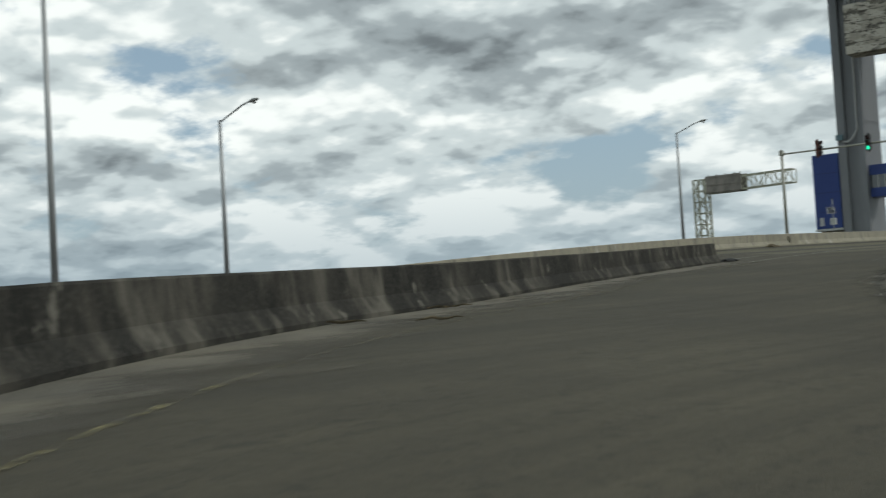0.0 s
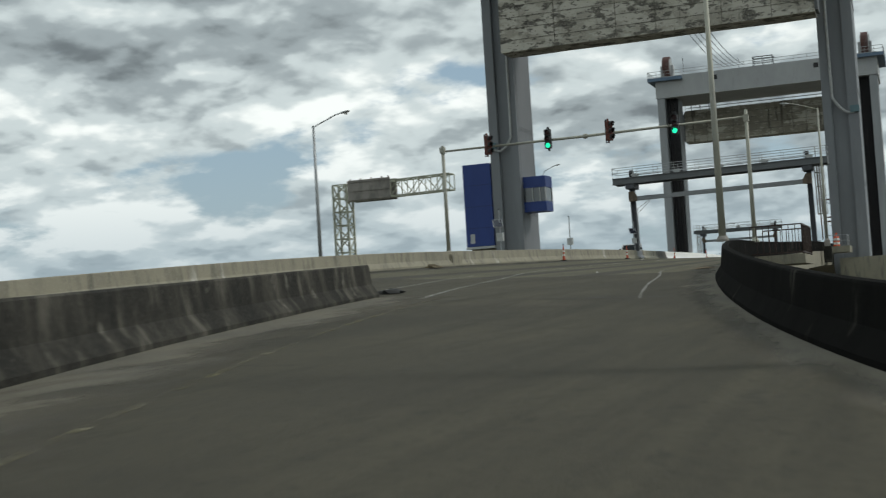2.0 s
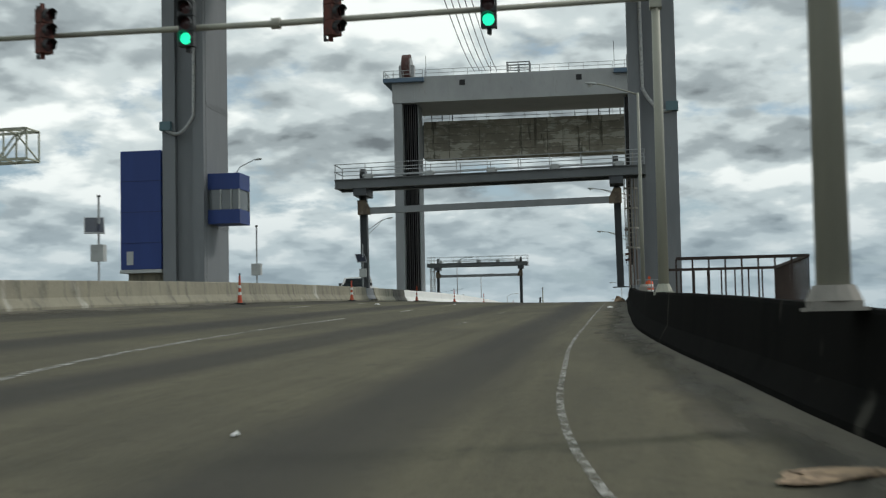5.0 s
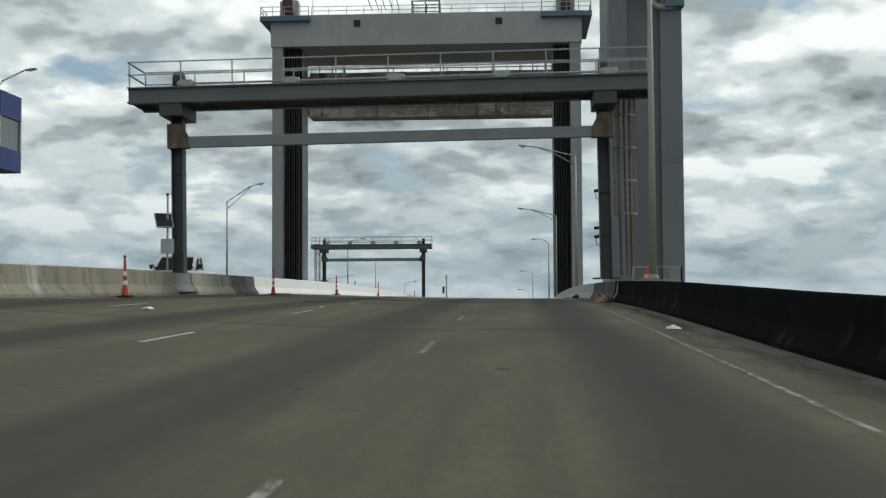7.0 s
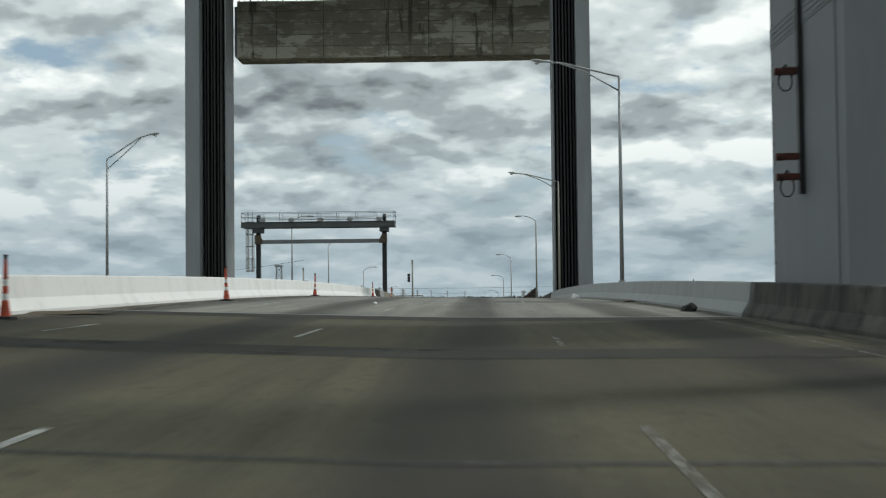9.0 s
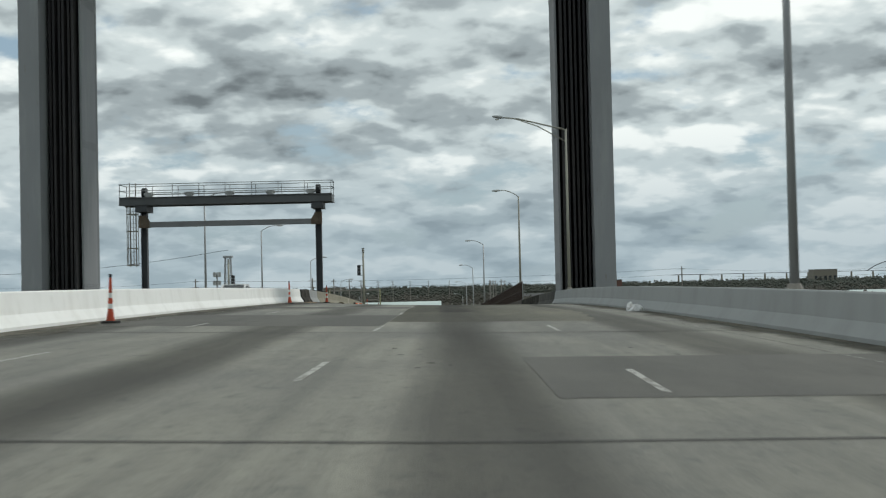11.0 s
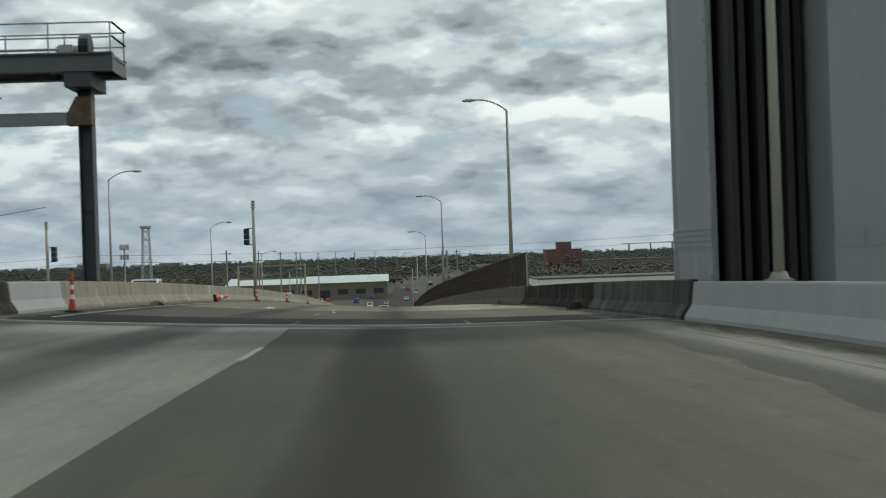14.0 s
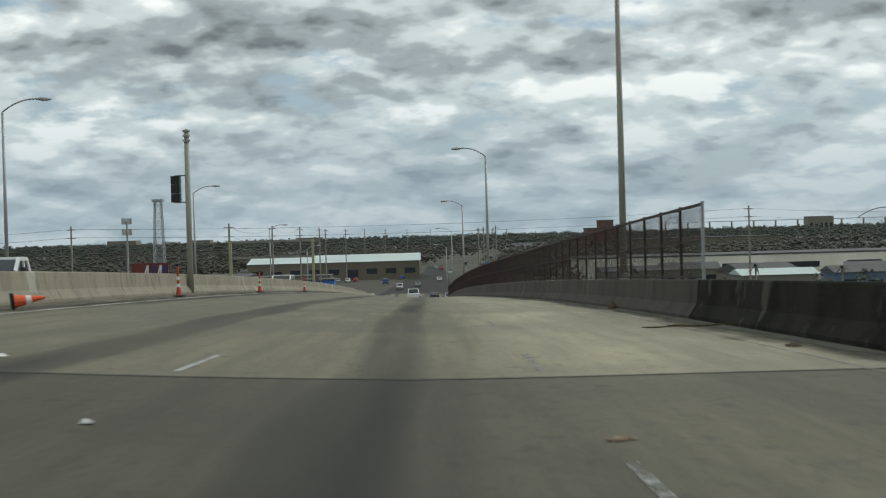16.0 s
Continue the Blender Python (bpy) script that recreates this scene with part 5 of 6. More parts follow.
def cable_loop(x0, x1, y, zt, zb, bx, bz, label):
    root = thing("cable_loop", pose(x0, y, 0), label, "hanging cable", "hanging cables on the tower legs")
    bm = bmesh.new()
    pts = [(0, 0, zt + (zb - zt) * k / 16 * 0.93) for k in range(17)]
    pts = [(0.10 * (i / 16) ** 2 * (x1 - x0), 0, z) for i, (_, _, z) in enumerate(pts)]
    end = Vector(pts[-1])
    tgt = Vector((bx - x0, 0, bz))
    low = Vector(((end.x + tgt.x) / 2, 0, zb - 0.9))
    for k in range(1, 11):
        u = k / 10
        pts.append(tuple(end * (1 - u) ** 2 + low * 2 * u * (1 - u) + tgt * u * u))
    tube(bm, pts, 0.13, 8)
    cable = smooth(part("cable", bm, CABLE_GREY, root))
    for p in pts:
        part("cable_tie", tube(bmesh.new(), [Vector(p) - Vector((0, 0, 0.05)), Vector(p) + Vector((0, 0, 0.05))], 0.165, 8), GALV, cable)
    bm = box(bmesh.new(), bx - x0 - 0.42, bx - x0 + 0.42, -0.3, 0.35, bz - 0.1, bz + 0.55)
    part("junction_box", bm, material("teal_grey_box", (0.10, 0.17, 0.19), 0.6) if x0 < 0 else bpy.data.materials["teal_grey_box"], root, "teal-grey junction box")


cable_loop(-25.5, -26.4, 3.35, 31.5, 14.6, -27.7, 14.8, "pale segmented cable looping down to a box on the leg")
cable_loop(7.2, 8.0, 3.35, 31.5, 15.1, 9.3, 14.7, "pale segmented cable looping down to a box on the other leg")

# pier platform and its rusty railing beside the nearer tower
bm = box(bmesh.new(), 6.55, 9.2, -63.0, -57.5, -0.9, -0.45)
structure("service_platform", bm, PALE_CONC, "concrete service platform outside the parapet", "platform")
bm = box(bmesh.new(), 6.25, 8.4, -7.0, -3.2, 0.9, 1.45)
structure("pier_platform", bm, PALE_CONC, "concrete pier shelf outside the parapet", "platform")
bm = box(bmesh.new(), 7.4, 11.4, -6.0, 8.0, -16, 0.39)
structure("pier", bm, PALE_CONC, "concrete pier under the tower", "bridge pier")
bm = box(bmesh.new(), -31, -24, -6.0, 9.0, -16, 0.2)
structure("pier_left", bm, PALE_CONC, "concrete pier under the tower", "bridge pier")
for s in (7, -29.5):
    bm = box(bmesh.new(), s, s + 4.5, 92, 103, -16, 0.2)
    structure("pier_far", bm, PALE_CONC, "concrete pier under the farther tower", "bridge pier")
rail = thing("platform_railing", pose(0, 0, -0.45), "rusty brown steel railing round the service platform", "railing")
for a, b in (((6.65, -62.9, 0), (9.1, -62.9, 0)), ((9.1, -62.9, 0), (9.1, -57.6, 0)), ((6.65, -57.6, 0), (9.1, -57.6, 0))):
    a, b = Vector(a), Vector(b)
    for z in (0.1, 1.45):
        part("rail_bar", bar(bmesh.new(), a + Vector((0, 0, z)), b + Vector((0, 0, z)), 0.06), FENCE_BROWN, rail)
    n = round((b - a).length / 0.3)
    for i in range(n + 1):
        p = a.lerp(b, i / n)
        part("baluster", box(bmesh.new(), p.x - 0.016, p.x + 0.016, p.y - 0.016, p.y + 0.016, 0.0, 1.44), FENCE_BROWN, rail)
rail = thing("shelf_railing", pose(0, 0, 1.45), "grey pipe railing on the pier shelf", "railing")
for a, b in (((6.4, -6.8, 0), (8.2, -6.8, 0)), ((8.2, -6.8, 0), (8.2, -3.4, 0))):
    part("rail_section", rail_run(bmesh.new(), [a, b], 1.0, 0.025, 0.9, 1), GALV, rail)

# rescue hooks on the leg's inner face
for z in (4.3, 6.5):
    hook = thing("leg_light", pose(6.28, 6.6, z), "rusted red lamp housing on the leg with a looped conduit", "warning light", "warning lights on the leg")
    for k in ((0.0, 0.42) if z < 5 else (0.0,)):
        bm = box(bmesh.new(), -0.38, -0.001, -0.12, 0.12, k, k + 0.13)
        tube(bm, [(-0.38, 0, k + 0.06), (-0.52, 0, k + 0.06)], 0.08, 10)
        part("housing", bm, RUST, hook)
    bm = bmesh.new()
    tube(bm, [(-0.3 - 0.14 * math.sin(a), 0, 0.1 - 0.35 * math.sin(a / 2) + 0.1 * math.cos(a)) for a in np.linspace(0, 2 * math.pi, 17)], 0.018, 6)
    part("conduit_loop", bm, BLACK, hook)
bm = box(bmesh.new(), 6.2, 6.298, 6.4, 6.6, 4.0, 8.3)
structure("leg_conduit", bm, BLACK, "black conduit channel on the tower leg", "conduit")

# cables strung between the tower tops
cables = thing("power_cables", pose(0, 0, 0), "bundle of dark cables strung between the towers", "cables")
for k in range(5):
    bm = bmesh.new()
    a, b = Vector((-8.2 + 0.55 * k, 8, 27.5 + 0.0 * k)), Vector((-14.8 + 0.8 * k, 94, TOP + 4.2))
    pts = []
    for i in range(25):
        u = i / 24
        p = a.lerp(b, u)
        p.z -= 3.6 * u * (1 - u)
        pts.append(p)
    tube(bm, pts, 0.045, 5)
    part("cable", bm, WIRE, cables)


# ---- small things beside the barriers ----
def solar_post(x, y, z, panel, label, h=2.0):
    root = thing("solar_sensor_post", pose(x, y, z), label, "sensor post", "sensor posts on the median")
    bm = bmesh.new()
    tube(bm, [(0, 0, -0.1), (0, 0, h + (0.5 if panel else 1.3))], 0.035, 8)
    pole = part("pole", bm, GALV, root)
    bm = box(bmesh.new(), -0.2, 0.2, -0.15, 0.12, h * 0.28, h * 0.28 + 0.5)
    part("cabinet", bm, CABINET, root)
    if panel:
        m = Matrix.Translation((-0.1, -0.1, h * 0.82)) @ pose(0, 0, 0, 38, 0, 24)
        bm = box(bmesh.new(), -0.3, 0.3, -0.42, 0.42, -0.02, 0.02, m)
        pan = part("panel_frame", bm, GALV, root)
        bm = box(bmesh.new(), -0.27, 0.27, -0.39, 0.39, 0.0205, 0.026, m)
        part("solar_panel_face", bm, SOLAR, pan)
    bm = bmesh.new()
    tube(bm, [(0, 0, h + (0.5 if panel else 1.3)), (0, 0, h + (0.56 if panel else 1.36))], 0.06, 8)
    part("sensor_cap", bm, BLACK, pole)


solar_post(-9.95, -51, road_z(-10, -51) + 0.82, True, "solar panel and cabinet on a post over the median barrier")
solar_post(-9.95, -34.2, road_z(-10, -34) + 0.82, False, "small grey cabinet on a slim post over the median barrier", 1.1)
solar_post(-9.95, -11.5, road_z(-10, -11) + 0.82, True, "solar panel and cabinet on a post beside the gantry", 2.1)


def delineator(x, y, tilt, label="orange tube delineator with white bands on a black base"):
    z = road_z(x, y) + 0.008
    root = thing("delineator", pose(x, y, z), label, "traffic delineator", "delineators along the median")
    bm = bmesh.new()
    tube(bm, [(0, 0, 0), (0, 0, 0.05), (0, 0, 0.06)], [0.24, 0.23, 0.12], 8)
    part("rubber_base", bm, RUBBER, root)
    m = pose(0, 0, 0.05, tilt, tilt * 0.6, 0)
    cuts = [(0.0, 0.30, 0.11, 0.065, DULL_ORANGE), (0.301, 0.42, 0.065, 0.058, REFLECT), (0.421, 0.56, 0.058, 0.052, DULL_ORANGE), (0.561, 0.68, 0.052, 0.048, REFLECT), (0.681, 1.05, 0.048, 0.035, DULL_ORANGE)]
    for a, b, r0, r1, mt in cuts:
        bm = bmesh.new()
        tube(bm, [m @ Vector((0, 0, a)), m @ Vector((0, 0, b))], [r0, r1], 10)
        part("orange_section" if mt is DULL_ORANGE else "white_band", bm, mt, root)
    bm = bmesh.new()
    tube(bm, [m @ Vector((0, 0, 1.05)), m @ Vector((0, 0, 1.13))], [0.03, 0.045], 8)
    part("top_grip", bm, RUBBER, root)


for x, y, tl in ((-8.95, -40, 1), (-8.95, -19.5, -2), (-9.05, 3.0, 2), (-9.0, 23.2, -3), (-9.0, 46.5, 2), (-9.0, 82.5, -2), (-9.0, 103.6, 1), (-9.0, 150, -3), (-9.0, 172.5, 2), (-9.0, 197.7, 0)):
    delineator(x, y, tl)


def traffic_cone(m, label):
    root = thing("traffic_cone", m, label, "traffic cone")
    bm = box(bmesh.new(), -0.19, 0.19, -0.19, 0.19, 0, 0.04)
    part("base", bm, RUBBER, root)
    for a, b, r0, r1, mt in ((0.041, 0.3, 0.15, 0.105, ORANGE), (0.301, 0.42, 0.105, 0.085, REFLECT), (0.421, 0.72, 0.085, 0.03, ORANGE)):
        bm = bmesh.new()
        tube(bm, [(0, 0, a), (0, 0, b)], [r0, r1], 12)
        part("orange_section" if mt is ORANGE else "white_band", bm, mt, root)


traffic_cone(pose(-9.05, 131.3, road_z(-9.1, 131.3) + 0.16, 0, 84, 25), "toppled orange cone lying beside the median barrier")


def drum(x, y, z):
    root = thing("traffic_drum", pose(x, y, z), "orange and white traffic drum with a warning light", "traffic drum")
    for a, b, r0, r1, mt in ((0, 0.2, 0.3, 0.285, ORANGE), (0.201, 0.4, 0.285, 0.275, REFLECT), (0.401, 0.6, 0.27, 0.26, ORANGE), (0.601, 0.76, 0.258, 0.25, REFLECT), (0.761, 0.95, 0.245, 0.2, ORANGE)):
        bm = bmesh.new()
        tube(bm, [(0, 0, a), (0, 0, b)], [r0, r1], 16)
        part("orange_section" if mt is ORANGE else "white_band", bm, mt, root)
    bm = box(bmesh.new(), -0.05, 0.05, -0.05, 0.05, 0.951, 1.06)
    tube(bm, [(0, -0.05, 1.16), (0, 0.05, 1.16)], 0.1, 12)
    part("warning_light", bm, ORANGE, root)


drum(7.2, -5.3, 1.45)


def scrap(name, x, y, size, mat, label, seed, high=0.12, cat="debris"):
    rnd = random.Random(seed)
    bm = bmesh.new()
    bmesh.ops.create_icosphere(bm, subdivisions=2, radius=1.0)
    for v in bm.verts:
        k = 0.55 + 0.75 * rnd.random()
        v.co = Vector((v.co.x * size * k, v.co.y * size * 0.6 * k, max(-0.02, v.co.z) * high * (0.4 + rnd.random())))
    ob = part(name, bm, mat, None)
    ob.matrix_basis = pose(x, y, road_z(x, y) + 0.012, 0, 0, rnd.uniform(0, 180))
    return tagged(ob, label, cat)


CARD = material("crumpled_cardboard", (0.34, 0.24, 0.15), 0.9, spots=[(8.0, 0.45, 0.6, (0.12, 0.08, 0.05), 0.8, ONE)])
BAG = material("white_plastic_bag", (0.72, 0.72, 0.71), 0.5, spots=[(9.0, 0.5, 0.65, (0.45, 0.45, 0.44), 0.7, ONE)])
LEAF = material("dry_weeds", (0.12, 0.09, 0.05), 0.95, spots=[(20.0, 0.45, 0.6, (0.04, 0.04, 0.025), 0.8, ONE)])
for i, (x, y, s, mt, hi, lb) in enumerate((
        (5.35, -6.3, 0.45, CARD, 0.3, "crumpled brown cardboard lying at the parapet"), (5.3, 58.9, 0.3, BAG, 0.24, "crumpled white plastic bag at the parapet"),
        (5.35, 57.8, 0.26, BAG, 0.2, "white plastic bag lying at the parapet"), (5.35, 109.8, 0.3, RUBBER, 0.2, "black torn tyre rubber at the parapet"),
        (1.5, -96.3, 0.4, RUBBER, 0.14, "flattened black tyre tread at the gore"), (7.0, -79.5, 0.55, CARD, 0.03, "flat sheet of dirty cardboard on the shoulder"),
        (-9.0, 116, 0.5, LEAF, 0.14, "tuft of dry weeds by the barrier"),
        (-8.9, 92, 0.5, CARD, 0.05, "flat brown scrap beside the barrier"), (-9.1, 6.5, 0.9, LEAF, 0.06, "dry leaves gathered beside the barrier"),
        (-8.8, -66, 0.6, LEAF, 0.18, "dark tuft of weeds at the barrier"), (5.2, 14.5, 0.3, RUBBER, 0.2, "dark scrap of rubber at the parapet"),
        (5.3, 30.0, 0.5, LEAF, 0.07, "flat clump of dry weeds at the parapet"),
        (-3.9, 22.5, 0.12, BAG, 0.06, "small white scrap on the lane"), (2.6, -78, 0.06, BAG, 0.03, "small white scrap on the ramp"),
        (-6.1, -27, 0.2, BAG, 0.05, "small white scrap on the lane"), (-5.2, 118.5, 0.2, BAG, 0.05, "small white scrap on the lane"),
        (-2.45, 112.4, 0.09, BAG, 0.03, "small white scrap on the slab"), (1.3, 111.5, 0.11, CARD, 0.015, "flat brown scrap on the slab"), (5.0, -31.0, 0.17, BAG, 0.07, "torn white plastic sheet at the parapet"),
        (-3.35, -19.6, 0.07, BAG, 0.03, "small white scrap on the lane"), (5.0, 120.5, 0.12, LEAF, 0.05, "small tuft of weeds on the shoulder"), (5.1, 117.0, 0.10, LEAF, 0.05, "small tuft of weeds on the shoulder"),
        (5.45, 141.0, 0.2, LEAF, 0.16, "dark clump of weeds at the parapet"))):
    scrap("debris", x, y, s, mt, lb, i + 3, hi)
for i, (x, y, a, ln) in enumerate(((10.5, -128.5, 20, 1.0), (12.0, -133.0, -15, 1.1), (12.6, -131.5, 40, 0.7), (4.85, 126.6, 8, 1.9))):
    bm = bmesh.new()
    rnd = random.Random(40 + i)
    tube(bm, [(ln * (k / 6 - 0.5), rnd.uniform(-0.06, 0.06), 0.02 + 0.05 * rnd.random()) for k in range(7)], [0.012, 0.02, 0.025, 0.025, 0.02, 0.015, 0.008], 6)
    ob = part("branch", bm, LEAF, None)
    ob.matrix_basis = pose(x, y, road_z(x, y) + 0.012, 0, 0, a)
    tagged(ob, "thin dry branch lying on the roadway", "branch", "branches on the roadway")


# ---- mesh fence on the descending parapet ----
fence = thing("mesh_fence", pose(0, 0, 0), "rusted brown steel mesh fence on the parapet", "fence")
fy = 131.0
posts = []
while fy < 335:
    posts.append(fy)
    fy += 2.4
fence_x = lambda y: right_edge(y) + 0.33
top_of = lambda y: road_z(fence_x(y), y) + 0.86
for a, b in zip(posts, posts[1:]):
    bm = bmesh.new()
    for k in range(1, 60):
        y = a + (b - a) * k / 60
        box(bm, fence_x(y) - 0.0015, fence_x(y) + 0.0015, y - 0.0022, y + 0.0022, top_of(y) + 0.05, top_of(y) + 1.63)
    for k in range(1, 14):
        bar(bm, (fence_x(a), a, top_of(a) + 0.115 * k), (fence_x(b), b, top_of(b) + 0.115 * k), 0.004)
    part("mesh_panel", bm, FENCE_BROWN, fence)["kind"] = "stuff"
    bm = bmesh.new()
    for h, w in ((1.64, 0.06), (0.85, 0.04), (0.05, 0.04)):
        bar(bm, (fence_x(a), a, top_of(a) + h), (fence_x(b), b, top_of(b) + h), w)
    part("rail", bm, FENCE_BROWN, fence)
for y in posts:
    bm = box(bmesh.new(), fence_x(y) - 0.03, fence_x(y) + 0.03, y - 0.035, y + 0.035, top_of(y) - 0.05, top_of(y) + 1.7)
    part("post", bm, GALV if y < 132 else FENCE_BROWN, fence, "pale galvanized end post" if y < 132 else "")


# ---- signal poles on the descent ----
def side_signal(x, y, z, h, side, label):
    root = thing("signal_pole", pose(x, y, z), label, "signal pole", "signal poles on the descent")
    bm = bmesh.new()
    tube(bm, [(0, 0, -0.6), (0, 0, h)], [0.13, 0.10], 10)
    pole = smooth(part("pole", bm, POLE_TAN, root))
    bm = bmesh.new()
    for zz in (h - 1.9, h - 3.0):
        bar(bm, (0, 0, zz), (side * 0.55, 0, zz), 0.05)
    part("bracket", bm, DKSTEEL, root)
    bm = bmesh.new()
    for k in range(3):
        box(bm, side * 0.5 - 0.18, side * 0.5 + 0.18, -0.13, 0.25, h - 3.0 + 0.37 * k, h - 2.65 + 0.37 * k)
        tube(bm, [(side * 0.5, 0.25, h - 2.82 + 0.37 * k), (side * 0.5, 0.5, h - 2.86 + 0.37 * k)], 0.15, 10)
    part("signal_head", bm, BLACK, root, "black three-lens head seen from behind")
    bm = bmesh.new()
    for k in range(3):
        tube(bm, [(0, 0, h - 0.5 + 0.2 * k), (0, 0, h - 0.42 + 0.2 * k)], 0.16, 8)
    part("insulator", bm, GALV, pole)


side_signal(-9.75, 156.5, road_z(-10, 156) + 0.6, 6.15, -1, "weathered pole with the back of a traffic signal")
side_signal(-26.0, 165.5, road_z(-26, 165) + 0.6, 6.4, 1, "weathered pole with a traffic signal across the lanes")


# ---- vehicles in the opposite lanes and on the street below ----
TYRE = RUBBER
CARGLASS = material("car_glass", (0.02, 0.024, 0.027), 0.08, spec=0.8)
CHROME = material("chrome", (0.6, 0.6, 0.6), 0.2, 0.9)
RIM = material("alloy_rim", (0.35, 0.35, 0.36), 0.35, 0.6)
CLEARLIGHT = material("headlight_glass", (0.55, 0.57, 0.58), 0.15)
paints = {}


def paint(name, c):
    if name not in paints:
        paints[name] = material("car_paint_" + name, c, 0.25, 0.1)
    return paints[name]


def loft(bm, rows):
    vs = [[bm.verts.new(p) for p in r] for r in rows]
    for a, b in zip(vs, vs[1:]):
        for i in range(len(a)):
            j = (i + 1) % len(a)
            bm.faces.new((a[i], a[j], b[j], b[i]))
    bm.faces.new(vs[0][::-1])
    bm.faces.new(vs[-1])
    return bm


def section(y, w, z0, z1, tuck=0.06):
    return [(-w + tuck, y, z0), (w - tuck, y, z0), (w, y, z0 + 0.18), (w, y, z1 - 0.12), (w - tuck * 1.4, y, z1), (-w + tuck * 1.4, y, z1), (-w, y, z1 - 0.12), (-w, y, z0 + 0.18)]


def vehicle(m, kind, color, label, category, group="vehicles on the opposite lanes"):
    """The nose points along -y."""
    root = thing("pickup_truck" if kind == "pickup" else ("van" if kind == "van" else "car"), m, label, category, group)
    if kind == "pickup":
        body = [(-2.75, 0.80, 0.55, 0.98), (-2.6, 0.95, 0.42, 1.12), (-1.35, 0.99, 0.40, 1.20), (-1.2, 1.0, 0.40, 1.22), (0.75, 1.0, 0.40, 1.24), (2.75, 0.98, 0.45, 1.22)]
        cabin = [(-1.2, 0.90, 1.2, 1.24), (-0.45, 0.80, 1.2, 1.83), (0.5, 0.80, 1.2, 1.87), (0.78, 0.84, 1.2, 1.3)]
        axles, wr = (-1.85, 1.75), 0.40
    elif kind == "van":
        body = [(-2.4, 0.78, 0.5, 0.95), (-2.2, 0.92, 0.38, 1.1), (-1.5, 0.96, 0.36, 1.25), (2.4, 0.96, 0.36, 1.3)]
        cabin = [(-1.6, 0.9, 1.2, 1.27), (-0.8, 0.84, 1.2, 1.95), (2.2, 0.84, 1.2, 1.98), (2.38, 0.86, 1.2, 1.4)]
        axles, wr = (-1.55, 1.5), 0.34
    else:
        body = [(-2.25, 0.70, 0.45, 0.70), (-2.1, 0.86, 0.32, 0.82), (-1.0, 0.90, 0.30, 0.95), (1.5, 0.90, 0.32, 0.99), (2.15, 0.84, 0.4, 0.96), (2.25, 0.72, 0.5, 0.85)]
        cabin = [(-1.0, 0.80, 0.9, 0.96), (-0.25, 0.68, 0.9, 1.42), (0.9, 0.67, 0.9, 1.44), (1.75, 0.76, 0.9, 1.0)]
        axles, wr = (-1.4, 1.35), 0.32
    bm = loft(bmesh.new(), [section(*r) for r in body])
    bmesh.ops.bevel(bm, geom=bm.edges[:], offset=0.025, segments=1, affect="EDGES")
    bod = part("body", bm, color, root)
    bm = loft(bmesh.new(), [section(y, w, z0, z1, 0.03) for y, w, z0, z1 in cabin])
    part("window_band", bm, CARGLASS, root, "dark glass")
    bm = bmesh.new()
    (y1, w1, _, z1), (y2, w2, _, z2) = cabin[1], cabin[2]
    loft(bm, [[(-w1 - 0.01, y1 - 0.03, z1 - 0.03), (w1 + 0.01, y1 - 0.03, z1 - 0.03), (w1 - 0.06, y1, z1 + 0.06), (-w1 + 0.06, y1, z1 + 0.06)],
              [(-w2 - 0.01, y2 + 0.03, z2 - 0.03), (w2 + 0.01, y2 + 0.03, z2 - 0.03), (w2 - 0.06, y2, z2 + 0.06), (-w2 + 0.06, y2, z2 + 0.06)]])
    part("roof", bm, color, root)
    for s in (-1, 1):
        bm = bmesh.new()
        for (ya, wa, _, za), (yb, wb, _, zb) in zip(cabin, cabin[1:]):
            bar(bm, (s * (wa - 0.0), ya, za - 0.02), (s * (wb - 0.0), yb, zb - 0.02), 0.13)
        yc = (y1 + y2) / 2
        bar(bm, (s * (w1 + 0.02), yc, z1), (s * (w1 + 0.1), yc, body[2][3] - 0.02), 0.08)
        part("pillar", bm, color, root)
        bm = box(bmesh.new(), *sorted((s * body[1][1] * 0.55, s * body[1][1] * 0.93)), body[0][0] - 0.0, body[0][0] + 0.12, body[0][3] - 0.22, body[0][3] - 0.02)
        part("headlight", bm, CLEARLIGHT, root)
        bm = box(bmesh.new(), *sorted((s * (body[2][1] + 0.0), s * (body[2][1] + 0.2))), cabin[0][0] + 0.35, cabin[0][0] + 0.5, cabin[0][3] + 0.05, cabin[0][3] + 0.25)
        part("wing_mirror", bm, BLACK, root)
        for ya in axles:
            bm = bmesh.new()
            xo = body[2][1]
            tube(bm, [(s * (xo - 0.24), ya, wr), (s * (xo + 0.012), ya, wr)], wr, 16)
            wheel = part("wheel", bm, TYRE, root)
            bm = bmesh.new()
            tube(bm, [(s * (xo + 0.0125), ya, wr), (s * (xo + 0.022), ya, wr)], wr * 0.62, 12)
            part("rim", bm, RIM, wheel)
    bm = box(bmesh.new(), -body[0][1] * 0.6, body[0][1] * 0.6, body[0][0] - 0.03, body[0][0] + 0.05, body[0][2] + 0.1, body[0][3] - 0.08)
    part("grille", bm, BLACK, root)
    bm = box(bmesh.new(), -body[1][1] * 0.95, body[1][1] * 0.95, body[0][0] - 0.08, body[0][0] + 0.08, body[0][2] - 0.08, body[0][2] + 0.08)
    part("bumper", bm, CHROME if kind == "pickup" else color, root)
    return root


def on_opposite(x, y, dz=0.0, turn=0):
    return pose(x, y, road_z(x, y) + dz, math.degrees(math.atan((crest(y + 1) - crest(y - 1)) / 2)), 0, turn)


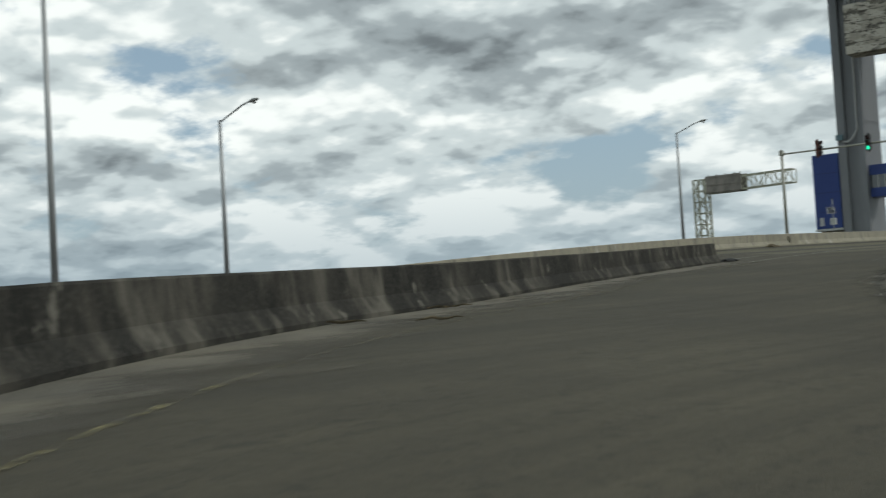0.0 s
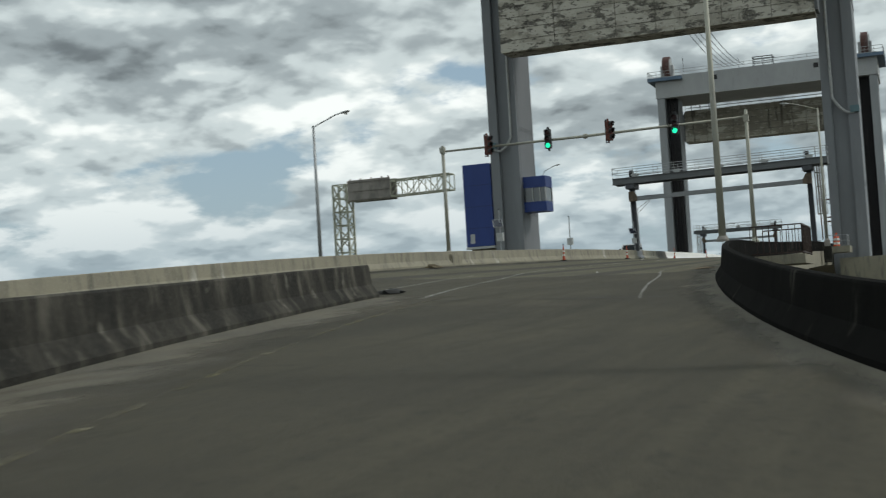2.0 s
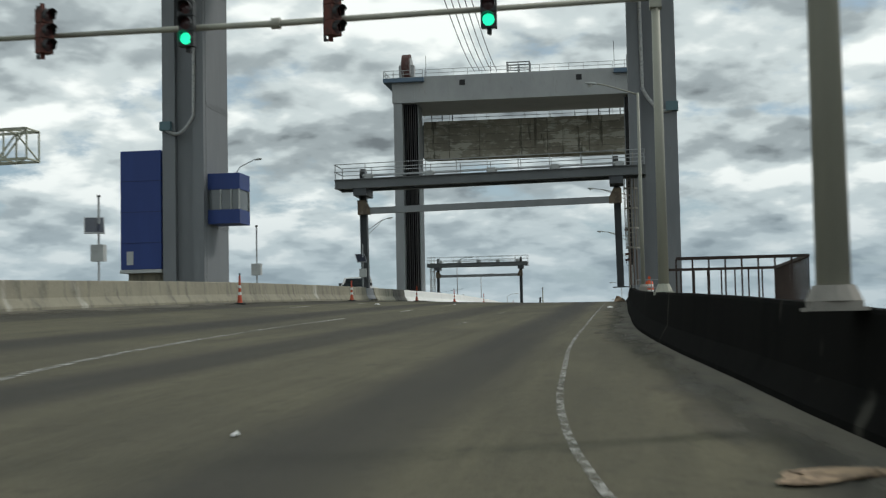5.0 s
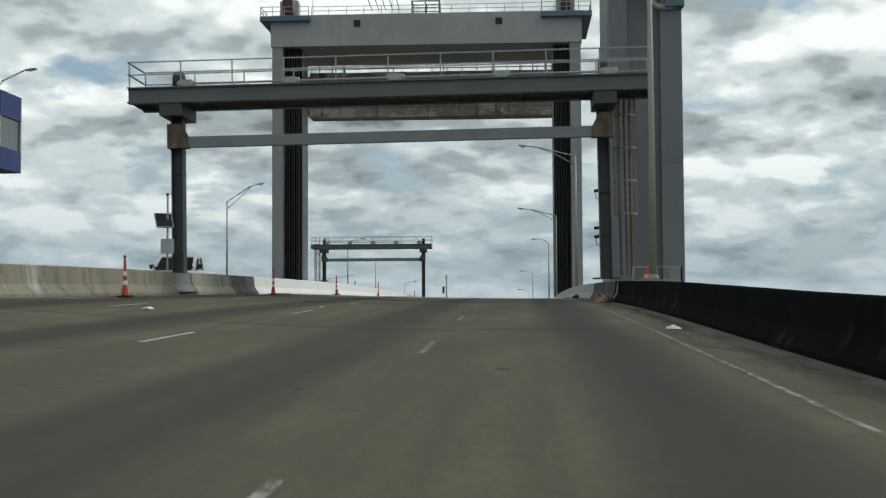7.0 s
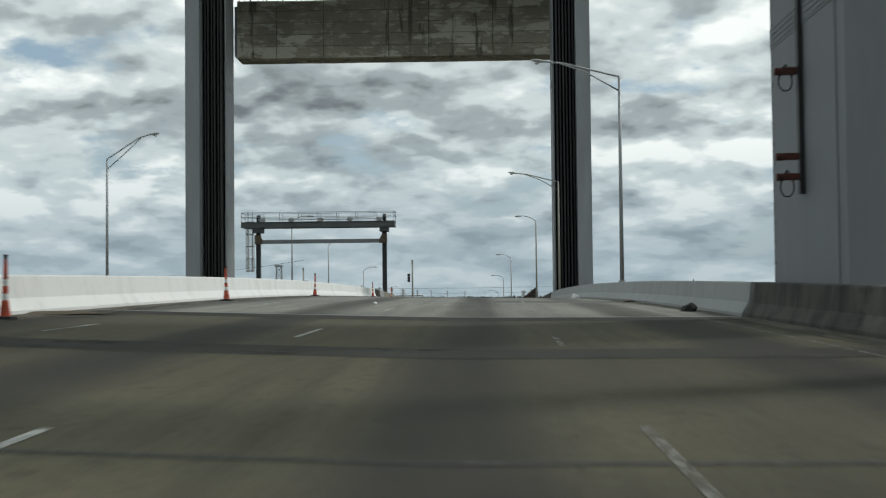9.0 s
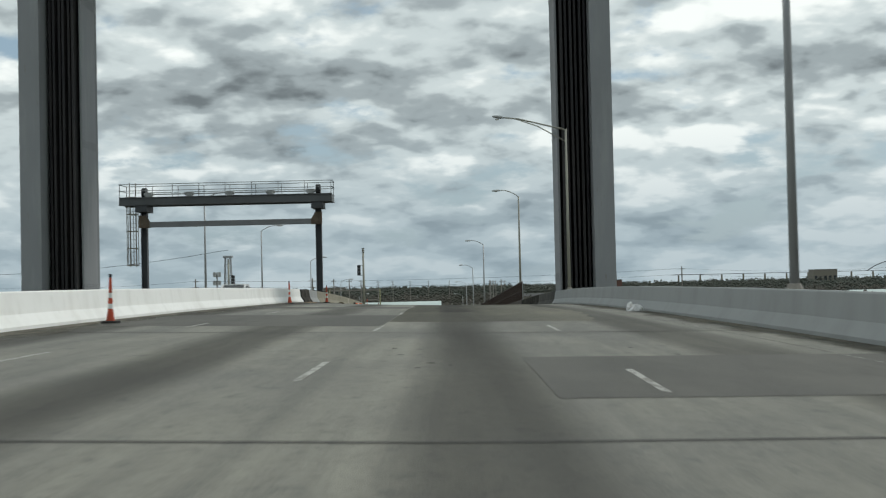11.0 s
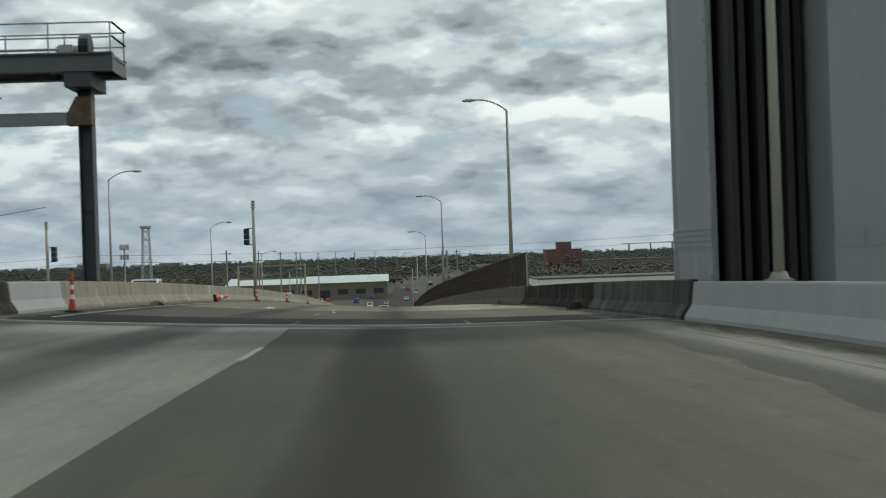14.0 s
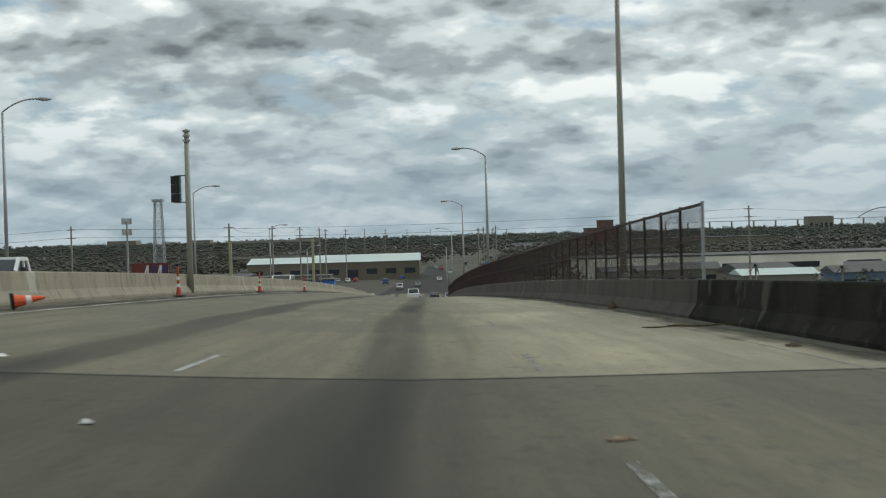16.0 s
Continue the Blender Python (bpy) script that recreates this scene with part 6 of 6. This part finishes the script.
WHITE = paint("white", (0.72, 0.72, 0.71))
vehicle(on_opposite(-13.2, 2.5, 0.12), "pickup", WHITE, "white pickup truck on the opposite lane", "pickup truck")
vehicle(on_opposite(-14.2, 97), "car", WHITE, "white sedan on the opposite lane beside the span", "car")
vehicle(on_opposite(-16.4, 153.0), "pickup", WHITE, "white pickup truck on the opposite lane", "pickup truck")
vehicle(on_opposite(-18.5, 196), "car", WHITE, "white sedan on the opposite lane", "car")
vehicle(on_opposite(-14.2, 230), "van", WHITE, "white van further down the opposite lane", "van")

# ---- the town below ----
far_x = lambda y: 0.0 if y < 450 else 0.00018 * (y - 450) ** 2
rng = random.Random(11)
street_cars = ((-4, 520, "car", "silver"), (2, 560, "car", "white"), (-9, 500, "pickup", "white"), (-13, 590, "car", "navy"), (3, 640, "van", "white"), (-4, 690, "car", "red"), (-9, 720, "car", "silver"), (2, 760, "pickup", "black"), (-4, 820, "car", "white"), (-16, 545, "van", "navy"), (-12, 660, "car", "yellow"))
cols = {"silver": (0.4, 0.41, 0.42), "navy": (0.03, 0.06, 0.25), "red": (0.4, 0.03, 0.02), "yellow": (0.7, 0.5, 0.04), "white": (0.72, 0.72, 0.71), "black": (0.012, 0.013, 0.016)}
for x, y, k, c in street_cars:
    vehicle(pose(x + far_x(y), y, GROUND + 0.03, 0, 0, 180 if x > -8 else 0), k, paint(c, cols[c]), f"{c} {k if k != 'pickup' else 'pickup truck'} on the street below the bridge", k, "vehicles on the street below")

for x, y, k, c in ((-2.4, 318, "pickup", "white"), (1.2, 336, "car", "black"), (4.0, 342, "car", "silver"), (-14.5, 322, "van", "navy"), (-18.5, 326, "car", "yellow"), (-2.2, 372, "car", "silver"), (1.4, 398, "car", "white"), (-11.5, 360, "car", "white"), (-15.0, 392, "pickup", "black")):
    vehicle(pose(x, y, road_z(x, y) + 0.01, 0, 0, 180 if x > -8 else 0), k, paint(c, cols[c]), f"{c} {k if k != 'pickup' else 'pickup truck'} at the foot of the descent", k, "vehicles on the street below")

ROOF_PALE = material("pale_green_metal_roof", (0.50, 0.58, 0.55), 0.5, spots=[(0.1, 0.45, 0.7, (0.40, 0.46, 0.44), 0.6, ONE)])
WALL_TAN = material("tan_wall", (0.17, 0.148, 0.11), 0.9, spots=[(0.08, 0.45, 0.7, (0.11, 0.097, 0.072), 0.7, ONE)])
WALL_PALE = material("pale_wall", (0.20, 0.185, 0.15), 0.9, spots=[(0.06, 0.45, 0.7, (0.19, 0.18, 0.15), 0.7, (1, 1, 2))])
WALL_BRICK = material("red_brick_wall", (0.15, 0.082, 0.065), 0.9, spots=[(0.3, 0.45, 0.7, (0.14, 0.055, 0.04), 0.6, ONE)])
WALL_LONG = material("long_pale_wall", (0.80, 0.765, 0.65), 0.9, spots=[(0.08, 0.45, 0.7, (0.58, 0.55, 0.46), 0.7, (1, 1, 0.3))])
ROOF_DK = material("dark_roof", (0.08, 0.08, 0.078), 0.8, spots=[(0.1, 0.45, 0.7, (0.12, 0.115, 0.11), 0.6, ONE)])
WINDOW = material("far_window", (0.03, 0.035, 0.04), 0.2)


def building(x, y, w, d, h, wall_m, roof_m, label, pitched=0.0, windows=0, turn=0, name="building"):
    root = thing(name, pose(x, y, GROUND, 0, 0, turn), label, "building", "buildings below the bridge")
    wall = part("wall", box(bmesh.new(), -w / 2, w / 2, -d / 2, d / 2, -0.3, h), wall_m, root)
    bm = bmesh.new()
    if pitched:
        a = [(-w / 2 - 0.5, -d / 2 - 0.5, h), (-w / 2 - 0.5, 0, h + pitched), (-w / 2 - 0.5, d / 2 + 0.5, h)]
        v0 = [bm.verts.new(p) for p in a]
        v1 = [bm.verts.new((w / 2 + 0.5, p[1], p[2])) for p in a]
        bm.faces.new(v0[::-1])
        bm.faces.new(v1)
        for i, j in ((0, 1), (1, 2), (2, 0)):
            bm.faces.new((v0[i], v0[j], v1[j], v1[i]))
    else:
        box(bm, -w / 2 - 0.2, w / 2 + 0.2, -d / 2 - 0.2, d / 2 + 0.2, h, h + 0.5)
    part("roof", bm, roof_m, root)
    for i in range(windows):
        xx = -w / 2 + w * (i + 0.5) / windows
        tall = i % 4 == 1
        bm = box(bmesh.new(), xx - w / windows * 0.28, xx + w / windows * 0.28, -d / 2 - 0.06, -d / 2 + 0.1, 0.0 if tall else h * 0.3, h * (0.55 if tall else 0.6))
        part("door" if tall else "window", bm, WINDOW, wall)
    return root


building(-36, 620, 66, 40, 6.8, WALL_TAN, ROOF_PALE, "long warehouse with a pale green metal roof", 2.6, 9, 0, "warehouse")
building(-78, 570, 30, 20, 3.6, WALL_TAN, ROOF_DK, "low tan commercial building", 0.8, 6)
building(-46, 545, 26, 14, 3.4, WALL_PALE, ROOF_DK, "low pale shop with a flat roof", 0, 6)
building(-33, 500, 9, 8, 3.6, material("blue_shop_wall", (0.03, 0.13, 0.40), 0.7), ROOF_DK, "small shop painted bright blue", 0, 3)
building(-120, 640, 40, 22, 4.5, WALL_TAN, ROOF_DK, "low brown building among trees", 0, 7)
building(-165, 560, 40, 24, 6, WALL_PALE, ROOF_DK, "low pale building among trees", 1.5, 4)
building(128, 560, 150, 36, 6.6, WALL_LONG, ROOF_DK, "very long pale warehouse wall", 0, 7, 0, "warehouse")
building(225, 640, 60, 30, 8, WALL_PALE, ROOF_PALE, "pale warehouse behind the lot", 2, 6)
building(60, 470, 22, 14, 5.0, WALL_PALE, ROOF_DK, "small pale building beside the lot", 1.2, 3)
building(112, 430, 20, 12, 4.5, material("blue_grey_wall", (0.10, 0.15, 0.20), 0.8), ROOF_DK, "small blue-grey building with a pitched roof", 1.6, 3)
building(84, 415, 18, 12, 5.0, WALL_PALE, ROOF_PALE, "small pale workshop beside the parking lot", 1.4, 3)
building(96, 800, 20, 16, 17.0, WALL_BRICK, ROOF_DK, "tall red brick building", 0, 5)
building(97, 802, 8, 8, 21.0, WALL_BRICK, ROOF_DK, "brick stair tower of the tall building", 0, 0)
building(170, 900, 90, 30, 9.5, WALL_TAN, ROOF_DK, "long low elevated structure", 0, 9)
building(-420, 1900, 40, 30, 17.0, WALL_PALE, ROOF_DK, "grey apartment block far away", 0, 8)
building(-330, 2000, 30, 30, 15.0, WALL_PALE, ROOF_DK, "grey apartment block far away", 0, 6)
building(-180, 2100, 40, 30, 14.0, WALL_PALE, ROOF_DK, "pale hospital block far away", 0, 8)
building(640, 2200, 40, 30, 26, WALL_PALE, ROOF_DK, "grey office block far off", 0, 5)
for i in range(46):
    s = -1 if i % 2 else 1
    y = rng.uniform(430, 1100)
    x = s * rng.uniform(45, 330) * (0.6 + y / 1200)
    if (abs(x + 36) < 60 and y < 680) or (45 < x < 215 and 530 < y < 600):
        continue
    building(x, y, rng.uniform(12, 30), rng.uniform(10, 18), rng.uniform(3.5, 6), rng.choice((WALL_TAN, WALL_PALE, WALL_PALE)), rng.choice((ROOF_DK, ROOF_DK, ROOF_DK)), "small low house with a pitched roof", rng.uniform(1.2, 2.4), 3, rng.uniform(-20, 20), "house")
# a red hoarding on posts among the roofs
hoard = thing("billboard", pose(-64.2, 403, GROUND), "red billboard with bold white and blue shapes on steel posts", "billboard")
panel = part("panel", box(bmesh.new(), -4.2, 4.2, -0.15, 0.15, 7.6, 12.0), material("red_panel", (0.16, 0.03, 0.025), 0.6, spots=[(0.5, 0.5, 0.7, (0.10, 0.02, 0.02), 0.6, ONE)]), hoard)
for k, (a, b) in enumerate(((-1.6, -0.6), (-0.2, 0.9), (1.5, 2.4), (2.6, 3.4))):
    bm = bmesh.new()
    for dx in (0, 0.9):
        bar(bm, (a + dx, -0.19, 8.0), (b + dx * 0.2, -0.19, 11.5), 0.3)
    part("bold_shape", bm, BLUE if k % 2 else REFLECT, panel)
for x in (-3.2, 0, 3.2):
    part("post", box(bmesh.new(), x - 0.15, x + 0.15, 0.16, 0.4, -0.2, 11.8), DKSTEEL, hoard)

# lattice mast and mobile-phone mast
def lattice_mast(x, y, h, w0, w1):
    root = thing("lattice_mast", pose(x, y, GROUND), "grey steel lattice mast rising over the trees", "mast")
    bm = bmesh.new()
    n = 12
    lv = [[Vector((sx * (w0 + (w1 - w0) * k / n), sy * (w0 + (w1 - w0) * k / n), h * k / n)) for sx, sy in ((-1, -1), (1, -1), (1, 1), (-1, 1))] for k in range(n + 1)]
    for a, b in zip(lv, lv[1:]):
        for i in range(4):
            bar(bm, a[i], b[i], 0.2)
            bar(bm, a[i], b[(i + 1) % 4], 0.11)
            bar(bm, a[(i + 1) % 4], b[i], 0.11)
            bar(bm, b[i], b[(i + 1) % 4], 0.11)
    part("lattice", bm, GALV, root)
    part("top_platform", box(bmesh.new(), -w1 - 0.6, w1 + 0.6, -w1 - 0.6, w1 + 0.6, h, h + 0.8), GALV, root)


lattice_mast(-82, 500, 29.0, 1.9, 1.0)
cell = thing("phone_mast", pose(-68.6, 400, GROUND), "slim mobile-phone mast with aerial panels", "mast")
bm = bmesh.new()
tube(bm, [(0, 0, 0), (0, 0, 22)], [0.3, 0.2], 10)
part("pole", bm, GALV, cell)
for z in (19.3, 21.8):
    for a in range(6):
        bm = box(bmesh.new(), 0.9, 1.15, -0.25, 0.25, z - 0.7, z + 0.7, pose(0, 0, 0, 0, 0, 60 * a))
        bar(bm, pose(0, 0, 0, 0, 0, 60 * a) @ Vector((0.1, 0, z)), pose(0, 0, 0, 0, 0, 60 * a) @ Vector((0.95, 0, z)), 0.12)
        part("aerial_panel", bm, CABINET, cell)

# utility poles and their wires
def utility_pole(x, y, h, label="wooden utility pole with a crossarm"):
    root = thing("utility_pole", pose(x, y, GROUND), label, "utility pole", "utility poles")
    bm = bmesh.new()
    tube(bm, [(0, 0, -0.3), (0, 0, h)], [0.22, 0.14], 8)
    part("pole", bm, SIGN_BACK, root)
    for z in (h - 0.6, h - 2.0):
        part("crossarm", box(bmesh.new(), -0.8, 0.8, -0.05, 0.05, z - 0.06, z + 0.06), SIGN_BACK, root)


rowl = [(-30 + far_x(y) - (0 if y < 500 else 4), y, 19.5) for y in (300, 355, 410, 465, 525, 590, 655, 730, 810, 900)]
rowr = [(16 + far_x(y), y, 18.5) for y in (400, 465, 530, 600, 680, 770, 870)]
cross = [(57, 330, 20.5), (118, 338, 20), (180, 346, 20), (246, 352, 20), (-60, 322, 20), (-118, 318, 20), (-180, 312, 20), (-250, 305, 20)]
for p in rowl + rowr + cross:
    utility_pole(*p)
wires = thing("power_lines", pose(0, 0, 0), "thin dark power lines strung from pole to pole", "power line")
def span(a, b, sag):
    bm = bmesh.new()
    a, b = Vector(a), Vector(b)
    tube(bm, [a.lerp(b, u) - Vector((0, 0, sag * 4 * u * (1 - u))) for u in np.linspace(0, 1, 9)], 0.022, 4)
    part("wire", bm, WIRE, wires)
cr = sorted(cross)
for row in (rowl, rowr, cr):
    for a, b in zip(row, row[1:]):
        for dz in (0.5, 1.9):
            span((a[0], a[1], GROUND + a[2] - dz), (b[0], b[1], GROUND + b[2] - dz), 1.0)
span((-26, 165.5, 7.2), (-70, 175, 5.5), 1.2)

# overhead sign frame for the opposite lanes
sf = thing("sign_gantry", pose(0, 243, 0), "olive green steel frame with a sign panel over the opposite lanes", "sign gantry")
z0 = road_z(-12, 243)
for x in (-21.2, -12.3):
    part("post", box(bmesh.new(), x - 0.13, x + 0.13, -0.13, 0.13, z0 - 0.3, 2.0), material("olive_paint", (0.33, 0.32, 0.19), 0.7) if x < -20 else bpy.data.materials["olive_paint"], sf)
for z in (0.1, 1.85):
    part("beam", bar(bmesh.new(), (-21.2, 0, z), (-12.3, 0, z), 0.22), SIGN_BACK, sf)

# blue direction sign beside the street
bs_ = thing("road_sign", pose(19, 470, GROUND), "blue road sign on posts beside the street", "road sign")
part("panel", box(bmesh.new(), -3, 3, -0.1, 0.1, 5.5, 8.5), material("blue_sign", (0.02, 0.13, 0.45), 0.5), bs_)
for x in (-2, 2):
    part("post", box(bmesh.new(), x - 0.12, x + 0.12, 0.11, 0.3, -0.2, 8.3), GALV, bs_)

# far tied-arch bridge
arch = thing("arch_bridge", pose(1250, 3600, GROUND), "faint steel arch bridge on the horizon", "bridge")
bm = bmesh.new()
for k in range(24):
    u, v = k / 24, (k + 1) / 24
    bar(bm, (-75 + 150 * u, 0, 26 + 4 * 26 * u * (1 - u)), (-75 + 150 * v, 0, 26 + 4 * 26 * v * (1 - v)), 2.2)
part("arch_rib", bm, STEEL, arch)
part("deck", box(bmesh.new(), -620, 420, -4, 4, 24.5, 26), STEEL, arch)
for x in range(-600, 420, 60):
    part("pier", box(bmesh.new(), x - 2, x + 2, -2, 2, -1, 24), PALE_CONC, arch)

# trees: many small leaf clumps on short stems, thickening to a dark belt
def tree_belt(name, spots, mat, label, seed, clumps=36):
    rnd = np.random.RandomState(seed)
    verts, faces = [], []
    for (x, y, h, w) in spots:
        z = GROUND
        n = clumps
        # stem
        b = len(verts)
        for k in range(3):
            a = 2.094 * k
            verts.append((x + 0.02 * h * math.cos(a), y + 0.02 * h * math.sin(a), z - 0.2))
        verts.append((x, y, z + h * 0.8))
        faces += [(b, b + 1, b + 3), (b + 1, b + 2, b + 3), (b + 2, b, b + 3)]
        for _ in range(n):
            u = rnd.normal(size=3)
            u /= np.linalg.norm(u)
            r = rnd.uniform(0.15, 1.0)
            c = np.array([x, y, z + h * 0.55]) + u * r * np.array([w, w, h * 0.45])
            s = rnd.uniform(0.10, 0.24) * w
            b = len(verts)
            for d in ((1, 0, 0), (-0.6, 0.8, 0), (-0.5, -0.8, 0.1), (0.05, 0, 0.85), (0, 0.1, -0.7)):
                verts.append(tuple(c + np.array(d) * s * rnd.uniform(0.6, 1.3, 3)))
            faces += [(b, b + 1, b + 3), (b + 1, b + 2, b + 3), (b + 2, b, b + 3), (b + 1, b, b + 4), (b + 2, b + 1, b + 4), (b, b + 2, b + 4)]
    me = bpy.data.meshes.new(name)
    me.from_pydata(verts, [], faces)
    me.materials.append(mat)
    return tagged(new(name, me), label, "trees", kind="stuff")


def leaf_mat(name, a, b, c):
    return material(name, a, 0.9, spots=[(0.05, 0.42, 0.6, b, 0.8, ONE), (0.25, 0.45, 0.65, c, 0.7, ONE)])


# foliage colours are lifted to stand in for haze over the distance
FOL_A = leaf_mat("hazy_winter_foliage", (0.070, 0.082, 0.064), (0.088, 0.088, 0.074), (0.054, 0.066, 0.052))
FOL_B = leaf_mat("hazy_brown_foliage", (0.095, 0.088, 0.072), (0.072, 0.077, 0.06), (0.12, 0.108, 0.09))


def blocked(x, y):
    return abs(x - far_x(y)) < 17 + 0.006 * y or (abs(x + 36) < 50 and 480 < y < 660) or (42 < x < 215 and 395 < y < 590)


mid, far_, near_ = [], [], []
for _ in range(3300):
    y = rng.uniform(520, 1150)
    x = rng.uniform(-0.75, 0.75) * y
    if not blocked(x, y):
        mid.append((x, y, rng.uniform(6, 11), rng.uniform(4.0, 7.0)))
for _ in range(3400):
    y = rng.uniform(1100, 3200)
    x = rng.uniform(-0.62, 0.62) * y
    if abs(x - far_x(y)) > 20:
        far_.append((x, y, rng.uniform(9, 15), rng.uniform(6, 11)))
for _ in range(420):
    y = rng.uniform(300, 560)
    x = rng.choice((-1, 1)) * rng.uniform(30, 330)
    if not blocked(x, y):
        near_.append((x, y, rng.uniform(4, 9), rng.uniform(2, 4)))
lone = [(rng.uniform(-0.6, 0.6) * y, y, rng.uniform(12, 17), rng.uniform(3.5, 6)) for y in [rng.uniform(700, 1900) for _ in range(260)]]
lone = [p for p in lone if abs(p[0] - far_x(p[1])) > 24]
tree_belt("tree_belt", lone, FOL_A, "taller evergreen trees standing out of the woods", 9, 46)
tree_belt("tree_belt", mid, FOL_B, "mixed bare and evergreen trees among houses", 2)
tree_belt("tree_belt", far_, FOL_A, "dark belt of woods to the horizon", 3, 22)
tree_belt("tree_belt", near_, FOL_B, "scattered small trees between lots", 4)


def palm(x, y, h, label="small palm tree beside the lot"):
    root = thing("palm_tree", pose(x, y, GROUND), label, "palm tree", "palms beside the lot")
    bm = bmesh.new()
    tube(bm, [(0, 0, -0.2), (0.1, 0, h * 0.5), (0, 0.1, h)], [0.3, 0.22, 0.2], 7)
    part("trunk", bm, SIGN_BACK, root)
    bm = bmesh.new()
    for k in range(16):
        a = k * 2.4
        el = 0.9 - 1.5 * ((k * 7) % 16) / 16
        prev = None
        for j in range(5):
            u = j / 4
            c = Vector((math.cos(a) * 2.2 * u, math.sin(a) * 2.2 * u, h + el * 2.0 * u - 1.3 * u * u))
            w = 0.28 * (1 - u) + 0.03
            side = Vector((-math.sin(a), math.cos(a), 0)) * w
            cur = (bm.verts.new(c - side), bm.verts.new(c + side))
            if prev:
                bm.faces.new((prev[0], prev[1], cur[1], cur[0]))
            prev = cur
    part("crown", bm, FOL_A, root)


for x, y, h in ((72, 385, 8), (92, 388, 7), (110, 392, 8.5), (128, 396, 7.5), (150, 402, 8), (47, 380, 6.5)):
    palm(x, y, h)
# parked vehicles on the lots below
kinds = [("car", "white"), ("car", "silver"), ("van", "white"), ("pickup", "white"), ("car", "navy"), ("car", "black"), ("car", "red")]
for i in range(58):
    k, c = kinds[i % len(kinds)]
    if i < 20:
        x, y = 42 + 5.6 * (i % 20) + rng.uniform(-0.6, 0.6), 372 + rng.uniform(-4, 4) + (14 if i % 3 == 0 else 0)
    elif i >= 34:
        x, y = -26 - 3.4 * (i - 34) + rng.uniform(-0.8, 0.8), 590 + rng.uniform(-14, 3)
    else:
        x, y = -30 - 5.2 * (i - 20) + rng.uniform(-0.8, 0.8), 468 + rng.uniform(-5, 5)
    vehicle(pose(x, y, GROUND - 0.1, 0, 0, rng.choice((0, 180, 90))), k, paint(c, cols[c]), f"{c} {'pickup truck' if k == 'pickup' else k} parked on a lot below", k, "vehicles parked below")
